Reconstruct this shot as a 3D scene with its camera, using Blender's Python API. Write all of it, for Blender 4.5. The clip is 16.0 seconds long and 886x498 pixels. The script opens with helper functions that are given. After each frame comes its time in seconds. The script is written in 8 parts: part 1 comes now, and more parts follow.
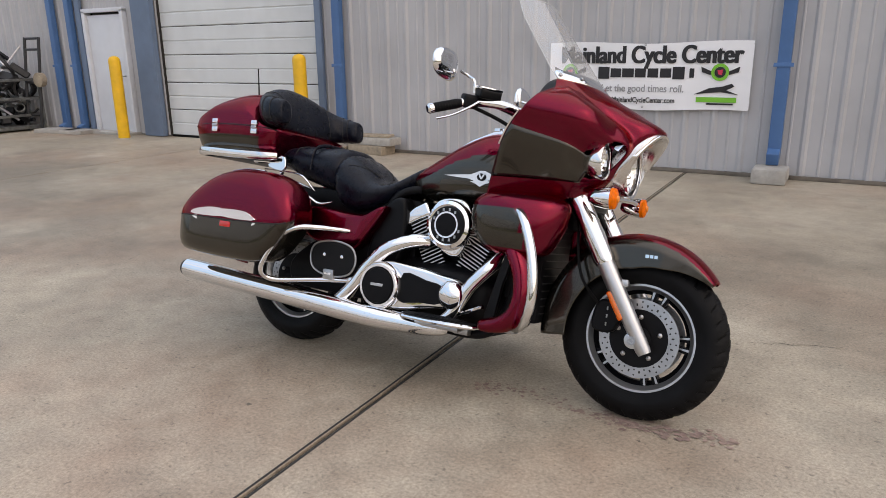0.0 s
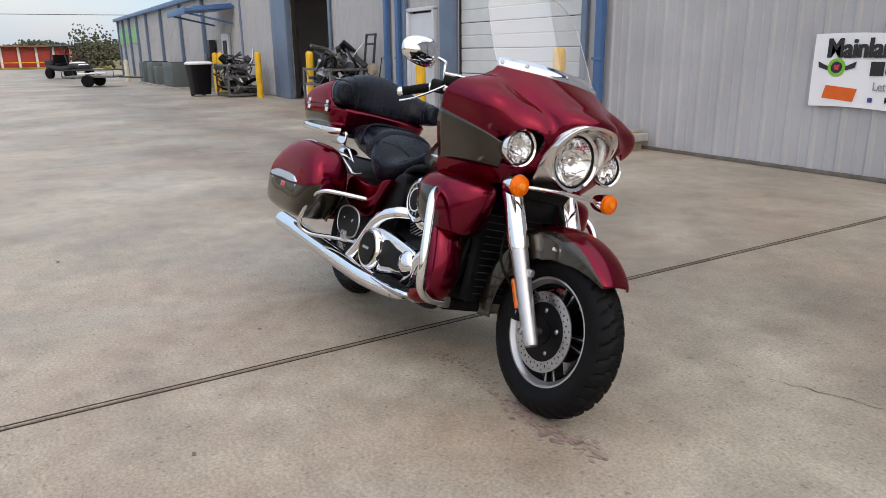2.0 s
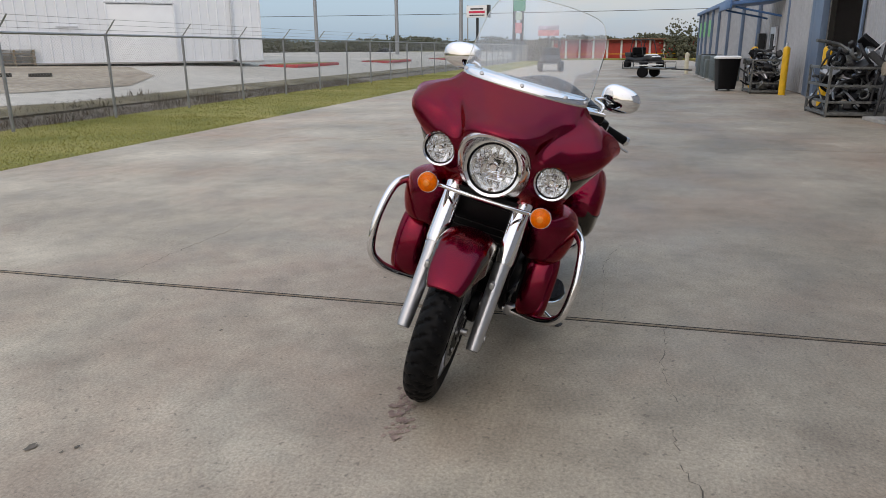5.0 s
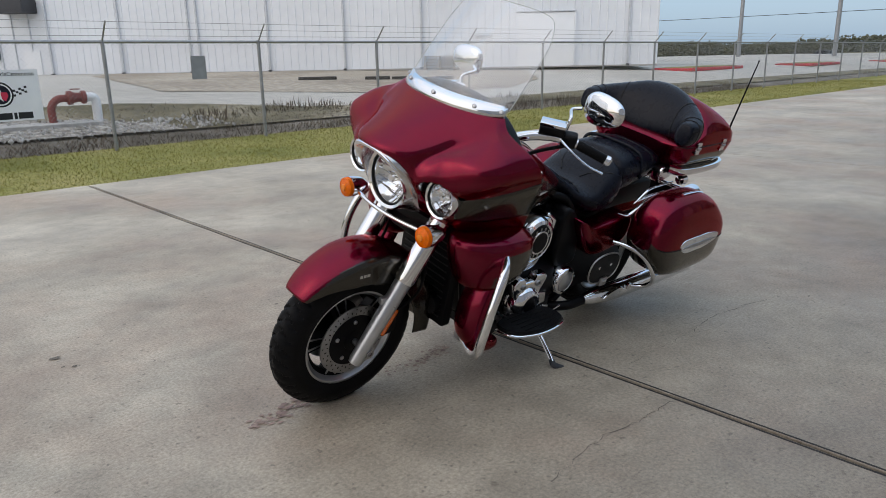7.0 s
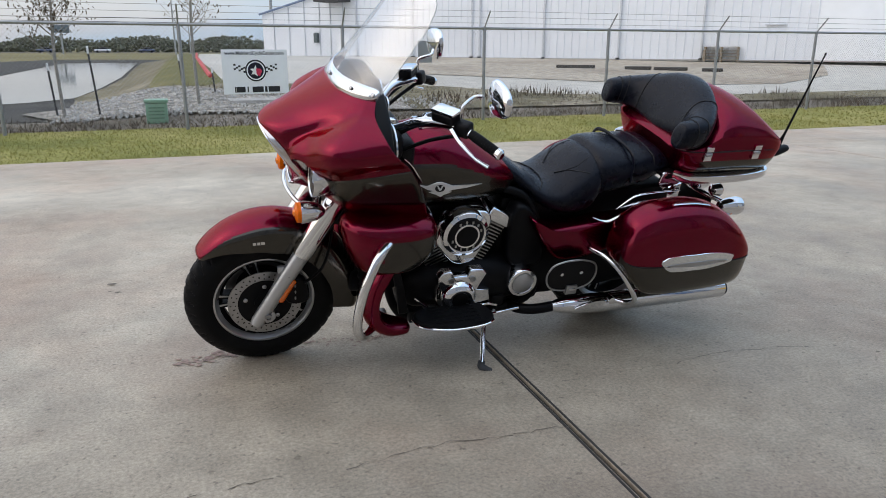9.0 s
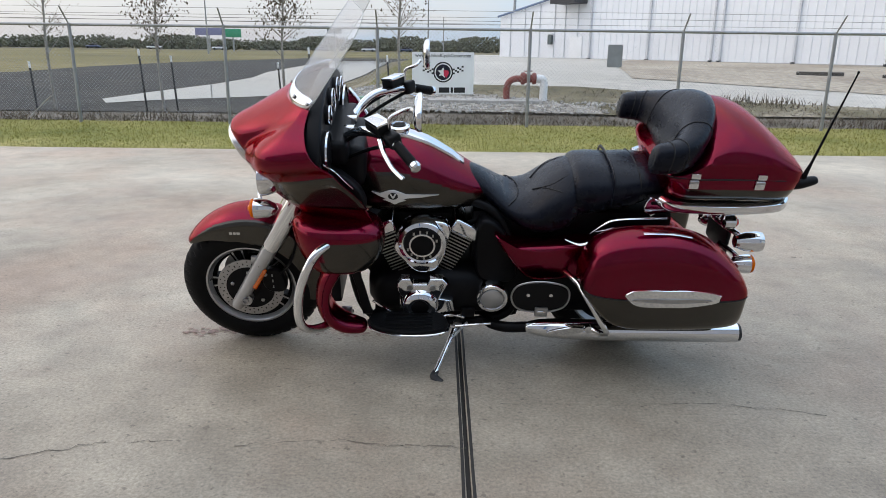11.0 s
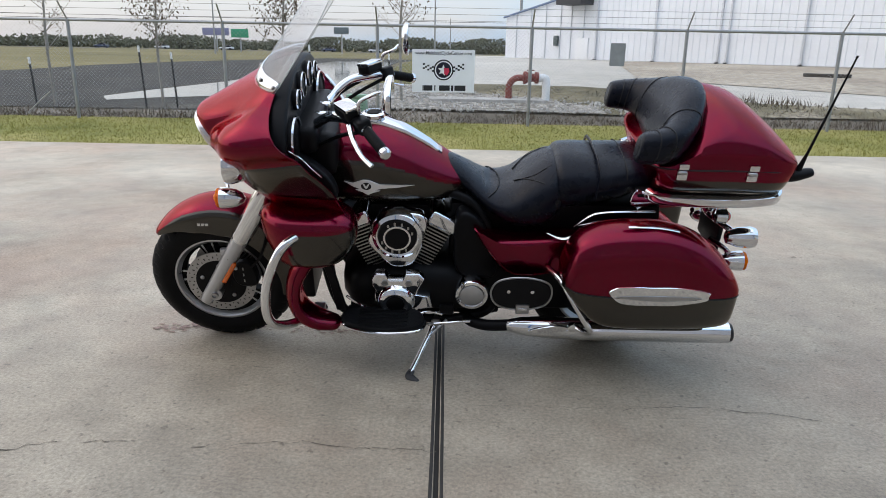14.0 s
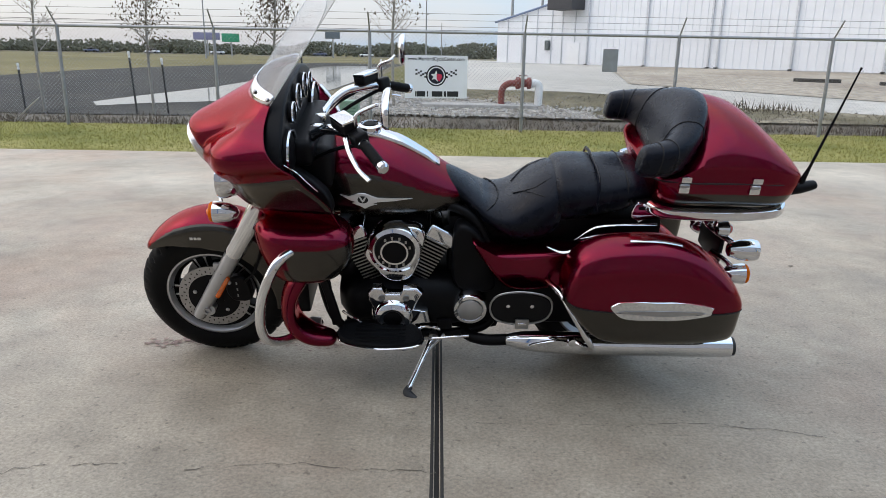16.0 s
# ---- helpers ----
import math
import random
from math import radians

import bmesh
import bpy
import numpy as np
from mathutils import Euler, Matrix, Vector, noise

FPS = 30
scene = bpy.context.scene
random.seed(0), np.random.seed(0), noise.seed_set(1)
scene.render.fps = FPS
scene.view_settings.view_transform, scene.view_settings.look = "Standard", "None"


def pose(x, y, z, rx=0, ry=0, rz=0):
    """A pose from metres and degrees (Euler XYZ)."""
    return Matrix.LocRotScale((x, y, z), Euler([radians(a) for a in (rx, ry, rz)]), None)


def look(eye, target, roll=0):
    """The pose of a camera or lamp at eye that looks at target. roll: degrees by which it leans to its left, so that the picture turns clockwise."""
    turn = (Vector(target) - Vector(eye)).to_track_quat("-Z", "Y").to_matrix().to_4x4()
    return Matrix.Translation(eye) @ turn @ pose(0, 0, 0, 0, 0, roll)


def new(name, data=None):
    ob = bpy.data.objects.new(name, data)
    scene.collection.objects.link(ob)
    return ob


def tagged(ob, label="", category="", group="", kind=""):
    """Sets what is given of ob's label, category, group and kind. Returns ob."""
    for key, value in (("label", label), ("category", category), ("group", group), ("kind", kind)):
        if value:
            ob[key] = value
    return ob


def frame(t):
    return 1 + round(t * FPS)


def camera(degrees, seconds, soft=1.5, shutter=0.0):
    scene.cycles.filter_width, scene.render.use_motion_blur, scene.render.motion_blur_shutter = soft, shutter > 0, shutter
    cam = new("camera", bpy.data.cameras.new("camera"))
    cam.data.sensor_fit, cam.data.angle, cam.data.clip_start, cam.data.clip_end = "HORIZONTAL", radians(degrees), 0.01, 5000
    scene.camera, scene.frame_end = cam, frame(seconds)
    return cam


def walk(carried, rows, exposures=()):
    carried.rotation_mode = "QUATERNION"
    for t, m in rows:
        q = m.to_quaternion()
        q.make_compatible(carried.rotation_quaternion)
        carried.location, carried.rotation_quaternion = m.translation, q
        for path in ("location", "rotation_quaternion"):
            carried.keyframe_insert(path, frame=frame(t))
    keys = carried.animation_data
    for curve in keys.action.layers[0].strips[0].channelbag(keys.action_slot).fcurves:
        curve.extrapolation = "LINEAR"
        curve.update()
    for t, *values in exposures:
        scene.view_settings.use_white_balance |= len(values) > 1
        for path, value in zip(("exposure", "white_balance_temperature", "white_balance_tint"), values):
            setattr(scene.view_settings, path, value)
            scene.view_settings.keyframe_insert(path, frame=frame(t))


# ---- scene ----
from mathutils.bvhtree import BVHTree

cam = camera(64.61, 16.0, soft=0.8)
PATH = [
    (0, look((2.273, -2.467, 1.375), (1.316, -0.797, 0.832), -0.71)),
    (0.5, look((2.620, -2.279, 1.370), (1.463, -0.741, 0.826), -0.85)),
    (1, look((2.976, -2.099, 1.360), (1.646, -0.709, 0.814), -0.72)),
    (1.5, look((3.268, -1.885, 1.349), (1.775, -0.673, 0.801), -0.75)),
    (2, look((3.560, -1.541, 1.327), (1.916, -0.539, 0.783), -0.65)),
    (2.5, look((3.908, -1.256, 1.351), (2.162, -0.445, 0.811), -0.62)),
    (3, look((4.097, -0.881, 1.355), (2.282, -0.240, 0.809), -0.71)),
    (3.5, look((4.302, -0.488, 1.362), (2.434, -0.028, 0.814), -0.55)),
    (4, look((4.292, -0.121, 1.343), (2.377, 0.052, 0.793), -0.38)),
    (4.5, look((4.259, 0.308, 1.353), (2.344, 0.150, 0.798), -0.37)),
    (5, look((4.208, 0.719, 1.361), (2.343, 0.252, 0.811), -0.35)),
    (5.2, look((4.094, 0.929, 1.337), (2.267, 0.315, 0.803), -0.90)),
    (7.5, look((2.858, 2.468, 1.336), (1.674, 0.950, 0.792), -0.49)),
    (8, look((2.539, 2.674, 1.331), (1.486, 1.065, 0.781), 0.03)),
    (8.5, look((2.268, 2.888, 1.338), (1.435, 1.155, 0.787), 0.15)),
    (9, look((1.919, 2.971, 1.305), (1.270, 1.161, 0.755), 0.15)),
    (11.5, look((0.746, 3.201, 1.359), (0.795, 1.280, 0.806), 0.97)),
    (12, look((0.733, 3.161, 1.352), (0.792, 1.240, 0.797), 1.08)),
    (12.5, look((0.719, 3.149, 1.360), (0.783, 1.229, 0.805), 1.00)),
    (13, look((0.709, 3.142, 1.358), (0.765, 1.220, 0.806), 1.05)),
    (13.5, look((0.712, 3.109, 1.323), (0.724, 1.186, 0.773), 0.96)),
    (14, look((0.717, 3.063, 1.287), (0.719, 1.139, 0.739), 1.04)),
    (14.5, look((0.727, 3.008, 1.276), (0.723, 1.084, 0.730), 1.03)),
    (15, look((0.737, 2.987, 1.286), (0.725, 1.062, 0.744), 0.98)),
    (15.5, look((0.744, 2.994, 1.296), (0.728, 1.068, 0.758), 0.93)),
    (16, look((0.742, 3.004, 1.310), (0.721, 1.078, 0.774), 1.03)),
]
# the clip's camera brightens and cools its picture on the way
walk(cam, PATH, [(0.0, 0.27, 8120, 14), (1.5, 0.32, 7900, 13), (3.5, 0.16, 7540, 11), (5.0, -0.11, 7540, 11), (6.2, -0.08, 7350, 10), (7.5, -0.05, 7150, 9), (9.0, 0.18, 7050, 9), (11.0, 0.32, 7100, 9), (12.5, 0.34, 7100, 9), (16.0, 0.34, 7150, 9)])

# ---- light: a bright, thinly overcast sky ----
world = bpy.data.worlds.new("world")
scene.world = world
world.use_nodes = True
wn = world.node_tree.nodes
wl = world.node_tree.links
sky = wn.new("ShaderNodeTexSky")
sky.sky_type = "NISHITA"
sky.sun_disc = False
sky.sun_elevation = radians(40)
sky.sun_rotation = radians(100)
sky.air_density = 1.0
sky.dust_density = 2.0
sky.ozone_density = 2.0
haze = wn.new("ShaderNodeMix")
haze.data_type = "RGBA"
haze.inputs["Factor"].default_value = 0.6
cloud = wn.new("ShaderNodeTexNoise")
cloud.inputs["Scale"].default_value, cloud.inputs["Detail"].default_value = 2.6, 6
spread = wn.new("ShaderNodeMapping")
spread.inputs["Scale"].default_value = (1, 1, 3.2)
around = wn.new("ShaderNodeTexCoord")
wl.new(around.outputs["Generated"], spread.inputs["Vector"])
wl.new(spread.outputs["Vector"], cloud.inputs["Vector"])
breaks = wn.new("ShaderNodeValToRGB")
breaks.color_ramp.elements[0].position, breaks.color_ramp.elements[0].color = 0.37, (0.43, 0.655, 0.98, 1)
breaks.color_ramp.elements[1].position, breaks.color_ramp.elements[1].color = 0.57, (0.645, 0.695, 0.835, 1)
side = wn.new("ShaderNodeSeparateXYZ")
wl.new(around.outputs["Generated"], side.inputs["Vector"])
lean = wn.new("ShaderNodeMath")
lean.operation = "MULTIPLY_ADD"
lean.inputs[1].default_value = 0.17
wl.new(side.outputs["X"], lean.inputs[0])
wl.new(cloud.outputs["Fac"], lean.inputs[2])
wl.new(lean.outputs[0], breaks.inputs["Fac"])
bright = wn.new("ShaderNodeVectorMath")
bright.operation = "SCALE"
bright.inputs["Scale"].default_value = 10.3
wl.new(breaks.outputs["Color"], bright.inputs[0])
wl.new(bright.outputs[0], haze.inputs["B"])
wl.new(sky.outputs["Color"], haze.inputs["A"])
# an overcast sky is brightest overhead
place = wn.new("ShaderNodeTexCoord")
axes = wn.new("ShaderNodeSeparateXYZ")
wl.new(place.outputs["Generated"], axes.inputs["Vector"])
rise = wn.new("ShaderNodeMapRange")
rise.inputs["From Min"].default_value, rise.inputs["From Max"].default_value = 0.0, 1.0
rise.inputs["To Min"].default_value, rise.inputs["To Max"].default_value = 1.12, 2.2
wl.new(axes.outputs["Z"], rise.inputs["Value"])
dome = wn.new("ShaderNodeVectorMath")
dome.operation = "SCALE"
wl.new(haze.outputs["Result"], dome.inputs[0])
wl.new(rise.outputs["Result"], dome.inputs["Scale"])
bg = wn["Background"]
bg.inputs["Strength"].default_value = 0.094
wl.new(dome.outputs[0], bg.inputs["Color"])

sun = new("sun", bpy.data.lights.new("sun", "SUN"))
sun.data.energy = 0.6
sun.data.angle = radians(125)
sun.data.color = (1.0, 0.95, 0.88)
sun.matrix_world = look((6.0, -1.0, 10.0), (0, 0, 0))


# ---- materials ----
def mat(name, color, rough=0.5, metal=0.0, vary=0.12, scale=8.0, bump=0.0, bump_scale=60.0, coat=0.0, spec=0.5, stain=0.0, stain_scale=1.2, random_piece=0.0):
    """A surface whose colour varies at two scales, with fine relief."""
    m = bpy.data.materials.new(name)
    m.use_nodes = True
    n, l = m.node_tree.nodes, m.node_tree.links
    p = n["Principled BSDF"]
    p.inputs["Metallic"].default_value = metal
    p.inputs["Specular IOR Level"].default_value = spec
    p.inputs["Coat Weight"].default_value = coat
    p.inputs["Coat Roughness"].default_value = 0.03
    tc = n.new("ShaderNodeTexCoord")
    n1 = n.new("ShaderNodeTexNoise")
    n1.inputs["Scale"].default_value = scale
    n1.inputs["Detail"].default_value = 6
    l.new(tc.outputs["Object"], n1.inputs["Vector"])
    n2 = n.new("ShaderNodeTexNoise")
    n2.inputs["Scale"].default_value = stain_scale
    n2.inputs["Detail"].default_value = 4
    l.new(tc.outputs["Object"], n2.inputs["Vector"])
    r1 = n.new("ShaderNodeMapRange")
    r1.inputs["From Min"].default_value, r1.inputs["From Max"].default_value = 0.3, 0.7
    r1.inputs["To Min"].default_value, r1.inputs["To Max"].default_value = 1 - vary, 1 + vary
    l.new(n1.outputs["Fac"], r1.inputs["Value"])
    r2 = n.new("ShaderNodeMapRange")
    r2.inputs["From Min"].default_value, r2.inputs["From Max"].default_value = 0.35, 0.7
    r2.inputs["To Min"].default_value, r2.inputs["To Max"].default_value = 1 + stain * 0.4, 1 - stain
    l.new(n2.outputs["Fac"], r2.inputs["Value"])
    mul = n.new("ShaderNodeMath")
    mul.operation = "MULTIPLY"
    l.new(r1.outputs["Result"], mul.inputs[0])
    l.new(r2.outputs["Result"], mul.inputs[1])
    last = mul.outputs[0]
    if random_piece:
        oi = n.new("ShaderNodeObjectInfo")
        r3 = n.new("ShaderNodeMapRange")
        r3.inputs["To Min"].default_value, r3.inputs["To Max"].default_value = 1 - random_piece, 1 + random_piece
        l.new(oi.outputs["Random"], r3.inputs["Value"])
        m3 = n.new("ShaderNodeMath")
        m3.operation = "MULTIPLY"
        l.new(last, m3.inputs[0])
        l.new(r3.outputs["Result"], m3.inputs[1])
        last = m3.outputs[0]
    mix = n.new("ShaderNodeVectorMath")
    mix.operation = "SCALE"
    mix.inputs[0].default_value = color[:3]
    l.new(last, mix.inputs["Scale"])
    l.new(mix.outputs[0], p.inputs["Base Color"])
    rr = n.new("ShaderNodeMapRange")
    rr.inputs["To Min"].default_value, rr.inputs["To Max"].default_value = max(0.0, rough * 0.8), min(1.0, rough * 1.2)
    l.new(n1.outputs["Fac"], rr.inputs["Value"])
    l.new(rr.outputs["Result"], p.inputs["Roughness"])
    if bump:
        nb = n.new("ShaderNodeTexNoise")
        nb.inputs["Scale"].default_value = bump_scale
        nb.inputs["Detail"].default_value = 5
        l.new(tc.outputs["Object"], nb.inputs["Vector"])
        b = n.new("ShaderNodeBump")
        b.inputs["Strength"].default_value = bump
        b.inputs["Distance"].default_value = 0.02
        l.new(nb.outputs["Fac"], b.inputs["Height"])
        l.new(b.outputs["Normal"], p.inputs["Normal"])
    return m


def sheet_glass(name, gloss_least, sky_veil=0.0):
    """A thin clear pane: see-through, with mirror gloss at grazing angles."""
    m = bpy.data.materials.new(name)
    m.use_nodes = True
    n, l = m.node_tree.nodes, m.node_tree.links
    n.remove(n["Principled BSDF"])
    clear = n.new("ShaderNodeBsdfTransparent")
    clear.inputs["Color"].default_value = (0.96, 0.97, 0.98, 1)
    gloss = n.new("ShaderNodeBsdfGlossy")
    gloss.inputs["Roughness"].default_value = 0.01
    face = n.new("ShaderNodeLayerWeight")
    face.inputs["Blend"].default_value = 0.5
    steep = n.new("ShaderNodeMath")
    steep.operation = "POWER"
    steep.inputs[1].default_value = 4.0
    l.new(face.outputs["Facing"], steep.inputs[0])
    fres = n.new("ShaderNodeMapRange")
    fres.inputs["To Min"].default_value, fres.inputs["To Max"].default_value = gloss_least, 0.5
    l.new(steep.outputs[0], fres.inputs["Value"])
    mix = n.new("ShaderNodeMixShader")
    l.new(fres.outputs[0], mix.inputs[0])
    l.new(clear.outputs[0], mix.inputs[1])
    l.new(gloss.outputs[0], mix.inputs[2])
    # the sky's pale reflection, put into the pane as a white diffuse film
    film = n.new("ShaderNodeBsdfDiffuse")
    film.inputs["Color"].default_value = (0.8, 0.8, 0.8, 1)
    top = n.new("ShaderNodeMixShader")
    top.inputs[0].default_value = sky_veil
    l.new(mix.outputs[0], top.inputs[1])
    l.new(film.outputs[0], top.inputs[2])
    l.new(top.outputs[0], n["Material Output"].inputs["Surface"])
    return m


def paint(name, color, flake=0.35, rough=0.32, coat=0.35):
    """Metallic car paint: flakes under a clear coat."""
    m = bpy.data.materials.new(name)
    m.use_nodes = True
    n, l = m.node_tree.nodes, m.node_tree.links
    p = n["Principled BSDF"]
    p.inputs["Metallic"].default_value = flake
    p.inputs["Roughness"].default_value = rough
    p.inputs["Coat Weight"].default_value = coat
    p.inputs["Coat Roughness"].default_value = 0.015
    p.inputs["Specular IOR Level"].default_value = 0.2
    p.inputs["Specular Tint"].default_value = (*[0.14 + 0.86 * min(1.0, (c / max(color)) ** 0.8) for c in color], 1)
    tc = n.new("ShaderNodeTexCoord")
    no = n.new("ShaderNodeTexNoise")
    no.inputs["Scale"].default_value = 900
    l.new(tc.outputs["Object"], no.inputs["Vector"])
    r = n.new("ShaderNodeMapRange")
    r.inputs["From Min"].default_value, r.inputs["From Max"].default_value = 0.3, 0.7
    r.inputs["To Min"].default_value, r.inputs["To Max"].default_value = 0.8, 1.2
    l.new(no.outputs["Fac"], r.inputs["Value"])
    v = n.new("ShaderNodeVectorMath")
    v.operation = "SCALE"
    v.inputs[0].default_value = color
    l.new(r.outputs["Result"], v.inputs["Scale"])
    l.new(v.outputs[0], p.inputs["Base Color"])
    return m


def concrete_material():
    """Worn yard concrete: broad tan and grey patches, dark stains, fine grit, tyre bands."""
    m = bpy.data.materials.new("concrete")
    m.use_nodes = True
    n, l = m.node_tree.nodes, m.node_tree.links
    p = n["Principled BSDF"]
    geo = n.new("ShaderNodeNewGeometry")
    def noise_tex(scale, detail, stretch=(1, 1, 1), rough=0.55):
        mp = n.new("ShaderNodeMapping")
        mp.inputs["Scale"].default_value = stretch
        l.new(geo.outputs["Position"], mp.inputs["Vector"])
        t = n.new("ShaderNodeTexNoise")
        t.inputs["Scale"].default_value = scale
        t.inputs["Detail"].default_value = detail
        t.inputs["Roughness"].default_value = rough
        l.new(mp.outputs["Vector"], t.inputs["Vector"])
        return t.outputs["Fac"]
    def rng(value, a, b, c, d):
        r = n.new("ShaderNodeMapRange")
        r.inputs["From Min"].default_value, r.inputs["From Max"].default_value = a, b
        r.inputs["To Min"].default_value, r.inputs["To Max"].default_value = c, d
        l.new(value, r.inputs["Value"])
        return r.outputs["Result"]
    def times(a, b):
        x = n.new("ShaderNodeMath")
        x.operation = "MULTIPLY"
        l.new(a, x.inputs[0])
        l.new(b, x.inputs[1])
        return x.outputs[0]
    ramp = n.new("ShaderNodeValToRGB")
    ramp.color_ramp.elements[0].position, ramp.color_ramp.elements[0].color = 0.32, (0.224, 0.187, 0.142, 1)
    ramp.color_ramp.elements[1].position, ramp.color_ramp.elements[1].color = 0.68, (0.393, 0.347, 0.277, 1)
    e = ramp.color_ramp.elements.new(0.5)
    e.color = (0.300, 0.257, 0.198, 1)
    l.new(noise_tex(0.6, 7, rough=0.6), ramp.inputs["Fac"])
    grit = rng(noise_tex(75, 5, rough=0.75), 0.3, 0.7, 0.62, 1.36)
    mottled = rng(noise_tex(7, 6, rough=0.65), 0.3, 0.72, 1.12, 0.86)
    bands = rng(noise_tex(0.7, 5, (0.5, 1.2, 1)), 0.44, 0.74, 1.05, 0.87)
    blot = rng(noise_tex(2.1, 5), 0.48, 0.74, 1.06, 0.81)
    pits = rng(noise_tex(30, 3), 0.63, 0.70, 1.0, 0.62)
    # building-side shade put into the slab colour, palest by the lawn
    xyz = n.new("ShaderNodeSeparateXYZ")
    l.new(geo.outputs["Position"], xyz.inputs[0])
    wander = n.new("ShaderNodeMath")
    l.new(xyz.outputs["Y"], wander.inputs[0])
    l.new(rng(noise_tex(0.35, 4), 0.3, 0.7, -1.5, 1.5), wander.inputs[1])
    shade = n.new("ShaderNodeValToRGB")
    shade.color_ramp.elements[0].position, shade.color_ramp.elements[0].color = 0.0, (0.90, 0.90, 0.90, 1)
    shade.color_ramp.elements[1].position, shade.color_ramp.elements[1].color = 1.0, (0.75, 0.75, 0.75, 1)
    # includes a dirtier, darkest band near y = 1.8
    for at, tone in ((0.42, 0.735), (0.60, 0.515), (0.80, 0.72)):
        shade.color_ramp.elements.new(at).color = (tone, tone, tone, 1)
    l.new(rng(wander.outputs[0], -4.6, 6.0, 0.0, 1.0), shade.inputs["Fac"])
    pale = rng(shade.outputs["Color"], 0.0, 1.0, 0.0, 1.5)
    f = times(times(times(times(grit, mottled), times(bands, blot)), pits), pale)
    # rusty brown patches and pale worn ones
    rusty = n.new("ShaderNodeMix")
    rusty.data_type = "RGBA"
    rusty.inputs["B"].default_value = (0.300, 0.218, 0.160, 1)
    l.new(rng(noise_tex(0.42, 6, rough=0.65), 0.46, 0.66, 0.0, 0.85), rusty.inputs["Factor"])
    l.new(ramp.outputs["Color"], rusty.inputs["A"])
    v = n.new("ShaderNodeVectorMath")
    v.operation = "SCALE"
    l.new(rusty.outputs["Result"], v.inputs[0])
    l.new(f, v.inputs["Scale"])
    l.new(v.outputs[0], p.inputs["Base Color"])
    l.new(rng(noise_tex(1.2, 3), 0.35, 0.7, 0.50, 0.74), p.inputs["Roughness"])
    b = n.new("ShaderNodeBump")
    b.inputs["Strength"].default_value = 0.35
    b.inputs["Distance"].default_value = 0.004
    l.new(noise_tex(140, 4, rough=0.7), b.inputs["Height"])
    l.new(b.outputs["Normal"], p.inputs["Normal"])
    return m


def ramp_material(name, stops, scale, rough=0.9, detail=8, bump=0.4, bump_scale=30.0, fine=40.0, fine_amount=0.3, distance=0.03):
    """Ground cover: a colour ramp over broad noise, broken up by fine noise."""
    m = bpy.data.materials.new(name)
    m.use_nodes = True
    n, l = m.node_tree.nodes, m.node_tree.links
    p = n["Principled BSDF"]
    p.inputs["Roughness"].default_value = rough
    p.inputs["Specular IOR Level"].default_value = 0.2
    geo = n.new("ShaderNodeNewGeometry")
    t = n.new("ShaderNodeTexNoise")
    t.inputs["Scale"].default_value, t.inputs["Detail"].default_value = scale, detail
    l.new(geo.outputs["Position"], t.inputs["Vector"])
    ramp = n.new("ShaderNodeValToRGB")
    els = ramp.color_ramp.elements
    els[0].position, els[0].color = stops[0][0], (*stops[0][1], 1)
    els[1].position, els[1].color = stops[-1][0], (*stops[-1][1], 1)
    for pos, col in stops[1:-1]:
        els.new(pos).color = (*col, 1)
    l.new(t.outputs["Fac"], ramp.inputs["Fac"])
    f = n.new("ShaderNodeTexNoise")
    f.inputs["Scale"].default_value, f.inputs["Detail"].default_value = fine, 4
    l.new(geo.outputs["Position"], f.inputs["Vector"])
    r = n.new("ShaderNodeMapRange")
    r.inputs["From Min"].default_value, r.inputs["From Max"].default_value = 0.3, 0.7
    r.inputs["To Min"].default_value, r.inputs["To Max"].default_value = 1 - fine_amount, 1 + fine_amount
    l.new(f.outputs["Fac"], r.inputs["Value"])
    v = n.new("ShaderNodeVectorMath")
    v.operation = "SCALE"
    l.new(ramp.outputs["Color"], v.inputs[0])
    l.new(r.outputs["Result"], v.inputs["Scale"])
    l.new(v.outputs[0], p.inputs["Base Color"])
    if bump:
        nb = n.new("ShaderNodeTexNoise")
        nb.inputs["Scale"].default_value, nb.inputs["Detail"].default_value = bump_scale, 5
        l.new(geo.outputs["Position"], nb.inputs["Vector"])
        b = n.new("ShaderNodeBump")
        b.inputs["Strength"].default_value, b.inputs["Distance"].default_value = bump, distance
        l.new(nb.outputs["Fac"], b.inputs["Height"])
        l.new(b.outputs["Normal"], p.inputs["Normal"])
    return m


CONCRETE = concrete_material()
TAR = mat("joint_sealant", (0.024, 0.022, 0.020), 0.8, vary=0.3, scale=30)
DARK_CRACK = mat("open_crack", (0.098, 0.084, 0.068), 0.95, vary=0.4, scale=40)
CRACK = mat("crack_dirt", (0.135, 0.115, 0.093), 0.95, vary=0.4, scale=40)
RED_STAIN = mat("red_dye_stain", (0.245, 0.170, 0.148), 0.9, vary=0.3, scale=30)
PINK = mat("faded_red_stain", (0.285, 0.205, 0.172), 0.9, vary=0.3, scale=30)
BANK_GRASS = ramp_material("bank_grass", [(0.3, (0.085, 0.085, 0.026)), (0.5, (0.135, 0.125, 0.042)), (0.7, (0.20, 0.17, 0.075))], 0.55, fine=9, fine_amount=0.5)
FIELD = ramp_material("field", [(0.3, (0.125, 0.108, 0.048)), (0.5, (0.185, 0.156, 0.066)), (0.7, (0.25, 0.208, 0.105))], 0.05, fine=1.5)
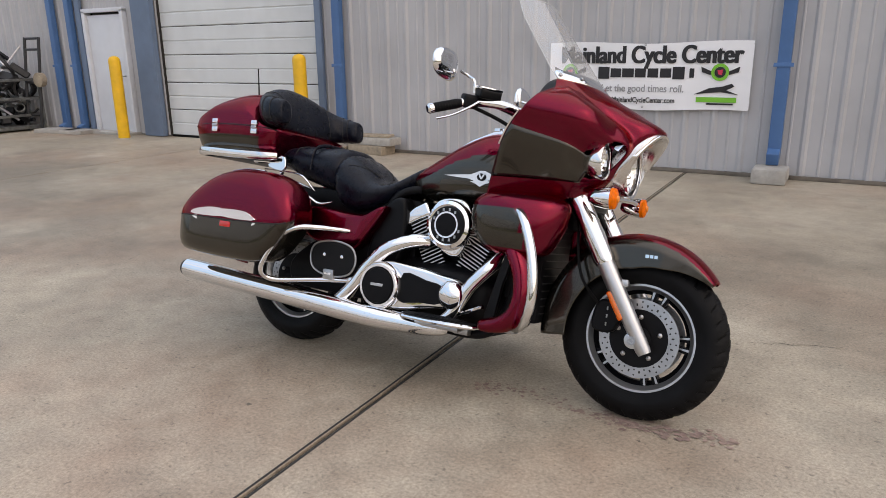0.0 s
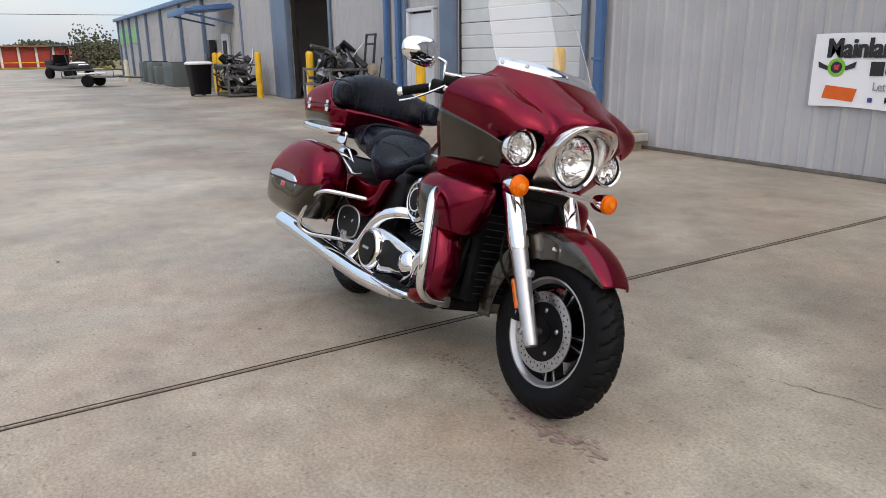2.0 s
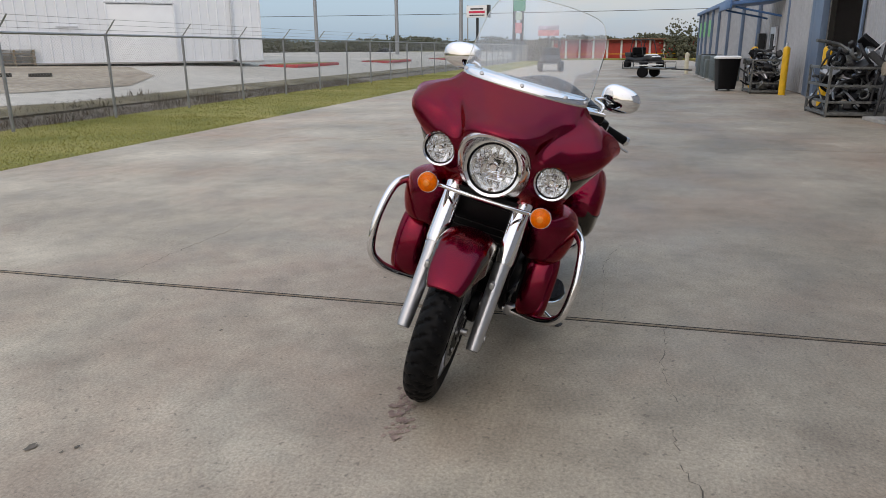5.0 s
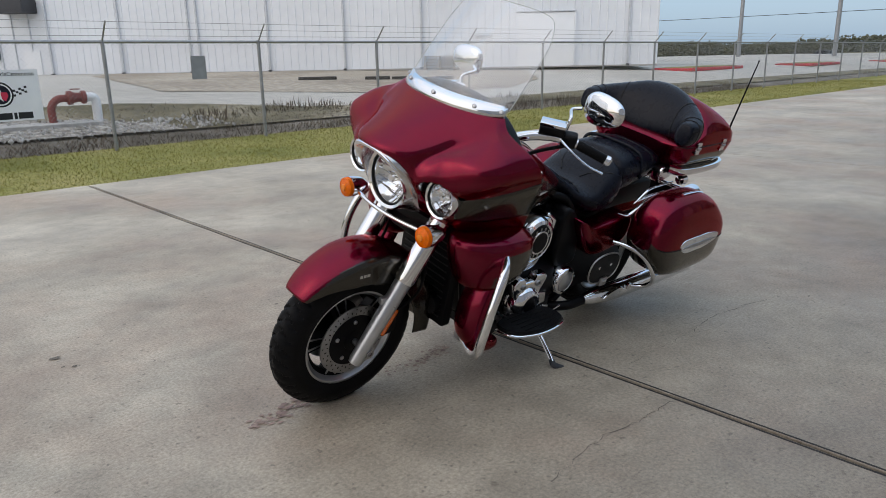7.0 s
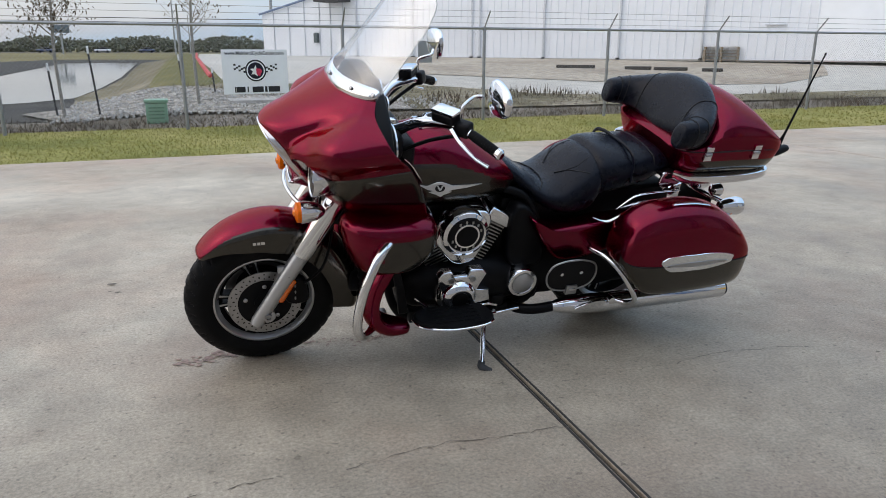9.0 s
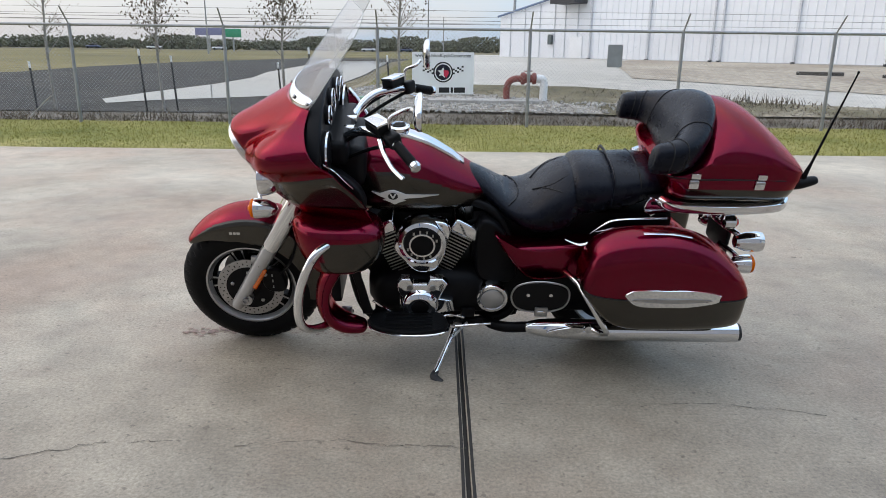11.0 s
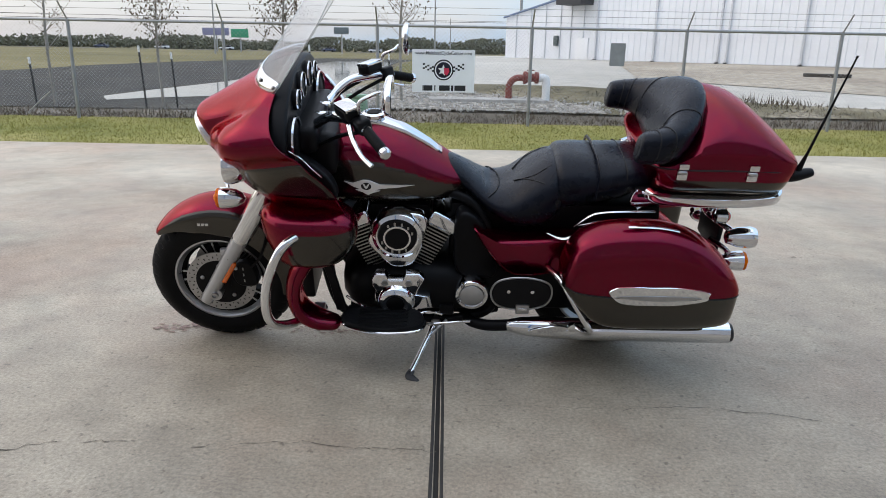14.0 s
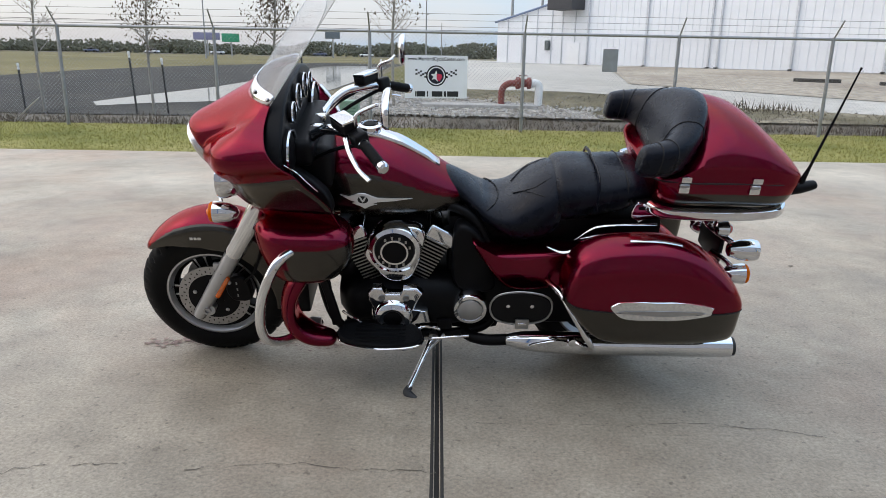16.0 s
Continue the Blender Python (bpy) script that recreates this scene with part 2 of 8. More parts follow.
TURF = ramp_material("turf", [(0.3, (0.140, 0.150, 0.038)), (0.5, (0.240, 0.228, 0.066)), (0.7, (0.345, 0.300, 0.115))], 0.55, fine=25, fine_amount=0.4)
DIRT = ramp_material("dirt", [(0.3, (0.09, 0.075, 0.06)), (0.5, (0.17, 0.145, 0.115)), (0.7, (0.26, 0.225, 0.185))], 0.7, fine=12, fine_amount=0.4)
SCRUB = ramp_material("scrub", [(0.3, (0.10, 0.085, 0.048)), (0.5, (0.18, 0.155, 0.095)), (0.7, (0.29, 0.25, 0.18))], 0.5, fine=7, fine_amount=0.5, bump=0.9, bump_scale=9, distance=0.08)
MUD = ramp_material("dark_earth", [(0.3, (0.034, 0.033, 0.031)), (0.6, (0.064, 0.060, 0.053)), (0.75, (0.115, 0.104, 0.084))], 0.5, bump=0.9, bump_scale=8, distance=0.06, fine_amount=0.45, fine=7)
GRAVEL = ramp_material("gravel", [(0.3, (0.11, 0.097, 0.080)), (0.5, (0.30, 0.272, 0.232)), (0.7, (0.50, 0.465, 0.41))], 5.0, fine=22, fine_amount=0.5, bump=0.9, bump_scale=18, distance=0.06)
DRIVE = ramp_material("pale_drive", [(0.3, (0.42, 0.39, 0.34)), (0.5, (0.49, 0.46, 0.41)), (0.7, (0.58, 0.55, 0.49))], 0.12, fine=3, fine_amount=0.12, bump=0.1)
WALL = mat("grey_sheet_metal", (0.43, 0.428, 0.44), 0.58, metal=0.0, vary=0.04, scale=3, stain=0.10, stain_scale=0.8)
WALL_FAR = mat("grey_far_wall", (0.42, 0.42, 0.43), 0.5, vary=0.05, scale=1, stain=0.08)
BLUE = mat("blue_trim", (0.06, 0.15, 0.33), 0.4, vary=0.08, scale=5, stain=0.15)
BLUE_GREY = mat("blue_grey_trim", (0.13, 0.185, 0.275), 0.45, vary=0.08, scale=5, stain=0.12)
DOOR_WHITE = mat("white_door_paint", (0.60, 0.62, 0.66), 0.4, vary=0.03, scale=4, stain=0.06)
ROLL = mat("roll_door_paint", (0.60, 0.625, 0.635), 0.4, vary=0.03, scale=4, stain=0.08, random_piece=0.03)
YELLOW = mat("yellow_paint", (0.78, 0.44, 0.015), 0.4, vary=0.08, scale=7, stain=0.15, stain_scale=5)
BLACK_PLASTIC = mat("black_plastic", (0.006, 0.006, 0.007), 0.42, spec=0.15, vary=0.2, scale=12, bump=0.06, bump_scale=300)
RUBBER = mat("tyre_rubber", (0.0048, 0.0049, 0.0056), 0.5, spec=0.11, vary=0.25, scale=18, bump=0.12, bump_scale=220, stain=0.2, stain_scale=7)
CHROME = mat("chrome", (0.78, 0.79, 0.81), 0.05, metal=1.0, vary=0.02, scale=6)
ALLOY = mat("cast_alloy", (0.50, 0.51, 0.53), 0.30, metal=0.9, vary=0.06, scale=20)
SATIN_CHROME = mat("satin_chrome", (0.66, 0.65, 0.64), 0.24, metal=1.0, vary=0.04, scale=12)
STEEL = mat("steel", (0.42, 0.42, 0.43), 0.33, metal=1.0, vary=0.12, scale=25)
GALV = mat("galvanised_steel", (0.33, 0.335, 0.34), 0.45, metal=0.7, vary=0.12, scale=9)
ENGINE_BLACK = mat("engine_black", (0.004, 0.004, 0.005), 0.42, vary=0.2, scale=15, spec=0.13)
FIN_EDGE = mat("bare_fin_edge", (0.42, 0.42, 0.42), 0.3, metal=1.0, vary=0.05)
RED = paint("candy_red", (0.158, 0.0011, 0.0190), flake=0.97, rough=0.26, coat=0.40)
BROWN = paint("dark_olive_grey", (0.052, 0.047, 0.039), flake=0.90, rough=0.24, coat=0.6)
VINYL = mat("black_vinyl", (0.0040, 0.0055, 0.0112), 0.28, spec=0.18, vary=0.15, scale=30, bump=0.10, bump_scale=420)
PIPING = mat("seam_thread", (0.006, 0.006, 0.007), 0.7, vary=0.2)
AMBER = mat("amber_lens", (0.80, 0.15, 0.002), 0.25, vary=0.15, scale=60, spec=0.25)
AMBER_CORE = mat("pale_amber", (0.88, 0.24, 0.012), 0.10, vary=0.1, scale=40, coat=0.8)
AMBER_REFLECTOR = mat("amber_reflector", (0.72, 0.14, 0.012), 0.18, vary=0.15, scale=60, coat=0.8)
RED_LENS = mat("red_lens", (0.5, 0.012, 0.01), 0.12, vary=0.1, scale=30, coat=0.8)
CLEAR = sheet_glass("clear_lens", 0.05)
SCREEN = sheet_glass("windscreen_acrylic", 0.17, 0.12)
ACRYLIC_EDGE = mat("acrylic_edge", (0.50, 0.53, 0.53), 0.25, vary=0.08, scale=20)
EMBLEM = mat("bright_emblem", (0.80, 0.81, 0.83), 0.22, metal=0.55, vary=0.03)
MIRROR = mat("mirror_glass", (0.85, 0.86, 0.88), 0.02, metal=1.0, vary=0.01)
REFLECTOR = mat("lamp_reflector", (0.86, 0.87, 0.88), 0.10, metal=1.0, vary=0.03, scale=40)
WHITE_PAINT = mat("white_paint", (0.78, 0.78, 0.77), 0.5, vary=0.04, scale=6, stain=0.05)
BANNER_WHITE = mat("banner_vinyl", (0.84, 0.84, 0.86), 0.45, vary=0.03, scale=3, stain=0.05)
INK_BLACK = mat("black_ink", (0.015, 0.015, 0.018), 0.5, vary=0.1)
INK_GREY = mat("grey_ink", (0.28, 0.28, 0.29), 0.5, vary=0.1)
INK_ORANGE = mat("orange_ink", (0.75, 0.12, 0.01), 0.5, vary=0.08)
INK_GREEN = mat("green_ink", (0.16, 0.48, 0.04), 0.5, vary=0.08)
INK_RED = mat("red_ink", (0.62, 0.03, 0.08), 0.5, vary=0.08)
INK_NAVY = mat("navy_ink", (0.022, 0.022, 0.045), 0.5, vary=0.08)
INK_BLUE = mat("blue_ink", (0.03, 0.05, 0.22), 0.5, vary=0.08)
WHITE_SHED = mat("white_sheet_metal", (0.82, 0.84, 0.87), 0.45, vary=0.02, scale=2, stain=0.05, stain_scale=0.3)
SHED_DOOR = mat("white_shed_door", (0.90, 0.91, 0.92), 0.45, vary=0.02, scale=2)
# near-black colour carries the dimness of the unlit bay behind the doorway
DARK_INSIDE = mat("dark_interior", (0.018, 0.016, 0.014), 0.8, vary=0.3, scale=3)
SCRAP = mat("scrap_black", (0.02, 0.02, 0.022), 0.5, vary=0.5, scale=20)
SCRAP_STEEL = mat("scrap_steel", (0.16, 0.165, 0.16), 0.5, metal=0.6, vary=0.4, scale=14)
WOOD = mat("weathered_timber", (0.33, 0.27, 0.20), 0.8, vary=0.25, scale=14, bump=0.3, bump_scale=60, stain=0.2, stain_scale=6)
BLOCK = mat("concrete_block", (0.40, 0.38, 0.35), 0.9, vary=0.15, scale=20, bump=0.3, bump_scale=90, stain=0.2, stain_scale=5)
# paled grey-olive: distance haze is put into the far trees' colour
LEAF = mat("hazed_leaves", (0.085, 0.088, 0.052), 0.8, vary=0.5, scale=1.2)
LEAF_DRY = mat("dry_leaves", (0.085, 0.06, 0.035), 0.8, vary=0.4, scale=8)
BARK = mat("bark", (0.27, 0.25, 0.22), 0.9, vary=0.3, scale=20, bump=0.4, bump_scale=60)
WATER = mat("pond_water", (0.05, 0.06, 0.065), 0.06, vary=0.1, scale=0.4, bump=0.05, bump_scale=3, spec=0.6)
RED_SHED = mat("red_shed_door", (0.42, 0.035, 0.02), 0.5, vary=0.06, scale=2, stain=0.1)
PIPE_RED = mat("rusty_red_paint", (0.20, 0.045, 0.035), 0.6, vary=0.3, scale=25)
PALE_GREEN = mat("pale_green_plastic", (0.20, 0.36, 0.25), 0.5, vary=0.06, scale=6)
SIGN_GREEN = mat("green_sign", (0.03, 0.30, 0.16), 0.5, vary=0.05)
GREEN_POSTER = mat("green_poster", (0.17, 0.50, 0.19), 0.5, vary=0.06)
ASPHALT = mat("asphalt", (0.07, 0.07, 0.072), 0.85, vary=0.2, scale=3)
AC_GREY = mat("ac_grey_green", (0.085, 0.108, 0.108), 0.5, vary=0.08, scale=5)


# ---- mesh helpers ----
def mesh_from(name, bm, material, smooth=True, angle=40):
    bmesh.ops.recalc_face_normals(bm, faces=bm.faces)
    me = bpy.data.meshes.new(name)
    bm.to_mesh(me)
    bm.free()
    for m in material if isinstance(material, (list, tuple)) else [material]:
        me.materials.append(m)
    if smooth:
        me.polygons.foreach_set("use_smooth", [True] * len(me.polygons))
        me.set_sharp_from_angle(angle=radians(angle))
    return me


def part(name, bm, material, parent=None, label="", smooth=True, angle=40):
    """Links a bmesh as one mesh object, under a thing or a part."""
    ob = new(name, mesh_from(name, bm, material, smooth, angle))
    if parent is not None:
        ob.parent = parent
    if label:
        ob["label"] = label
    return ob


def thing(name, label, category, m=None, group="", kind=""):
    ob = new(name)
    ob.empty_display_size = 0.1
    if m is not None:
        ob.matrix_world = m
    return tagged(ob, label, category, group, kind)


def box(size, center=(0, 0, 0), bevel=0.0, seg=2, bm=None, turn=None):
    out = bm or bmesh.new()
    made = bmesh.ops.create_cube(out, size=1.0)["verts"]
    bmesh.ops.scale(out, vec=size, verts=made)
    if bevel:
        edges = list({e for v in made for e in v.link_edges})
        res = bmesh.ops.bevel(out, geom=edges, offset=bevel, segments=seg, profile=0.6, affect="EDGES")
        made = list({v for f in res["faces"] for v in f.verts} | {v for v in made if v.is_valid})
    if turn is not None:
        bmesh.ops.transform(out, matrix=turn, verts=made)
    bmesh.ops.translate(out, vec=center, verts=made)
    return out


def spline(points, per=8, closed=False):
    """A smooth curve through the points."""
    pts = [Vector(p) for p in points]
    n = len(pts)
    out = []
    for i in range(n if closed else n - 1):
        if closed:
            a, b, c, d = pts[i - 1], pts[i], pts[(i + 1) % n], pts[(i + 2) % n]
        else:
            a, b, c, d = pts[max(i - 1, 0)], pts[i], pts[i + 1], pts[min(i + 2, n - 1)]
        for k in range(per):
            t = k / per
            out.append(0.5 * ((2 * b) + (c - a) * t + (2 * a - 5 * b + 4 * c - d) * t * t + (3 * b - 3 * c + d - a) * t ** 3))
    if not closed:
        out.append(pts[-1])
    return out


def tube(points, radius, sides=12, per=8, bm=None, closed=False, flat=1.0, smooth_path=True):
    """A pipe along a curve; radius is a number or a list along the path."""
    out = bm or bmesh.new()
    path = spline(points, per, closed) if smooth_path and len(points) > 2 else [Vector(p) for p in points]
    n = len(path)
    rings = []
    side = None
    for i, p in enumerate(path):
        if closed:
            d = (path[(i + 1) % n] - path[i - 1]).normalized()
        else:
            d = (path[min(i + 1, n - 1)] - path[max(i - 1, 0)]).normalized()
        if side is None:
            ref = Vector((0, 0, 1)) if abs(d.z) < 0.9 else Vector((1, 0, 0))
            side = d.cross(ref).normalized()
        side = (side - d * side.dot(d)).normalized()
        up = d.cross(side)
        if isinstance(radius, (list, tuple)):
            f = i / max(n - 1, 1) * (len(radius) - 1)
            k = min(int(f), len(radius) - 2)
            r = radius[k] + (radius[k + 1] - radius[k]) * (f - k)
        else:
            r = radius
        rings.append([out.verts.new(p + (side * math.cos(a) + up * math.sin(a) * flat) * r) for a in [2 * math.pi * j / sides for j in range(sides)]])
    skin(out, rings, closed)
    return out


def skin(bm, rings, closed=False, caps=True, wrap=True):
    n = len(rings)
    for i in range(n if closed else n - 1):
        a, b = rings[i], rings[(i + 1) % n]
        m = len(a)
        for j in range(m if wrap else m - 1):
            bm.faces.new((a[j], a[(j + 1) % m], b[(j + 1) % m], b[j]))
    if caps and not closed and wrap:
        bm.faces.new(rings[0])
        bm.faces.new(rings[-1])


def lathe(profile, axis="Y", center=(0, 0, 0), seg=48, bm=None, closed=False):
    """Turns (along, radius) pairs round an axis."""
    out = bm or bmesh.new()
    c = Vector(center)
    rings = []
    for along, r in profile:
        ring = []
        for j in range(seg):
            a = 2 * math.pi * j / seg
            u, v = max(r, 0.0004) * math.cos(a), max(r, 0.0004) * math.sin(a)
            p = {"Y": (u, along, v), "X": (along, u, v), "Z": (u, v, along)}[axis]
            ring.append(out.verts.new(c + Vector(p)))
        rings.append(ring)
    skin(out, rings, closed, caps=not closed)
    return out


def aim(bm, origin, direction):
    """Turns a mesh made along +X at the origin to look along direction, and moves it."""
    q = Vector((1, 0, 0)).rotation_difference(Vector(direction))
    bmesh.ops.transform(bm, matrix=Matrix.Translation(origin) @ q.to_matrix().to_4x4(), verts=bm.verts)
    return bm


def plate(outline, thick, plane="XZ", at=0.0, per=6, bevel=0.0, bm=None, smooth_outline=True):
    """A slab with a smooth outline; thick runs along the third axis from at."""
    out = bm or bmesh.new()
    pts = [Vector((a, b, 0)) for a, b in outline]
    pts = spline(pts, per, True) if smooth_outline else pts
    def place(p, d):
        return {"XZ": (p.x, d, p.y), "YZ": (d, p.x, p.y), "XY": (p.x, p.y, d)}[plane]
    cx = sum((p.x for p in pts)) / len(pts)
    cy = sum((p.y for p in pts)) / len(pts)
    mid = Vector((cx, cy, 0))
    s = math.copysign(1.0, thick)
    if bevel:
        steps = 4 if bevel >= 0.01 else 1
        turn = [(bevel * (1 - math.sin(math.pi / 2 * k / steps)), bevel * (1 - math.cos(math.pi / 2 * k / steps))) for k in range(steps + 1)]
        levels = [(at + s * d, i) for i, d in turn] + [(at + thick - s * d, i) for i, d in reversed(turn)]
    else:
        levels = [(at, 0.0), (at + thick, 0.0)]
    rings = []
    for d, inset in levels:
        ring = []
        for p in pts:
            v = p - mid
            k = max(0.0, 1 - inset / max(v.length, 1e-6))
            ring.append(out.verts.new(place(mid + v * k, d)))
        rings.append(ring)
    skin(out, rings)
    return out


def loft(stations, ring, per=5, sides=32, bm=None):
    """Blends control stations (tuples of numbers) smoothly and skins the rings that ring(values, k) gives."""
    out = bm or bmesh.new()
    n = len(stations)
    rows = []
    for i in range(n - 1):
        a, b, c, d = stations[max(i - 1, 0)], stations[i], stations[i + 1], stations[min(i + 2, n - 1)]
        for k in range(per):
            t = k / per
            rows.append([0.5 * (2 * q + (r - p) * t + (2 * p - 5 * q + 4 * r - s) * t * t + (3 * q - 3 * r + s - p) * t ** 3) for p, q, r, s in zip(a, b, c, d)])
    rows.append(list(stations[-1]))
    skin(out, [[out.verts.new(p) for p in ring(row, sides)] for row in rows])
    return out


def egg(cx, cy, cz, ry, rup, rdown, power=2.4, sides=32):
    """A rounded ring in the plane x = cx with its own height above and below."""
    out = []
    for j in range(sides):
        a = 2 * math.pi * j / sides
        c, s = math.cos(a), math.sin(a)
        r = (abs(c) ** power + abs(s) ** power) ** (-1 / power)
        out.append((cx, cy + ry * r * c, cz + (rup if s > 0 else rdown) * r * s))
    return out


def mirrored(bm):
    """A copy of the mesh, flipped to the other side."""
    other = bm.copy()
    bmesh.ops.scale(other, vec=(1, -1, 1), verts=other.verts)
    bmesh.ops.reverse_faces(other, faces=other.faces)
    return other


def writing(text, size, material, parent, m, name="lettering", stretch=1.0, bold=0.0, depth=0.0015):
    cu = bpy.data.curves.new(name, "FONT")
    cu.body = text
    cu.size = size
    cu.align_x, cu.align_y = "CENTER", "CENTER"
    cu.extrude = depth
    cu.offset = bold
    tmp = bpy.data.objects.new(name + "_curve", cu)
    scene.collection.objects.link(tmp)
    bpy.context.view_layer.update()
    me = bpy.data.meshes.new_from_object(tmp.evaluated_get(bpy.context.evaluated_depsgraph_get()))
    bpy.data.objects.remove(tmp)
    me.transform(Matrix.Diagonal((stretch, 1, 1, 1)))
    me.materials.clear()
    me.materials.append(material)
    ob = new(name, me)
    ob.parent = parent
    ob.matrix_basis = m
    return ob

# ---- ground ----
FENCE_Y = -9.785
WALL_Y = 5.896
GRASS_Y = -6.35
JOINT_X = 0.728


def sheet(name, corners, z, material, label, category, kind="structure", thick=0.0):
    bm = bmesh.new()
    top = [bm.verts.new((x, y, z)) for x, y in corners]
    bm.faces.new(top)
    if thick:
        low = [bm.verts.new((x, y, z - thick)) for x, y in corners]
        bm.faces.new(low)
        for i in range(len(top)):
            j = (i + 1) % len(top)
            bm.faces.new((top[i], top[j], low[j], low[i]))
    return tagged(part(name, bm, material, smooth=False), label, category, kind=kind)


def lie(x, y):
    """Height of the land behind the fence: it rises towards the white building and stays low at the pond."""
    z = float(np.interp(-y, [10.1, 13, 16, 20, 30, 40, 62, 110], [-0.05, 0.20, 0.42, 0.58, 0.74, 0.78, 0.78, -0.05]))
    k = min(1.0, max(0.0, (4.5 - x) / 2.5))
    return -0.05 + (z + 0.05) * k * k * (3 - 2 * k)


CUT_Y = (-10.1, -11, -12, -13, -14.5, -16, -18, -20, -25, -30, -40, -50, -62, -75, -90, -110)
CUT_X = (2.0, 2.4, 2.8, 3.25, 3.7, 4.1, 4.5)


def drape(name, corners, lift, material, label, category):
    """A sheet of ground laid over the rising land."""
    bm = bmesh.new()
    bm.faces.new([bm.verts.new((x, y, 0)) for x, y in corners])
    bmesh.ops.triangulate(bm, faces=bm.faces[:])
    for y in CUT_Y:
        bmesh.ops.bisect_plane(bm, geom=bm.verts[:] + bm.edges[:] + bm.faces[:], plane_co=(0, y, 0), plane_no=(0, 1, 0))
    for x in CUT_X:
        bmesh.ops.bisect_plane(bm, geom=bm.verts[:] + bm.edges[:] + bm.faces[:], plane_co=(x, 0, 0), plane_no=(1, 0, 0))
    for v in bm.verts:
        v.co.z = lie(v.co.x, v.co.y) + lift
    return tagged(part(name, bm, material, smooth=False), label, category, kind="structure")


land = bmesh.new()
land_x = (-1500, -200, -60, -20, -8, 0) + CUT_X + (10, 30, 1500)
land_y = (1500, 100, 0, -9.9) + CUT_Y + (-200, -1500)
skin(land, [[land.verts.new((x, y, lie(x, y) - 0.11)) for y in land_y] for x in land_x], caps=False, wrap=False)
tagged(part("ground", land, FIELD, smooth=False), "open field of dry yellow-green grass", "ground", kind="structure")

pavement = thing("pavement", "worn tan concrete yard slabs with dark sealed joints", "pavement", kind="structure")
bed = sheet("joint_bed", [(-90, GRASS_Y + 0.02), (30, GRASS_Y + 0.02), (30, WALL_Y + 1.5), (-90, WALL_Y + 1.5)], -0.014, TAR, "dark sealant in the joints of the concrete yard", "sealant")
edges_x = [30.0, 12.9, 6.8, JOINT_X, -6.2, -12.3, -18.4, -24.5, -30.6, -42.8, -55.0, -90.0]
for xa, xb in zip(edges_x, edges_x[1:]):
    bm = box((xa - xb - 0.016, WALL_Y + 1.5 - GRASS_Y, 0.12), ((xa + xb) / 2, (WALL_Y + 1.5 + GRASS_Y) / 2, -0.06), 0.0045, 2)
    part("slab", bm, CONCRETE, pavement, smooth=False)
# raised lips of old sealant along the nearest joint
for side in (-1, 1):
    pts = [(JOINT_X + side * 0.017 + 0.004 * noise.noise((0, y * 1.7, side)), y, 0.0005) for y in np.linspace(GRASS_Y + 0.1, WALL_Y, 70)]
    bm = tube(pts, 0.0055, 6, 1, flat=0.35, smooth_path=False)
    part("joint_edge", bm, TAR, pavement)


def crack(points, width, seed, material=CRACK, z=0.0022):
    """A jagged hairline crack lying in the slab."""
    rnd = random.Random(seed)
    path = []
    for (ax, ay), (bx, by) in zip(points, points[1:]):
        steps = max(4, int(math.hypot(bx - ax, by - ay) / 0.035))
        for k in range(steps):
            t = k / steps
            path.append((ax + (bx - ax) * t + rnd.uniform(-0.011, 0.011), ay + (by - ay) * t + rnd.uniform(-0.011, 0.011)))
    path.append(points[-1])
    bm = bmesh.new()
    rows = []
    for i, (x, y) in enumerate(path):
        a, b = path[max(i - 1, 0)], path[min(i + 1, len(path) - 1)]
        d = Vector((b[0] - a[0], b[1] - a[1])).normalized()
        w = width * rnd.choice((0.25, 0.5, 0.8, 1.0, 1.3)) * 0.5
        rows.append([bm.verts.new((x - d.y * w, y + d.x * w, z)), bm.verts.new((x + d.y * w, y - d.x * w, z))])
    skin(bm, rows, caps=False, wrap=False)
    return part("crack", bm, material, pavement, smooth=False)


crack([(2.40, 1.12), (2.23, 1.08), (2.11, 1.03), (2.0, 0.99)], 0.0042, 1, DARK_CRACK)
crack([(1.90, 0.985), (1.77, 0.98)], 0.0036, 2)
crack([(1.55, 1.01), (1.35, 0.98), (1.19, 0.965)], 0.0034, 3)
crack([(1.19, 0.965), (1.07, 0.99), (0.95, 1.0)], 0.0040, 7)
crack([(0.95, 1.0), (0.85, 1.0), (0.73, 1.01)], 0.0040, 4)
crack([(0.58, 0.68), (0.34, 0.69), (0.10, 0.70)], 0.0024, 5)
crack([(0.03, 0.70), (-0.11, 0.67), (-0.26, 0.67), (-0.41, 0.70), (-0.56, 0.72), (-0.68, 0.76)], 0.0036, 6)
crack([(0.70, -2.26), (0.50, -2.24), (0.19, -2.25), (-0.17, -2.22), (-0.54, -2.19), (-0.96, -2.24)], 0.0050, 9)


def blotch(points_center, radius, material, seed, z=0.0016, name="stain"):
    rnd = random.Random(seed)
    bm = bmesh.new()
    x, y = points_center
    z = z + (seed % 97) * 0.00004
    k = 18
    bm.faces.new([bm.verts.new((x + radius * rnd.uniform(0.55, 1.15) * math.cos(2 * math.pi * i / k), y + radius * 0.7 * rnd.uniform(0.5, 1.2) * math.sin(2 * math.pi * i / k), z)) for i in range(k)])
    return part(name, bm, material, pavement, smooth=False)


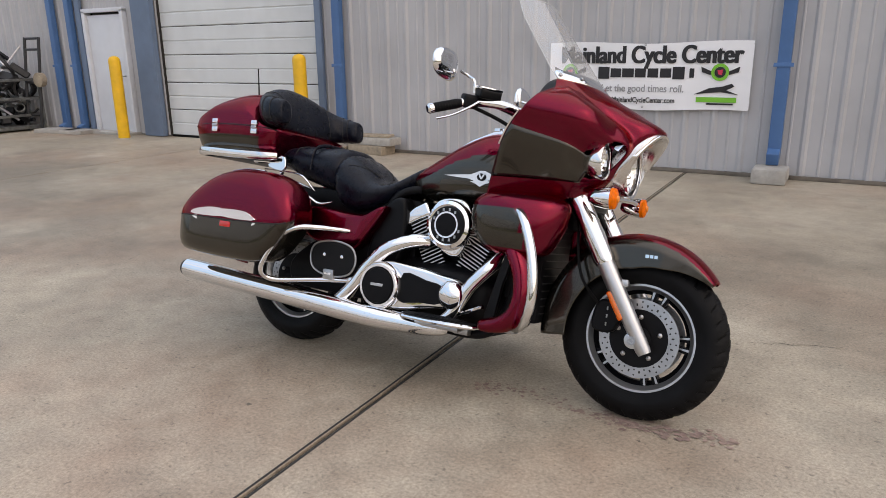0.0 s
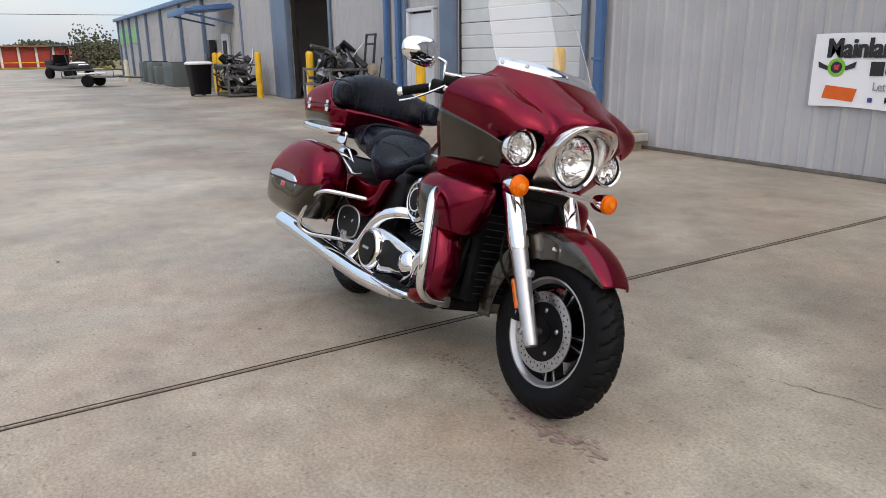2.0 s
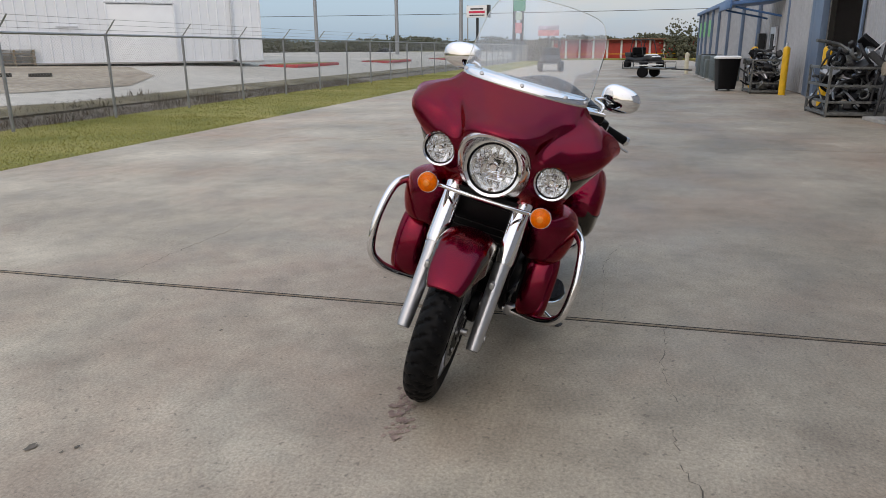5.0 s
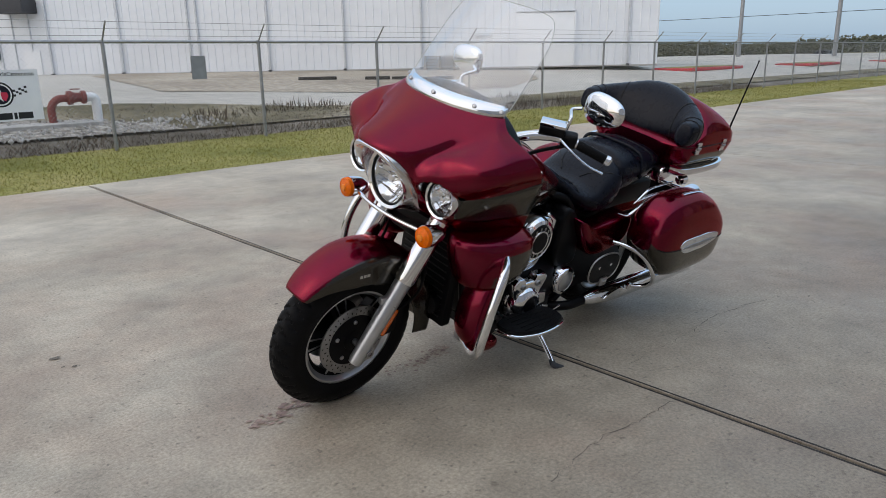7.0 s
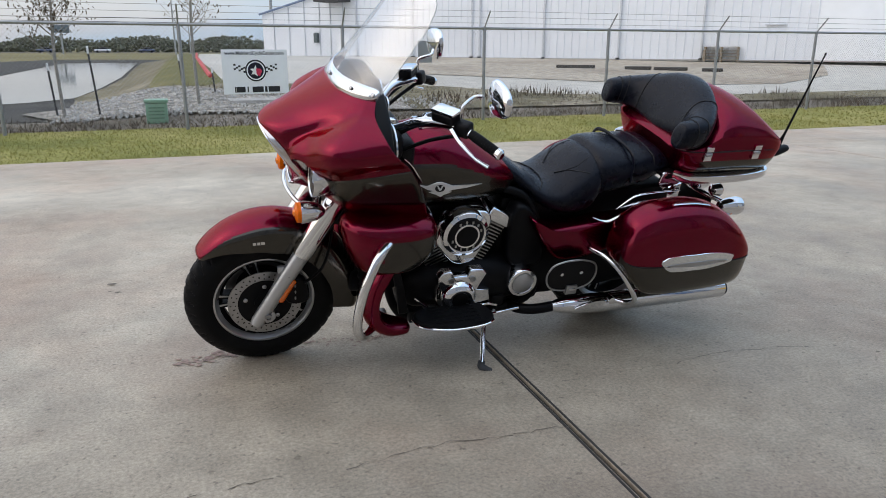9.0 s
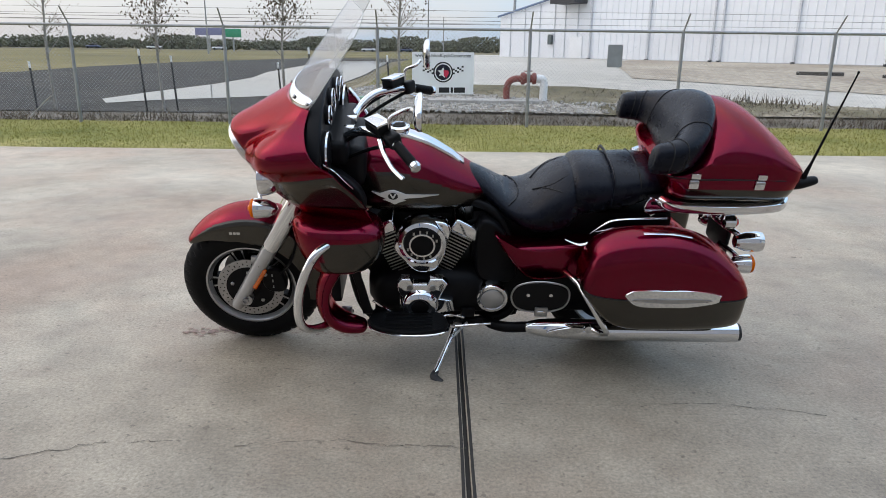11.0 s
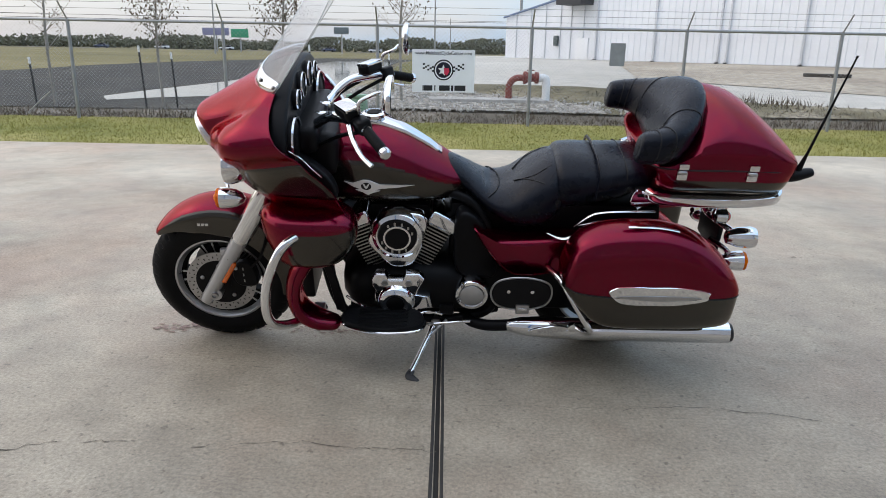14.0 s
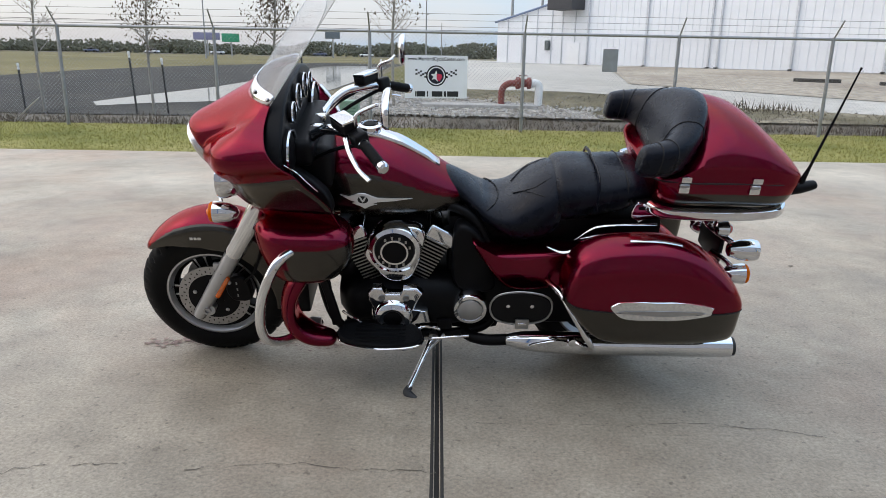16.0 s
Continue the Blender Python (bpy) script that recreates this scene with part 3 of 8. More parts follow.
rs = random.Random(5)
red_trail = [(1.05, -0.03), (1.22, 0.0), (1.50, -0.04), (1.71, -0.06), (1.88, -0.04), (1.96, -0.01), (2.13, 0.02), (2.31, 0.04), (2.6, 0.05)]
for i in range(260):
    t = rs.random() ** 1.4 * 5.6
    k = int(t)
    (ax, ay), (bx, by) = red_trail[k], red_trail[k + 1]
    t -= k
    thick = 1.0 if 2 <= k <= 5 else 0.6
    blotch((ax + (bx - ax) * t + rs.gauss(0, 0.02), ay + (by - ay) * t + rs.gauss(0, 0.026 if k < 6 else 0.035)), rs.uniform(0.004, 0.020) * thick, PINK if rs.random() < (0.6 if k < 5 else 0.95) else RED_STAIN, 100 + i)
for c, r in (((2.42, -1.25), 0.028), ((2.42, -1.12), 0.011), ((2.38, -1.09), 0.014), ((1.29, -1.17), 0.014), ((0.30, -0.63), 0.016), ((1.76, -0.16), 0.008), ((-0.9, 0.9), 0.012), ((2.6, 1.9), 0.016), ((-1.6, -1.4), 0.02)):
    blotch(c, r, CRACK, int(r * 9000))

# ---- grass strip and what lies beyond it ----
sheet("lawn", [(-95, GRASS_Y), (40, GRASS_Y), (40, -10.1), (-95, -10.1)], -0.03, TURF, "mown strip of dry yellow-green grass beside the yard", "lawn", thick=0.12)
gr = random.Random(11)
blades = bmesh.new()
for i in range(52000):
    far = i % 4 == 0
    x = gr.uniform(-34, -9) if far else gr.uniform(-9.5, 10.5)
    y = gr.uniform(-10.15, GRASS_Y + 0.03)
    h = gr.uniform(0.012, 0.036) * (1.3 if y > GRASS_Y - 0.15 else 1.0)
    a = gr.uniform(0, math.pi)
    w = 0.007 if not far else 0.016
    dx, dy = math.cos(a) * w, math.sin(a) * w
    lx, ly = gr.uniform(-0.03, 0.03), gr.uniform(-0.03, 0.03)
    blades.faces.new((blades.verts.new((x - dx, y - dy, -0.035)), blades.verts.new((x + dx, y + dy, -0.035)), blades.verts.new((x + lx, y + ly, -0.03 + h))))
BLADE = bpy.data.materials.new("grass_blade")
BLADE.use_nodes = True
bn, bl = BLADE.node_tree.nodes, BLADE.node_tree.links
gi = bn.new("ShaderNodeNewGeometry")
gr_ramp = bn.new("ShaderNodeValToRGB")
gr_ramp.color_ramp.elements[0].color = (0.190, 0.188, 0.049, 1)
gr_ramp.color_ramp.elements[1].color = (0.335, 0.292, 0.104, 1)
gr_ramp.color_ramp.elements.new(0.55).color = (0.262, 0.243, 0.070, 1)
bl.new(gi.outputs["Random Per Island"], gr_ramp.inputs["Fac"])
bl.new(gr_ramp.outputs["Color"], bn["Principled BSDF"].inputs["Base Color"])
bn["Principled BSDF"].inputs["Roughness"].default_value = 0.8
bn["Principled BSDF"].inputs["Specular IOR Level"].default_value = 0.1
me = bpy.data.meshes.new("grass")
blades.to_mesh(me)
blades.free()
me.materials.append(BLADE)
tagged(new("grass", me), "short dry grass blades on the strip", "grass", kind="stuff")

drape("verge", [(-95, -10.1), (40, -10.1), (40, -12.3), (-95, -12.3)], 0.0, DIRT, "bare brown earth with dead weeds along the fence", "earth")
drape("drive", [(-130, -12.0), (-18, -12.3), (-10.2, -12.0), (-6.3, -12.9), (-4.6, -14.4), (-2.8, -15.4), (0.2, -15.6), (1.25, -17.5), (1.3, -34), (0.6, -62), (-3.4, -62), (-130, -62)], 0.03, DRIVE, "pale concrete drive in front of the white building", "drive")
drape("waste_ground", [(-130, -12.1), (-18, -12.4), (-10.2, -12.1), (-6.3, -13.0), (-4.6, -14.5), (-2.8, -15.5), (0.2, -15.7), (3.6, -16.8), (4.4, -14.2), (4.4, -12.0), (-2.4, -11.2), (-130, -11.2)], 0.045, SCRUB, "rough brown waste ground with dead weeds behind the fence", "waste ground")
drape("gravel_bed", [(-2.5, -11.2), (4.2, -11.6), (5.1, -13.4), (3.4, -16.2), (1.6, -15.2), (0.4, -14.0), (-1.0, -13.1), (-2.5, -12.1)], 0.06, GRAVEL, "pale crushed stone around the pipework", "gravel")
drape("dirt_patch", [(-4.9, -18.3), (-7.8, -16.0), (-11.0, -14.2), (-15.0, -14.0), (-19.0, -16.0), (-24.2, -21.0), (-24.6, -23.5), (-21.0, -26.6), (-14.0, -34.4), (-10.4, -38.4), (-7.6, -33.0)], 0.045, ramp_material("tan_dirt", [(0.3, (0.30, 0.25, 0.195)), (0.7, (0.46, 0.40, 0.32))], 0.25, fine=5), "tan dirt patch on the drive", "dirt")
drape("pond_bank", [(4.4, -12.0), (14, -12.0), (26, -18), (22.6, -30), (21.8, -33), (23.0, -42), (22.5, -56), (19.5, -72), (16, -88), (4.0, -88), (3.0, -50), (3.2, -30), (3.6, -18)], 0.02, MUD, "dark grey earth bank around a pond", "bank")
sheet("pond", [(8.9, -14.1), (8.2, -15.1), (6.6, -16.4), (5.6, -17.3), (4.8, -18.7), (4.65, -24), (4.7, -33), (5.1, -45), (5.8, -67), (8.0, -70), (11.8, -67), (11.0, -52), (10.2, -36), (9.2, -29), (9.1, -23.6), (9.5, -18.2), (9.6, -15.4)], -0.018, WATER, "still pond reflecting the pale sky", "pond")
drape("pond_slope", [(2.6, -15.9), (4.3, -14.6), (4.75, -18.4), (4.5, -24), (4.5, -33), (4.9, -45), (5.4, -66), (4.2, -80), (2.6, -80), (2.6, -50), (2.6, -30)], 0.045, SCRUB, "steep weedy earth slope down to the pond", "slope")
drape("grass_bank", [(1.0, -16.0), (1.6, -15.3), (2.8, -16.0), (2.7, -30), (2.7, -50), (2.6, -80), (1.3, -80), (1.35, -34)], 0.052, BANK_GRASS, "narrow green grass bank between pond and drive", "grass bank")
sheet("far_road", [(-260, -226), (260, -226), (260, -242), (-260, -242)], -0.12, ASPHALT, "distant asphalt highway", "road")

wd = random.Random(21)
weeds = bmesh.new()
for i in range(9000):
    x, y = wd.uniform(-26, 11), -10.15 - abs(wd.gauss(0, 0.75))
    if y < -12.6:
        continue
    g = lie(x, y)
    h = wd.uniform(0.03, 0.16) * (0.5 + noise.noise((x * 0.7, y, 3)) ** 2 * 3)
    a = wd.uniform(0, math.pi)
    dx, dy = math.cos(a) * 0.009, math.sin(a) * 0.009
    weeds.faces.new((weeds.verts.new((x - dx, y - dy, g)), weeds.verts.new((x + dx, y + dy, g)), weeds.verts.new((x + wd.uniform(-0.08, 0.08), y + wd.uniform(-0.05, 0.05), g + 0.03 + h))))
for i in range(5200):
    x, y = wd.uniform(-14, 3.2), -11.3 - abs(wd.gauss(0, 2.2))
    if y < -15.6 or (x > -2.4 and y > -12.4 - (x + 1.5) * 0.55) or y < -12.4 - max(0.0, x + 9.0) * 0.45:
        continue
    g = lie(x, y) + 0.03
    h = wd.uniform(0.03, 0.16) * (0.35 + noise.noise((x * 0.5, y * 0.5, 8)) ** 2 * 5) + (0.25 * wd.random() if (x + 3.6) ** 2 + (y + 12.4) ** 2 < 0.35 else 0)
    a = wd.uniform(0, math.pi)
    dx, dy = math.cos(a) * 0.016, math.sin(a) * 0.016
    weeds.faces.new((weeds.verts.new((x - dx, y - dy, g)), weeds.verts.new((x + dx, y + dy, g)), weeds.verts.new((x + wd.uniform(-0.1, 0.1), y + wd.uniform(-0.05, 0.05), g + h))))
tagged(part("weeds", weeds, LEAF_DRY, smooth=False), "dead brown weeds along the fence foot", "weeds", kind="stuff")

stones = bmesh.new()
for i in range(2600):
    x, y = wd.uniform(-3.6, 4.4), wd.uniform(-16.5, -11.2)
    if y < -13.2 - max(-0.9, x + 1.0) * 0.6:
        continue
    s = wd.uniform(0.02, 0.06)
    q = Matrix.LocRotScale((x, y, lie(x, y) + 0.065), Euler((wd.random() * 6, wd.random() * 6, wd.random() * 6)), (s, s * 0.8, s * 0.6))
    vs = [stones.verts.new(q @ Vector(p)) for p in ((1, 0, 0), (-1, 0, 0), (0, 1, 0), (0, -1, 0), (0, 0, 1), (0, 0, -1))]
    for a, b, c in ((0, 2, 4), (2, 1, 4), (1, 3, 4), (3, 0, 4), (2, 0, 5), (1, 2, 5), (3, 1, 5), (0, 3, 5)):
        stones.faces.new((vs[a], vs[b], vs[c]))
tagged(part("stones", stones, mat("pale_stones", (0.42, 0.40, 0.37), 0.9, vary=0.35, scale=3), smooth=False), "loose pale stones and rubble", "stones", kind="stuff")

# ---- chain-link fence ----
def fence_line(x_from, x_to):
    fence = thing("chain_link_fence", "galvanised chain-link fence with angled arms and barbed wire", "fence", pose(0, 0, 0))
    top = 1.675
    bm = tube([(x_from, FENCE_Y, top), (x_to, FENCE_Y, top)], 0.024, 8, 1)
    part("top_rail", bm, GALV, fence)
    xs = []
    x = 7.3766
    while x > x_to:
        xs.append(x)
        x -= 2.7125
    post = mesh_from("post", lathe([(-0.1, 0.03), (top + 0.02, 0.03), (top + 0.03, 0.02)], "Z", seg=10), GALV)
    arm = mesh_from("arm", tube([(0, 0, top), (0, 0.27, top + 0.30)], 0.014, 6, 1), GALV)
    for x in xs:
        p = new("post", post)
        p.parent, p.location = fence, (x, FENCE_Y, 0)
        a = new("arm", arm)
        a.parent, a.location = fence, (x, FENCE_Y, 0)
    for k in range(3):
        t = 0.3 + 0.34 * k
        wire = tube([(x_from, FENCE_Y + 0.27 * t, top + 0.30 * t), (x_to, FENCE_Y + 0.27 * t, top + 0.30 * t)], 0.0035, 4, 1)
        part("barbed_wire", wire, GALV, fence)
    net = bmesh.new()
    w, pitch = 0.0019, 0.070
    x = x_to
    while x < x_from:
        for lean in (1, -1):
            xa, xb = x, x + lean * (top - 0.04)
            if max(xa, xb) > x_from or min(xa, xb) < x_to:
                continue
            low = [net.verts.new((xa + dx * w, FENCE_Y + dy * w, 0.03)) for dx, dy in ((-1, 0), (0, 1), (1, 0), (0, -1))]
            high = [net.verts.new((xb + dx * w, FENCE_Y + dy * w, top - 0.01)) for dx, dy in ((-1, 0), (0, 1), (1, 0), (0, -1))]
            for k in range(4):
                net.faces.new((low[k], low[(k + 1) % 4], high[(k + 1) % 4], high[k]))
        x += pitch
    part("wire_mesh", net, GALV, fence, smooth=False)["kind"] = "stuff"
    return fence


fence_line(16.0, -95.0)

# ---- dealer sign on the fence ----
sign = thing("dealer_sign", "white dealer sign panel with round emblem fixed to the fence", "sign", pose(0.778, -9.66, 0.918, 90, 0, 189))
part("panel", box((1.11, 0.73, 0.006), (0, 0, -0.003), 0.001, 1), BANNER_WHITE, sign)
writing("www.MainlandCycleCenter.com", 0.085, INK_BLACK, sign, pose(0, 0.305, 0.001), "web_lettering", 0.90, 0.0008)
part("badge_ring", lathe([(0.0005, 0.178), (0.003, 0.178), (0.003, 0.155), (0.0005, 0.155)], "Z", (0, 0.02, 0), 40, closed=True), INK_BLACK, sign)
part("badge_disc", lathe([(0.003, 0.135), (0.003, 0.0)], "Z", (0, 0.02, 0), 32), INK_NAVY, sign)
part("badge_star", plate([(-0.10, 0.05), (-0.03, 0.055), (0.0, 0.11), (0.02, 0.05), (0.03, 0.03), (0.02, -0.03), (0.03, -0.08), (-0.02, -0.035), (-0.08, -0.045), (-0.05, 0.005)], 0.003, "XY", 0.0032, smooth_outline=False), WHITE_PAINT, sign)
part("badge_map", plate([(0.005, 0.055), (0.09, 0.05), (0.105, 0.0), (0.06, -0.075), (0.01, -0.04)], 0.0035, "XY", 0.0034, smooth_outline=False), INK_RED, sign)
for side in (-1, 1):
    for i in range(5):
        for j in range(3):
            if (i + j) % 2 == 0:
                part("flag_check", box((0.036, 0.03, 0.002), (side * (0.19 + i * 0.040), 0.035 + (j - 1) * 0.034 + i * 0.012 * 1, 0.0015)), INK_BLACK, sign, smooth=False)
for i, (x, w) in enumerate(((-0.36, 0.02), (-0.27, 0.15), (-0.15, 0.02), (0.02, 0.19), (0.16, 0.04), (0.30, 0.20))):
    part("number_bar", box((w, 0.092, 0.002), (x, -0.29, 0.0015)), INK_BLACK, sign, smooth=False)

# ---- pipework, cabinets and posts behind the fence ----
pipe = thing("backflow_pipe", "rusty red backflow valve pipe with white bend on a pad", "pipe", pose(-0.96, -12.85, 0.20) @ Matrix.Scale(0.84, 4))
part("pad", box((3.0, 1.4, 0.12), (0.95, -0.1, 0.02), 0.02), BLOCK, pipe)
part("riser", tube([(0.35, 0, 0), (0.35, 0, 0.42), (0.18, 0, 0.60), (-0.1, 0, 0.60)], 0.085, 12), PIPE_RED, pipe)
part("valve_body", lathe([(-0.22, 0.10), (-0.2, 0.15), (-0.12, 0.15), (-0.1, 0.10), (0.06, 0.12), (0.1, 0.16), (0.18, 0.16), (0.2, 0.1)], "X", (-0.2, 0, 0.62), 16), PIPE_RED, pipe)
part("hand_wheel", lathe([(0.0, 0.11), (0.02, 0.11), (0.02, 0.09), (0.0, 0.09)], "Z", (-0.2, 0, 0.80), 20, closed=True), PIPE_RED, pipe)
part("white_bend", tube([(-0.40, 0, 0.60), (-0.52, 0, 0.62), (-0.62, 0, 0.52), (-0.62, 0, -0.05)], 0.105, 14), WHITE_PAINT, pipe, "white painted pipe bend")
gp = thing("fence_plate", "plain grey metal plate wired to the chain-link fence", "plate", pose(-2.28, FENCE_Y + 0.035, 1.25))
part("plate", box((0.265, 0.012, 0.39), (0, 0, 0), 0.004, 1), mat("plate_grey", (0.25, 0.26, 0.27), 0.5), gp)
for dx in (-0.10, 0.10):
    for dz in (-0.16, 0.16):
        part("wire_tie", tube([(dx - 0.012, -0.05, dz), (dx - 0.012, 0.009, dz), (dx + 0.012, 0.009, dz), (dx + 0.012, -0.05, dz)], 0.002, 4, 1, smooth_path=False), GALV, gp)
gb = thing("junction_box", "pale green plastic junction box in the weeds", "junction box", pose(2.45, -10.85, lie(2.45, -10.85) - 0.01))
part("body", box((0.36, 0.34, 0.36), (0, 0, 0.18), 0.025), PALE_GREEN, gb)
part("lid", box((0.40, 0.38, 0.06), (0, 0, 0.39), 0.02), PALE_GREEN, gb)
for k in range(4):
    part("vent", box((0.26, 0.012, 0.02), (0, 0.172, 0.10 + 0.06 * k)), mat("vent_green", (0.10, 0.2, 0.13), 0.6), gb)
for (x, y, h) in ((9.5, -12.2, 1.05), (7.1, -12.1, 1.33), (6.55, -12.4, 1.2), (4.35, -12.8, 1.08), (3.5, -12.0, 1.35), (1.95, -13.0, 1.0), (1.3, -14.0, 0.65)):
    st = thing("stake", "dark steel fence stake in the earth", "stake", pose(x, y, lie(x, y) - 0.02, 3, 4, 0), group="stakes behind the fence")
    part("shaft", box((0.035, 0.035, h), (0, 0, h / 2), 0.004, 1), SCRAP, st)
    part("tip", box((0.037, 0.037, 0.14), (0, 0, h - 0.07), 0.004, 1), WHITE_PAINT, st, "white painted tip")

stick = thing("fallen_stick", "pale broken stick leaning in the weeds by the fence", "stick", pose(0, 0, 0))
part("stick", tube([(8.77, -10.6, -0.03), (8.54, -10.62, 0.19), (8.30, -10.6, 0.38)], [0.016, 0.014, 0.011], 7, 3), mat("bleached_wood", (0.46, 0.43, 0.38), 0.9, vary=0.2, scale=12), stick)

# ---- white building across the drive ----
def far_shed():
    a, b = Vector((-8.38, -41.82, 0)), Vector((-30.16, -17.44, 0))
    along = (b - a).normalized()
    ang = math.degrees(math.atan2(along.y, along.x))
    shed = thing("white_warehouse", "white ribbed sheet-metal warehouse with a big shut door", "warehouse", pose(a.x, a.y, 0.76, 0, 0, ang))
    length, high = (b - a).length, 6.6
    # ribbed face: local x runs along; the yard lies at local -y
    bm = bmesh.new()
    xs, x = [], 0.0
    while x < length - 0.3:
        xs += [(x, 0.0), (x + 0.20, 0.0), (x + 0.22, -0.03), (x + 0.26, -0.03), (x + 0.28, 0.0)]
        x += 0.415
    xs.append((length, 0.0))
    rows = [[bm.verts.new((px, py, 0.0)), bm.verts.new((px, py, high))] for px, py in xs]
    skin(bm, rows, caps=False, wrap=False)
    part("front_wall", bm, WHITE_SHED, shed, smooth=False)
    part("core", box((length, 20, high - 0.05), (length / 2, 10.06, high / 2)), WHITE_SHED, shed, smooth=False)
    part("roof", box((length + 0.4, 20.5, 0.16), (length / 2, 10.0, high + 0.05)), WHITE_SHED, shed, smooth=False)
    PALE_PIPE = mat("pale_grey_pipe", (0.60, 0.62, 0.65), 0.5)
    for x in (0.06, 4.15, 8.05, 8.55, 12.4, 16.5, 20.6, 31.2):
        part("downpipe", box((0.10, 0.10, high - 0.12), (x, -0.085, high / 2 + 0.06), 0.02), PALE_PIPE, shed)
        part("pipe_shoe", box((0.16, 0.20, 0.10), (x, -0.13, 0.07), 0.02), SCRAP, shed, "dark foot of a downpipe")
    DOOR_X = 27.0
    part("door_leaf", box((2.92, 0.10, 2.68), (DOOR_X, -0.06, 1.36), 0.02), SHED_DOOR, shed, "white shut loading door")
    for dx in (-1.5, 1.5):
        part("door_frame", box((0.08, 0.16, 2.76), (DOOR_X + dx, -0.07, 1.38), 0.01), WHITE_SHED, shed)
    part("door_head", box((3.1, 0.16, 0.06), (DOOR_X, -0.09, 2.76), 0.01), PALE_PIPE, shed, "grey drip rail over the door")
    part("wall_light", box((0.9, 0.10, 0.07), (23.8, -0.08, 1.66), 0.01), PALE_PIPE, shed)
    part("canopy", box((1.9, 1.3, 0.7), (-1.5, -0.40, 3.66), 0.03), mat("dark_opening", (0.06, 0.06, 0.065), 0.7), shed, "dark canopy at the inner corner")
    part("plinth", box((length, 0.2, 0.07), (length / 2, -0.06, 0.03), 0.02), BLOCK, shed)
    part("apron", box((9.5, 1.6, 0.06), (-3.4, -0.75, 0.03), 0.02), BLOCK, shed, "pale concrete apron")
    # lower gabled wing at the end
    wing = bmesh.new()
    front = [(-7.9, 0.0), (-0.02, 0.0), (-0.02, 4.4), (-7.9, 2.72)]
    rings = [[wing.verts.new((x, y, z)) for x, z in front] for y in (0.3, 12.0)]
    skin(wing, rings)
    part("wing", wing, WHITE_SHED, shed, smooth=False)
    part("wing_gutter", tube([(-8.0, 0.14, 2.72), (0.1, 0.14, 4.45)], 0.07, 8, 1), mat("blue_gutter", (0.16, 0.22, 0.34), 0.5), shed)
    for x in (-6.9, -5.6, -4.3, -3.06, -2.2, -1.2):
        part("panel_seam", box((0.05, 0.05, 2.9 + 0.21 * (x + 7.0)), (x, 0.27, 1.45 + 0.105 * (x + 7.0))), mat("seam_white", (0.55, 0.57, 0.60), 0.5) if x == -6.9 else PALE_PIPE, shed)
    part("meter_box", box((0.30, 0.20, 0.62), (-3.3, 0.18, 1.2), 0.02), AC_GREY, shed)
    part("side_door", box((0.95, 0.06, 1.35), (-1.25, 0.26, 0.70), 0.01), SHED_DOOR, shed, "white side door")
    return shed


far_shed()
pal = thing("pallet_stack", "stack of weathered wooden pallets by the white warehouse", "pallets", pose(-22.9, -25.9, lie(-22.9, -25.9) + 0.03, 0, 0, -46))
for k in range(5):
    for j in range(7):
        part("board", box((1.65, 0.12, 0.022), (0.02 * (k % 2), -0.52 + 0.173 * j, 0.118 + 0.148 * k), 0.003, 1), WOOD, pal)
    for dx in (-0.76, 0, 0.76):
        part("bearer", box((0.1, 1.12, 0.105), (dx + 0.02 * (k % 2), 0, 0.053 + 0.148 * k), 0.006), WOOD, pal)
part("leaning_board", box((0.42, 0.05, 0.55), (-1.1, -0.2, 0.29), 0.006, turn=pose(0, 0, 0, 12)), WOOD, pal)
DARK_TIMBER = mat("dark_timber", (0.05, 0.045, 0.04), 0.9, vary=0.3)
for t0, t1, dy in ((0.0, 0.24, 0.0), (0.42, 0.58, 0.03), (0.60, 0.80, -0.02), (0.88, 1.0, 0.04)):
    p, q = Vector((-10.98, -20.7, 0)).lerp(Vector((-16.0, -17.8, 0)), t0), Vector((-10.98, -20.7, 0)).lerp(Vector((-16.0, -17.8, 0)), t1)
    m = (p + q) / 2
    timber = thing("timber_beam", "dark timber baulk lying in a row on the dirt", "beam", pose(m.x, m.y + dy, lie(m.x, m.y) + 0.04, 0, 0, math.degrees(math.atan2(q.y - p.y, q.x - p.x))), group="timber baulks on the dirt")
    part("beam", box(((q - p).length, 0.16, 0.12), (0, 0, 0.06), 0.02), DARK_TIMBER, timber)
for (x, y, w, d) in ((-33.6, -16.9, 6.4, 2.2), (-46.9, -16.2, 6, 2.2), (-63.4, -15.4, 8, 2.4)):
    isl = thing("kerb_island", "low traffic island with a red painted kerb", "kerb", pose(x, y, lie(x, y) + 0.02, 0, 0, 3), group="red kerb islands")
    part("kerb", box((w, d, 0.16), (0, 0, 0.05), 0.05), mat("red_kerb", (0.5, 0.04, 0.05), 0.7, vary=0.1), isl)
    part("soil", box((w - 0.5, d - 0.5, 0.05), (0, 0, 0.125), 0.01), TURF, isl)
kerb = thing("red_kerb", "red painted kerb beside the grass bank", "kerb", pose(0, 0, 0))
kerb_line = [Vector((x, y, lie(x, y) + 0.07)) for x, y in ((1.25, -17.6), (1.3, -20), (1.3, -25), (1.3, -30), (1.28, -36), (1.1, -46), (0.8, -62))]
part("kerb", tube(kerb_line, 0.075, 6, 1, smooth_path=False), mat("red_kerb_long", (0.5, 0.05, 0.05), 0.7, vary=0.1), kerb)

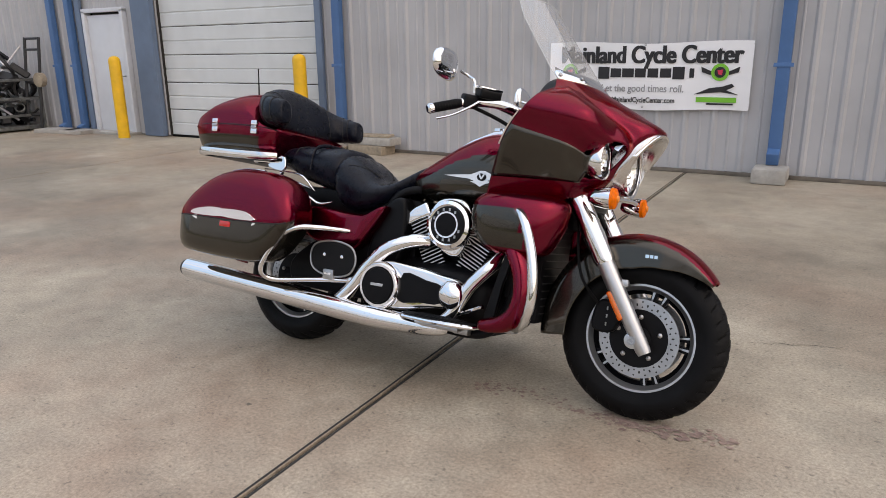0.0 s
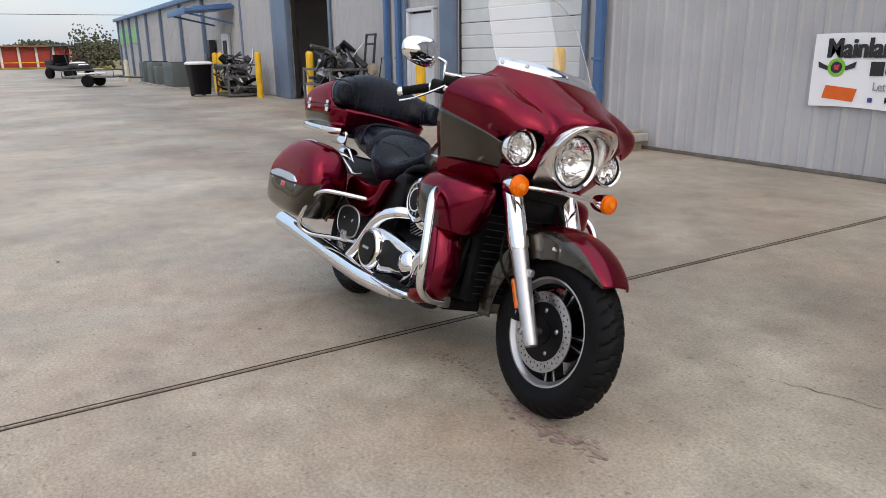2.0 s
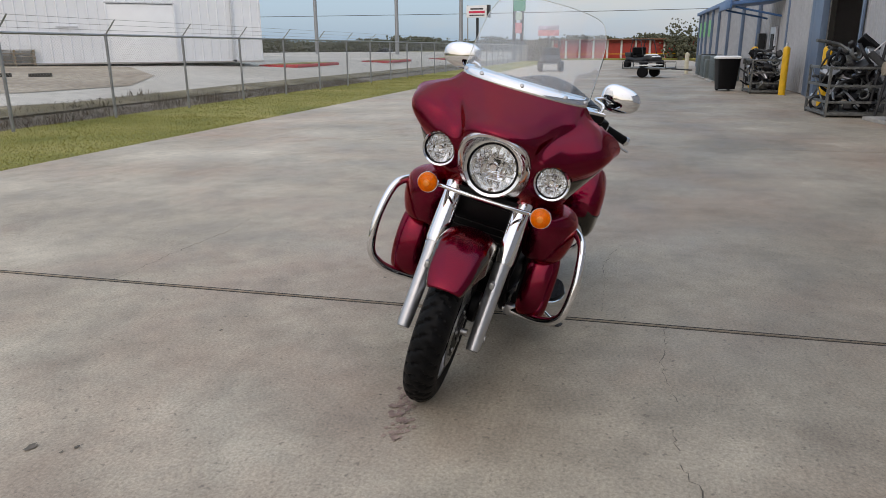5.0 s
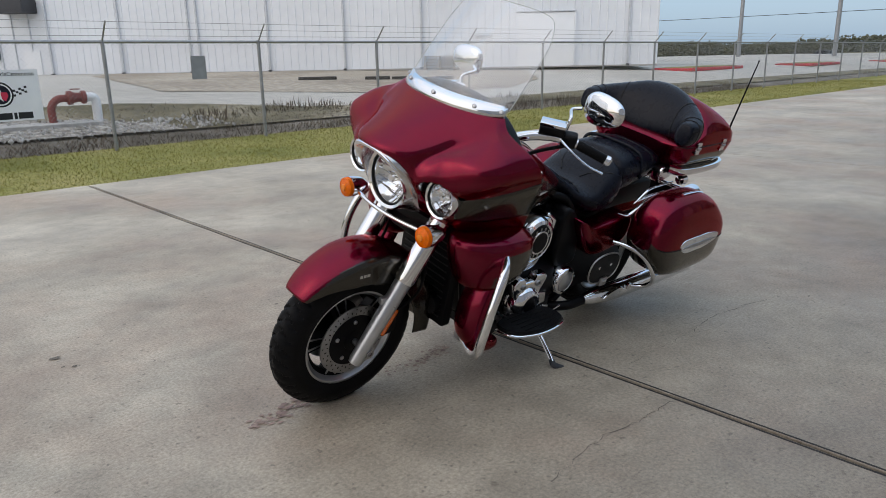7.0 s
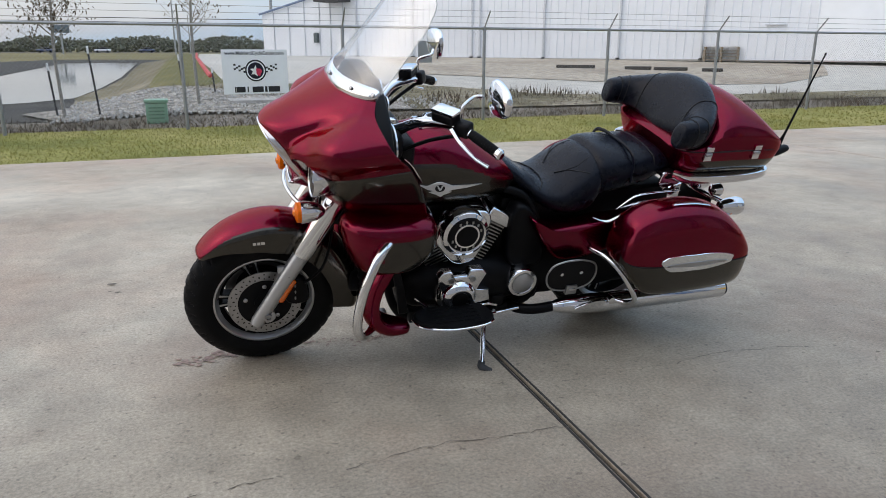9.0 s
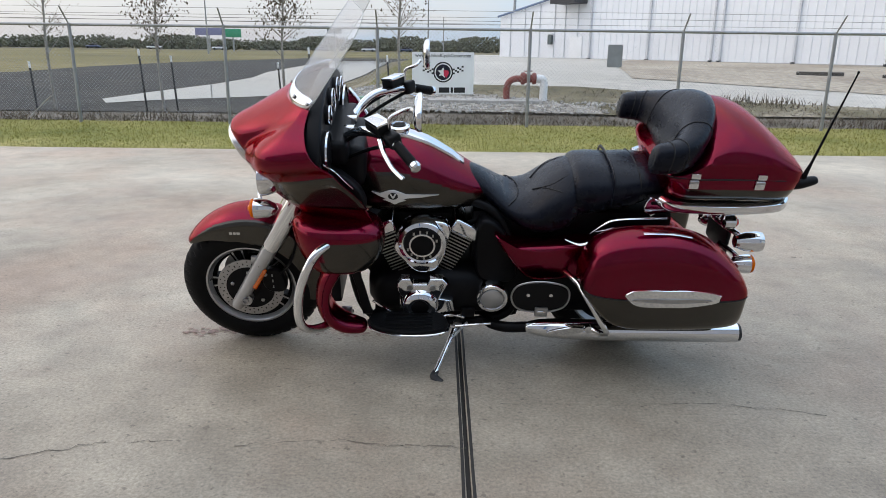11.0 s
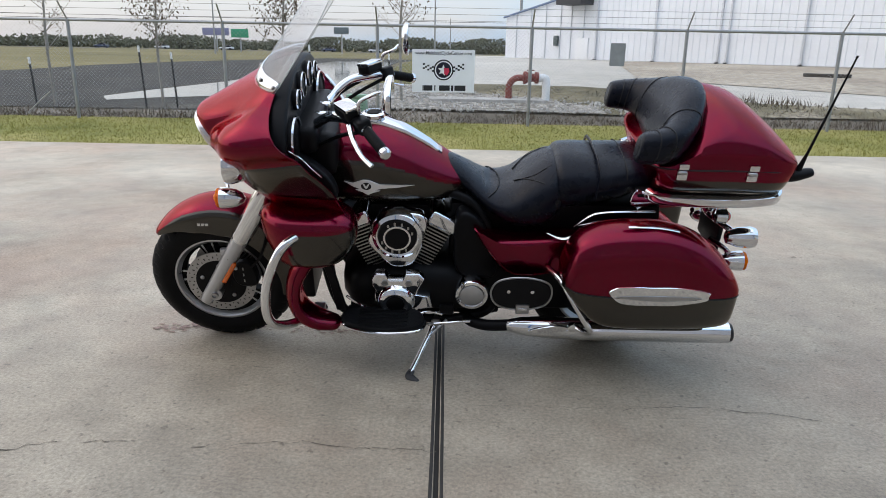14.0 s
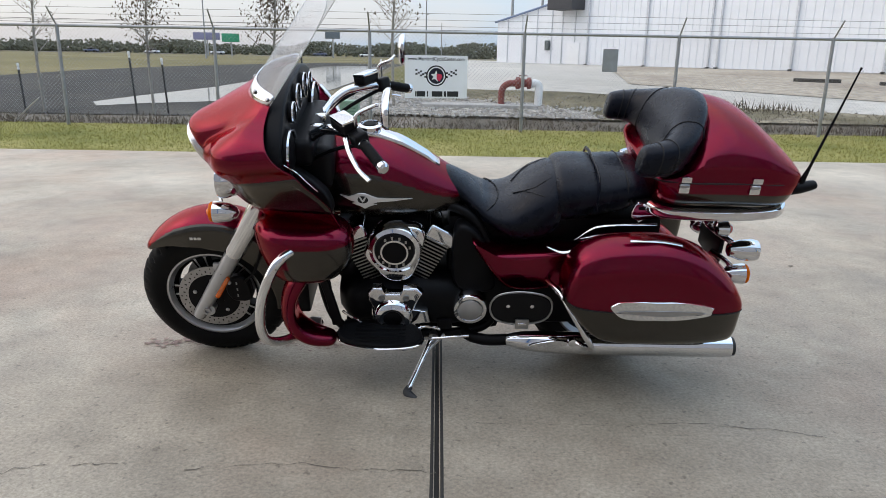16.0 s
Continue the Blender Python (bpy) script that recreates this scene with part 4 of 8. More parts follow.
# ---- trees, distance ----
def bare_tree(x, y, high, seed, leaves=700, spread=1.0):
    rnd = random.Random(seed)
    tree = thing("young_tree", "thin young tree with sparse dry leaves", "tree", pose(x, y, lie(x, y) - 0.05), group="young trees beyond the fence")
    trunk = bmesh.new()
    tube([(0, 0, 0), (0.03, 0.02, high * 0.4), (-0.04, 0.03, high * 0.75), (0.02, 0, high)], [0.034, 0.027, 0.017, 0.006], 8, 5, trunk)
    tips = []
    for i in range(26):
        z = high * rnd.uniform(0.36, 0.95)
        a = rnd.uniform(0, 6.28)
        ln = spread * rnd.uniform(0.35, 1.0) * (1.15 - z / high)
        p1 = (ln * 0.55 * math.cos(a), ln * 0.55 * math.sin(a), z + ln * 0.5)
        p2 = (ln * math.cos(a + 0.2), ln * math.sin(a + 0.2), z + ln * 0.9)
        tube([(0, 0, z), p1, p2], [0.009, 0.006, 0.003], 5, 3, trunk)
        tips += [p1, p2]
        for k in range(2):
            q = (p1[0] + rnd.uniform(-0.3, 0.3), p1[1] + rnd.uniform(-0.3, 0.3), p1[2] + rnd.uniform(0.05, 0.4))
            tube([p1, q], 0.003, 4, 1, trunk)
            tips.append(q)
    part("trunk", trunk, BARK, tree)
    crown = bmesh.new()
    for i in range(leaves):
        t = rnd.choice(tips)
        c = Vector(t) + Vector((rnd.gauss(0, 0.11), rnd.gauss(0, 0.11), rnd.gauss(0, 0.10)))
        q = Euler((rnd.random() * 6, rnd.random() * 6, rnd.random() * 6)).to_matrix()
        s = rnd.uniform(0.02, 0.042)
        crown.faces.new([crown.verts.new(c + q @ Vector(v) * s) for v in ((-1, 0, 0), (0, -0.5, 0.1), (1, 0, 0), (0, 0.5, 0.1))])
    part("crown", crown, LEAF_DRY, tree, smooth=False)
    return tree


bare_tree(9.09, -12.2, 3.3, 1, 160, 0.9)
bare_tree(6.77, -12.2, 3.4, 2, 800, 1.1)
bare_tree(4.14, -12.2, 3.2, 3, 900, 1.0)
bare_tree(1.69, -12.4, 3.6, 4, 330, 1.0)
bare_tree(13.0, -15.0, 3.5, 5, 300, 1.0)

woods = bmesh.new()
wr = random.Random(31)
def clump(bm, x, y, high, s):
    """A bushy column of small leaf clumps from the ground up to a height."""
    for k in range(9):
        up = wr.random() ** 0.7
        c = Vector((x + wr.gauss(0, s), y + wr.gauss(0, s), up * high))
        q = Euler((wr.random() * 6, wr.random() * 6, wr.random() * 6)).to_matrix()
        r = s * wr.uniform(0.30, 0.62) * (1.25 - 0.75 * up)
        vs = [bm.verts.new(c + q @ Vector(p) * r) for p in ((1, 0, 0), (-1, 0.2, 0), (0, 1, 0.2), (0, -1, 0), (0.1, 0, 0.9), (0, 0.1, -0.9))]
        for a, b, d in ((0, 2, 4), (2, 1, 4), (1, 3, 4), (3, 0, 4), (2, 0, 5), (1, 2, 5), (3, 1, 5), (0, 3, 5)):
            bm.faces.new((vs[a], vs[b], vs[d]))
for i in range(1500):
    x = wr.uniform(-260, 260)
    clump(woods, x, -270 + wr.uniform(-15, 15), 2.6 + 4.2 * abs(noise.noise((x * 0.035, 0, 0))) + 1.8 * abs(noise.noise((x * 0.2, 0, 5))), 1.7)
for i in range(1900):
    y = wr.uniform(-230, 60)
    clump(woods, -245 + wr.uniform(-15, 15), y, 3.4 + 3.6 * abs(noise.noise((0, y * 0.05, 2))) + 2.2 * abs(noise.noise((0, y * 0.22, 7))), 1.6)
for i in range(46):
    clump(woods, -78 + wr.gauss(0, 0.8), -9.0 + wr.uniform(-1.6, 1.6), 1.4 + 1.2 * wr.random(), 0.38)
for i in range(70):
    t = wr.random()
    clump(woods, -82 + wr.gauss(0, 1.2), 7.2 + wr.gauss(0, 1.0), 2.2 + 2.4 * t, 0.45)
tagged(part("far_trees", woods, LEAF, smooth=False), "distant belt of dark green trees", "woods", kind="stuff")


def car(x, y, rz, color, label):
    c = thing("car", label, "car", pose(x, y, -0.1, 0, 0, rz), group="cars on the far road")
    def ring(r, sides):
        return egg(r[0], 0, r[1], r[2], r[3], r[3], 3.5, sides)
    part("body", loft([(-2.2, 0.62, 0.75, 0.2), (-2.0, 0.65, 0.85, 0.33), (0, 0.65, 0.88, 0.36), (1.9, 0.62, 0.85, 0.3), (2.2, 0.58, 0.7, 0.18)], ring, 3, 16), color, c)
    part("cabin", loft([(-1.5, 1.0, 0.6, 0.05), (-0.9, 1.15, 0.68, 0.33), (0.4, 1.15, 0.68, 0.33), (1.1, 1.0, 0.6, 0.05)], ring, 3, 16), BLACK_PLASTIC, c)
    for wx in (-1.35, 1.35):
        for wy in (-0.8, 0.8):
            part("wheel", lathe([(-0.1, 0.2), (-0.1, 0.33), (0.1, 0.33), (0.1, 0.2)], "Y", (wx, wy, 0.33), 14), RUBBER, c)
    return c


CAR_WHITE = mat("white_car", (0.7, 0.7, 0.7), 0.3)
CAR_DARK = mat("dark_blue_car", (0.05, 0.07, 0.13), 0.3)
for x, col, lab in ((48, CAR_WHITE, "white"), (26, CAR_DARK, "dark blue"), (62, CAR_WHITE, "white"), (8, CAR_DARK, "dark blue"), (16, CAR_WHITE, "white"), (75, CAR_DARK, "dark blue")):
    car(1.5 * x, -232, 0, col, lab + " car passing on the distant road")
car(-106, -36, 60, CAR_WHITE, "white car parked beyond the fence")
for x, high, w, h, col in ((57, 4.6, 6.4, 1.7, mat("violet_board", (0.22, 0.22, 0.36), 0.6)), (51.2, 4.3, 4.2, 2.0, SIGN_GREEN), (26.5, 5.3, 3.6, 1.6, mat("dark_board", (0.12, 0.15, 0.17), 0.6))):
    bb = thing("billboard", "distant roadside billboard on a steel pole", "billboard", pose(x, -175, -0.1), group="far billboards")
    part("pole", lathe([(0, 0.2), (high, 0.2)], "Z", seg=8), GALV, bb)
    part("board", box((w, 0.4, h), (0, 0.4, high), 0.05), col, bb)
for x, y, h in ((40, -120, 11), (3, -128, 12), (-6.5, -70, 14), (-10, -74, 14), (-79, -35.9, 17), (-79, -25.6, 17), (-79, -17.8, 17), (90, -140, 11), (0, -190, 9.2), (-140, -30, 9.0)):
    pl = thing("utility_pole", "tall grey utility pole in the distance", "pole", pose(x, y, min(-0.1, lie(x, y)) if y < -100 else lie(x, y) - 0.05), group="far poles")
    part("pole", lathe([(0, 0.24 if h == 17 else 0.16), (h, 0.15 if h == 17 else 0.09)], "Z", seg=10), GALV, pl)
for zz in (6.3, 7.2):
    bm = tube([(-200, -190, zz + 2), (0, -190, zz + 1), (220, -190, zz + 2)], 0.05, 4, 8)
    tagged(part("overhead_cable", bm, SCRAP), "thin overhead power cable far away", "cable", group="overhead cables")
bm = tube([(-150, -160, 9), (-140, -30, 8), (-150, 60, 9)], 0.05, 4, 8)
tagged(part("overhead_cable", bm, SCRAP), "thin overhead power cable far away", "cable", group="overhead cables")

# ---- the metal building along the yard ----
def ribbed(bm, x_from, x_to, z0, z1, y):
    """Sheet wall whose ribs stand towards the yard (-y)."""
    pts, x = [], x_from
    while x < x_to - 0.001:
        for dx, dy in ((0.0, 0.0), (0.105, 0.0), (0.115, -0.008), (0.13, -0.008), (0.14, 0.0), (0.225, 0.0), (0.252, -0.022), (0.282, -0.022), (0.309, 0.0)):
            if x + dx < x_to:
                pts.append((x + dx, y + dy))
        x += 0.31
    pts.append((x_to, y))
    rows = [[bm.verts.new((px, py, z0)), bm.verts.new((px, py, z1))] for px, py in pts]
    skin(bm, rows, caps=False, wrap=False)


HIGH = 5.2
building = thing("wall_building", "grey ribbed sheet-metal workshop building with blue trim", "building", kind="structure")
for xa, xb, z0 in ((-4.56, 14.0, 0.02), (-7.97, -4.56, 3.6), (-8.75, -7.97, 0.02), (-9.88, -8.75, 2.16), (-14.0, -9.88, 0.02), (-16.95, -14.0, 3.9), (-23.2, -16.95, 0.02)):
    bm = bmesh.new()
    ribbed(bm, xa, xb, z0, HIGH, WALL_Y)
    part("wall_panel", bm, WALL, building, smooth=False)
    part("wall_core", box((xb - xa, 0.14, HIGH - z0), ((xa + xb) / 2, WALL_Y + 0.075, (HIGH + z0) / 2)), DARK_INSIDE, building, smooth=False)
part("base_angle", box((18.55, 0.05, 0.04), (4.725, WALL_Y - 0.03, 0.022), 0.004), mat("base_flashing", (0.14, 0.12, 0.10), 0.8, vary=0.3, scale=9), building)
part("roof", box((36, 22, 0.2), (-3.2, WALL_Y + 10.9, HIGH + 0.1)), WALL_FAR, building, smooth=False)
part("eave", box((35.0, 0.28, 0.22), (-3.0, WALL_Y - 0.15, HIGH - 0.02), 0.02), BLUE, building)
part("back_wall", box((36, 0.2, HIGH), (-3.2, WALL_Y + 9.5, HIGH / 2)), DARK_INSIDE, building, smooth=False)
for x in (14.0, -20.4):
    part("end_wall", box((0.15, 9.4, HIGH), (x, WALL_Y + 4.8, HIGH / 2)), WALL, building, smooth=False)
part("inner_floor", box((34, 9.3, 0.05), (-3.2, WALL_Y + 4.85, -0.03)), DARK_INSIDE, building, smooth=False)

# blue jambs and columns
for xa, xb, d in ((-18.40, -17.85, 0.10), (-17.78, -16.95, 0.16), (-8.47, -7.99, 0.10), (-4.55, -4.44, 0.06), (-10.04, -9.90, 0.06), (-14.06, -13.94, 0.05)):
    part("jamb", box((xb - xa, d, 3.9 if xa < -13 else HIGH - 0.2), ((xa + xb) / 2, WALL_Y - d / 2 - 0.034, (3.9 if xa < -13 else HIGH - 0.2) / 2 + 0.01), 0.012), BLUE_GREY, building)
part("lintel", box((3.50, 0.12, 0.3), (-6.265, WALL_Y - 0.075, 3.75), 0.012), BLUE_GREY, building)


def downspout(x, low=0.24, block=True):
    ds = thing("downspout", "square blue downspout on the building wall", "downspout", pose(x, WALL_Y - 0.10, 0), group="blue downspouts")
    part("pipe", box((0.13, 0.10, HIGH - low), (0, 0, (HIGH + low) / 2), 0.012), BLUE, ds)
    part("shoe", box((0.125, 0.16, 0.14), (0, -0.05, low + 0.02), 0.012, turn=pose(0, 0, 0, 25)), BLUE, ds)
    for z in (1.2, 3.0):
        part("strap", box((0.19, 0.015, 0.04), (0, -0.055, z), 0.003), BLUE, ds)
    if block:
        sb = thing("splash_block", "worn concrete block under a downspout", "block", pose(x, WALL_Y - 0.28, 0), group="blocks under the downspouts")
        part("block", box((0.34, 0.40, 0.16), (0, 0, 0.08), 0.03), BLOCK, sb)
    return ds


downspout(1.635)
downspout(-4.13)
downspout(-10.74, 0.05, False)
downspout(-10.20, 0.05, False)
downspout(8.0)

# man door
door = thing("door_1", "closed white steel door in the workshop wall", "door", pose(-9.315, WALL_Y, 0), kind="structure")
part("leaf", box((0.95, 0.05, 2.05), (0, -0.01, 1.04), 0.006), DOOR_WHITE, door)
for dx in (-0.52, 0.52):
    part("frame", box((0.08, 0.14, 2.14), (dx, -0.02, 1.07), 0.008), DOOR_WHITE, door)
part("head", box((1.12, 0.14, 0.07), (0, -0.02, 2.14), 0.008), DOOR_WHITE, door)
part("handle", tube([(0.40, -0.04, 1.02), (0.40, -0.09, 1.02), (0.30, -0.09, 1.02)], 0.012, 8, 4), STEEL, door)
part("threshold", box((1.15, 0.3, 0.05), (0, -0.12, 0.02), 0.01), BLOCK, door)

# roll-up door of horizontal panels
roll = thing("door_2", "closed cream roll-up door of horizontal ribbed panels", "roll-up door", pose(-6.265, WALL_Y, 0), kind="structure")
slat = bmesh.new()
prof = [(0.0, 0.0), (-0.012, 0.012), (-0.012, 0.20), (0.0, 0.212), (0.0, 0.222), (-0.012, 0.234), (-0.012, 0.43), (0.0, 0.442)]
rows = [[slat.verts.new((sx, 0.06 + y, z)) for y, z in prof] for sx in (-1.70, 1.70)]
skin(slat, rows, caps=False, wrap=False)
slat_mesh = mesh_from("door_panel", slat, ROLL, smooth=False)
for k in range(8):
    s = new("door_panel", slat_mesh)
    s.parent, s.location = roll, (0, 0, 0.02 + 0.452 * k)
part("door_core", box((3.40, 0.03, 3.6), (0, 0.10, 1.82)), TAR, roll)
part("bottom_seal", box((3.38, 0.05, 0.04), (0, 0.05, 0.018), 0.01), RUBBER, roll)
part("pull_handle", box((0.16, 0.04, 0.03), (1.45, 0.02, 0.62), 0.008), STEEL, roll)


def bollard(x, y, h=1.37):
    b = thing("bollard", "yellow painted steel bollard with a rounded top", "bollard", pose(x, y, 0), group="yellow bollards by the building")
    r = 0.095
    part("tube", lathe([(0.0, r), (h - 0.09, r), (h - 0.05, r * 0.93), (h - 0.02, r * 0.66), (h, 0.0)], "Z", seg=24), YELLOW, b)
    part("footing", lathe([(0.0, r + 0.02), (0.012, r + 0.015), (0.014, r)], "Z", seg=24), BLOCK, b)
    return b


for x, y in ((-4.54, 5.41), (-8.47, 5.335), (-13.9, 5.2), (-18.2, 5.2), (-21.2, 4.85), (-22.9, 5.1)):
    bollard(x, y)

# timber and blocks by the downspout
for i, (x, y, sx, sy, z, sz, m) in enumerate(((-3.53, 5.66, 0.62, 0.3, 0.06, 0.12, WOOD), (-3.43, 5.68, 0.60, 0.28, 0.175, 0.10, BLOCK), (-3.48, 5.70, 0.5, 0.2, 0.245, 0.035, WOOD), (-4.2, 5.60, 0.55, 0.25, 0.04, 0.08, WOOD))):
    w = thing("timber_block", "weathered timber and block offcut stacked by the wall", "timber", pose(x, y, 0, 0, 0, 6 * (i - 1)), group="offcuts by the downspout")
    part("block", box((sx, sy, sz), (0, 0, z), 0.01), m, w)
for x, y, w in ((-10.5, 5.48, 0.9), (-10.0, 5.52, 0.55)):
    p = thing("paving_slab", "loose flat concrete slab on the yard", "slab", pose(x, y, 0, 0, 0, 8), group="loose slabs by the crate")
    part("slab", box((w, 0.4, 0.07), (0, 0, 0.035), 0.012), BLOCK, p)

# banner
banner = thing("banner", "white vinyl dealer banner with black lettering fixed to the wall", "banner", pose(0.19, WALL_Y - 0.045, 1.08, 90, 0, 0))
bw, bh = 2.28, 0.735
cloth = bmesh.new()
rows = []
for i in range(25):
    u = i / 24
    x = (u - 0.5) * bw
    sag = 0.012 * math.sin(u * 9) - 0.02 * (0.25 - (u - 0.5) ** 2)
    rows.append([cloth.verts.new((x, (v - 0.5) * bh + sag * (1 if v > 0.5 else 1.2) + 0.012 * (0.5 - u), 0.006 + 0.004 * math.sin(u * 12 + v * 3))) for v in np.linspace(0, 1, 7)])
skin(cloth, rows, caps=False, wrap=False)
part("cloth", cloth, BANNER_WHITE, banner)
for dx, dz in ((-0.008, 0.0), (0.008, 0.001)):
    writing("Mainland Cycle Center", 0.268, INK_BLACK, banner, pose(0.02 + dx, 0.222, 0.013 + dz), "title_lettering", 0.815, 0.0045)
writing("Let the good times roll.", 0.115, INK_GREY, banner, pose(-0.02, -0.145, 0.013), "motto_lettering", 0.86, 0.001)["kind"] = "stuff"
writing("MainlandCycleCenter.com", 0.082, INK_BLACK, banner, pose(0.0, -0.275, 0.013), "web_lettering", 0.82, 0.0018)
part("web_mark", box((0.045, 0.045, 0.002), (-0.50, -0.275, 0.012)), INK_BLUE, banner)
for i in range(8):
    w = (0.132, 0.122, 0.136, 0.124, 0.118, 0.122, 0.130, 0.05)[i]
    part("brand_bar", box((w, 0.135 if i in (0, 6) else 0.10, 0.002), (-0.47 + 0.142 * i, 0.03, 0.012), 0.0), INK_BLACK, banner, smooth=False)
part("orange_mark", plate([(-1.0, -0.27), (-0.97, -0.14), (-0.64, -0.17), (-0.67, -0.30)], 0.002, "XY", 0.012, smooth_outline=False), INK_ORANGE, banner)
for cx in (-0.88, 0.82):
    part("badge_ring", lathe([(0.012, 0.092), (0.0145, 0.092), (0.0145, 0.060), (0.012, 0.060)], "Z", (cx, 0.04, 0), 28, closed=True), INK_GREEN, banner)
    part("badge_disc", lathe([(0.012, 0.058), (0.014, 0.058)], "Z", (cx, 0.04, 0), 24), INK_BLACK, banner)
    part("badge_centre", plate([(-0.03, 0.02), (0.03, 0.03), (0.02, -0.03), (-0.02, -0.02)], 0.003, "XY", 0.012, smooth_outline=False), INK_RED, banner).location = (cx, 0.04, 0)
    for side in (-1, 1):
        part("badge_wing", plate([(0.09, 0.0), (0.20, 0.05), (0.19, -0.01), (0.09, -0.04)], 0.002, "XY", 0.012, smooth_outline=False), INK_BLACK, banner).matrix_basis = pose(cx, 0.05, 0) @ Matrix.Diagonal((side, 1, 1, 1))
part("leaping_mark", plate([(0.56, -0.20), (0.72, -0.13), (0.86, -0.11), (0.95, -0.08), (0.98, -0.11), (0.90, -0.15), (1.03, -0.20), (0.84, -0.17), (0.72, -0.18)], 0.002, "XY", 0.012, smooth_outline=False), INK_BLACK, banner)
part("green_bar", box((0.42, 0.055, 0.002), (0.80, -0.255, 0.012)), INK_GREEN, banner)
part("small_bar", box((0.28, 0.018, 0.002), (0.84, -0.30, 0.012)), INK_BLACK, banner)
for cx in (-1.15, 0, 1.15):
    for cy in (-0.35, 0.34):
        part("eyelet", lathe([(0.012, 0.014), (0.016, 0.014), (0.016, 0.007), (0.012, 0.007)], "Z", (cx, cy + 0.012 * (0.0 - cx / bw), 0), 14, closed=True), STEEL, banner)

# crates of scrap
def crate(x, y, w, d, h, seed, rz=0.0, heap=1.0):
    rnd = random.Random(seed)
    c = thing("scrap_crate", "grey steel cage crate heaped with scrap metal parts", "crate", pose(x, y, 0, 0, 0, rz), group="scrap crates by the building")
    for sx in (-1, 1):
        for sy in (-1, 1):
            part("corner_post", box((0.05, 0.05, h), (sx * w / 2, sy * d / 2, h / 2), 0.004, 1), SCRAP_STEEL, c)
    for z in (0.06, 0.3 * h, 0.62 * h, h - 0.03):
        for sy in (-1, 1):
            part("rail", box((w, 0.035, 0.05), (0, sy * d / 2, z), 0.004, 1), SCRAP_STEEL, c)
        for sx in (-1, 1):
            part("rail", box((0.035, d, 0.05), (sx * w / 2, 0, z), 0.004, 1), SCRAP_STEEL, c)
    part("floor", box((w, d, 0.03), (0, 0, 0.09)), SCRAP_STEEL, c)
    for sx in (-1, 1):
        part("brace", tube([(-sx * w / 2, -d / 2, 0.1), (sx * w / 2, -d / 2, h)], 0.016, 6, 1), SCRAP_STEEL, c)
    for i in range(84):
        px, py = rnd.uniform(-0.44, 0.44) * w, rnd.uniform(-0.42, 0.42) * d
        top = h * (0.95 + heap * 0.55 * (1 - (2 * px / w) ** 2))
        pz = 0.16 + rnd.random() * (top - 0.2)
        kind = rnd.random()
        col = rnd.choice((SCRAP, SCRAP, SCRAP, SCRAP_STEEL, BLACK_PLASTIC, BLACK_PLASTIC, STEEL))
        if kind < 0.45:
            a = [rnd.uniform(-0.4, 0.4) for _ in range(6)]
            bm = tube([(a[0], a[1] * 0.6, a[2] * 0.5), (a[3] * 0.4, a[4] * 0.4, a[5] * 0.4), (-a[0], -a[1] * 0.6, -a[2] * 0.4)], rnd.uniform(0.015, 0.04), 7, 4)
        elif kind < 0.75:
            bm = box((rnd.uniform(0.15, 0.45), rnd.uniform(0.1, 0.3), rnd.uniform(0.05, 0.2)), (0, 0, 0), 0.02, 1)
        else:
            r = rnd.uniform(0.09, 0.2)
            bm = lathe([(-0.04, r * 0.8), (-0.03, r), (0.03, r), (0.04, r * 0.8)], "Y", seg=16, closed=True)
        ob = part("scrap_piece", bm, col, c)
        ob.matrix_basis = pose(px, py, pz, rnd.uniform(-50, 50), rnd.uniform(-50, 50), rnd.uniform(0, 360))
    return c


crate(-12.15, 5.2, 1.6, 1.05, 0.98, 3, 0, 1.0)
crate(-19.7, 4.95, 1.4, 0.95, 1.0, 4, 0, 0.6)
rack = thing("leaning_frame", "tall dark steel frame leaning by the crate", "frame", pose(-11.25, 5.55, 0, 0, 0, 4))
for dx in (-0.2, 0.2):
    part("upright", tube([(dx, -0.1, 0), (dx, 0.12, 1.72)], 0.028, 8, 1), SCRAP, rack)
for z in (0.3, 0.9, 1.5, 1.7):
    part("crossbar", tube([(-0.2, -0.1 + z * 0.128, z), (0.2, -0.1 + z * 0.128, z)], 0.022, 8, 1), SCRAP, rack)
part("hub", lathe([(-0.06, 0.05), (-0.05, 0.13), (0.05, 0.13), (0.06, 0.05)], "Y", (0.30, -0.05, 0.95), 16), WOOD, rack, "tan drum on the frame")
for i, (x, y) in enumerate(((-16.6, 6.15), (-17.4, 6.9), (-15.4, 6.5), (-14.9, 7.0))):
    bk = thing("bucket", "white plastic bucket inside the workshop doorway", "bucket", pose(x, y, 0), group="buckets in the doorway")
    part("body", lathe([(0.0, 0.12), (0.36, 0.15), (0.38, 0.155), (0.38, 0.14), (0.05, 0.11)], "Z", seg=18), (WHITE_PAINT, WHITE_PAINT, SCRAP_STEEL, SCRAP)[i], bk)

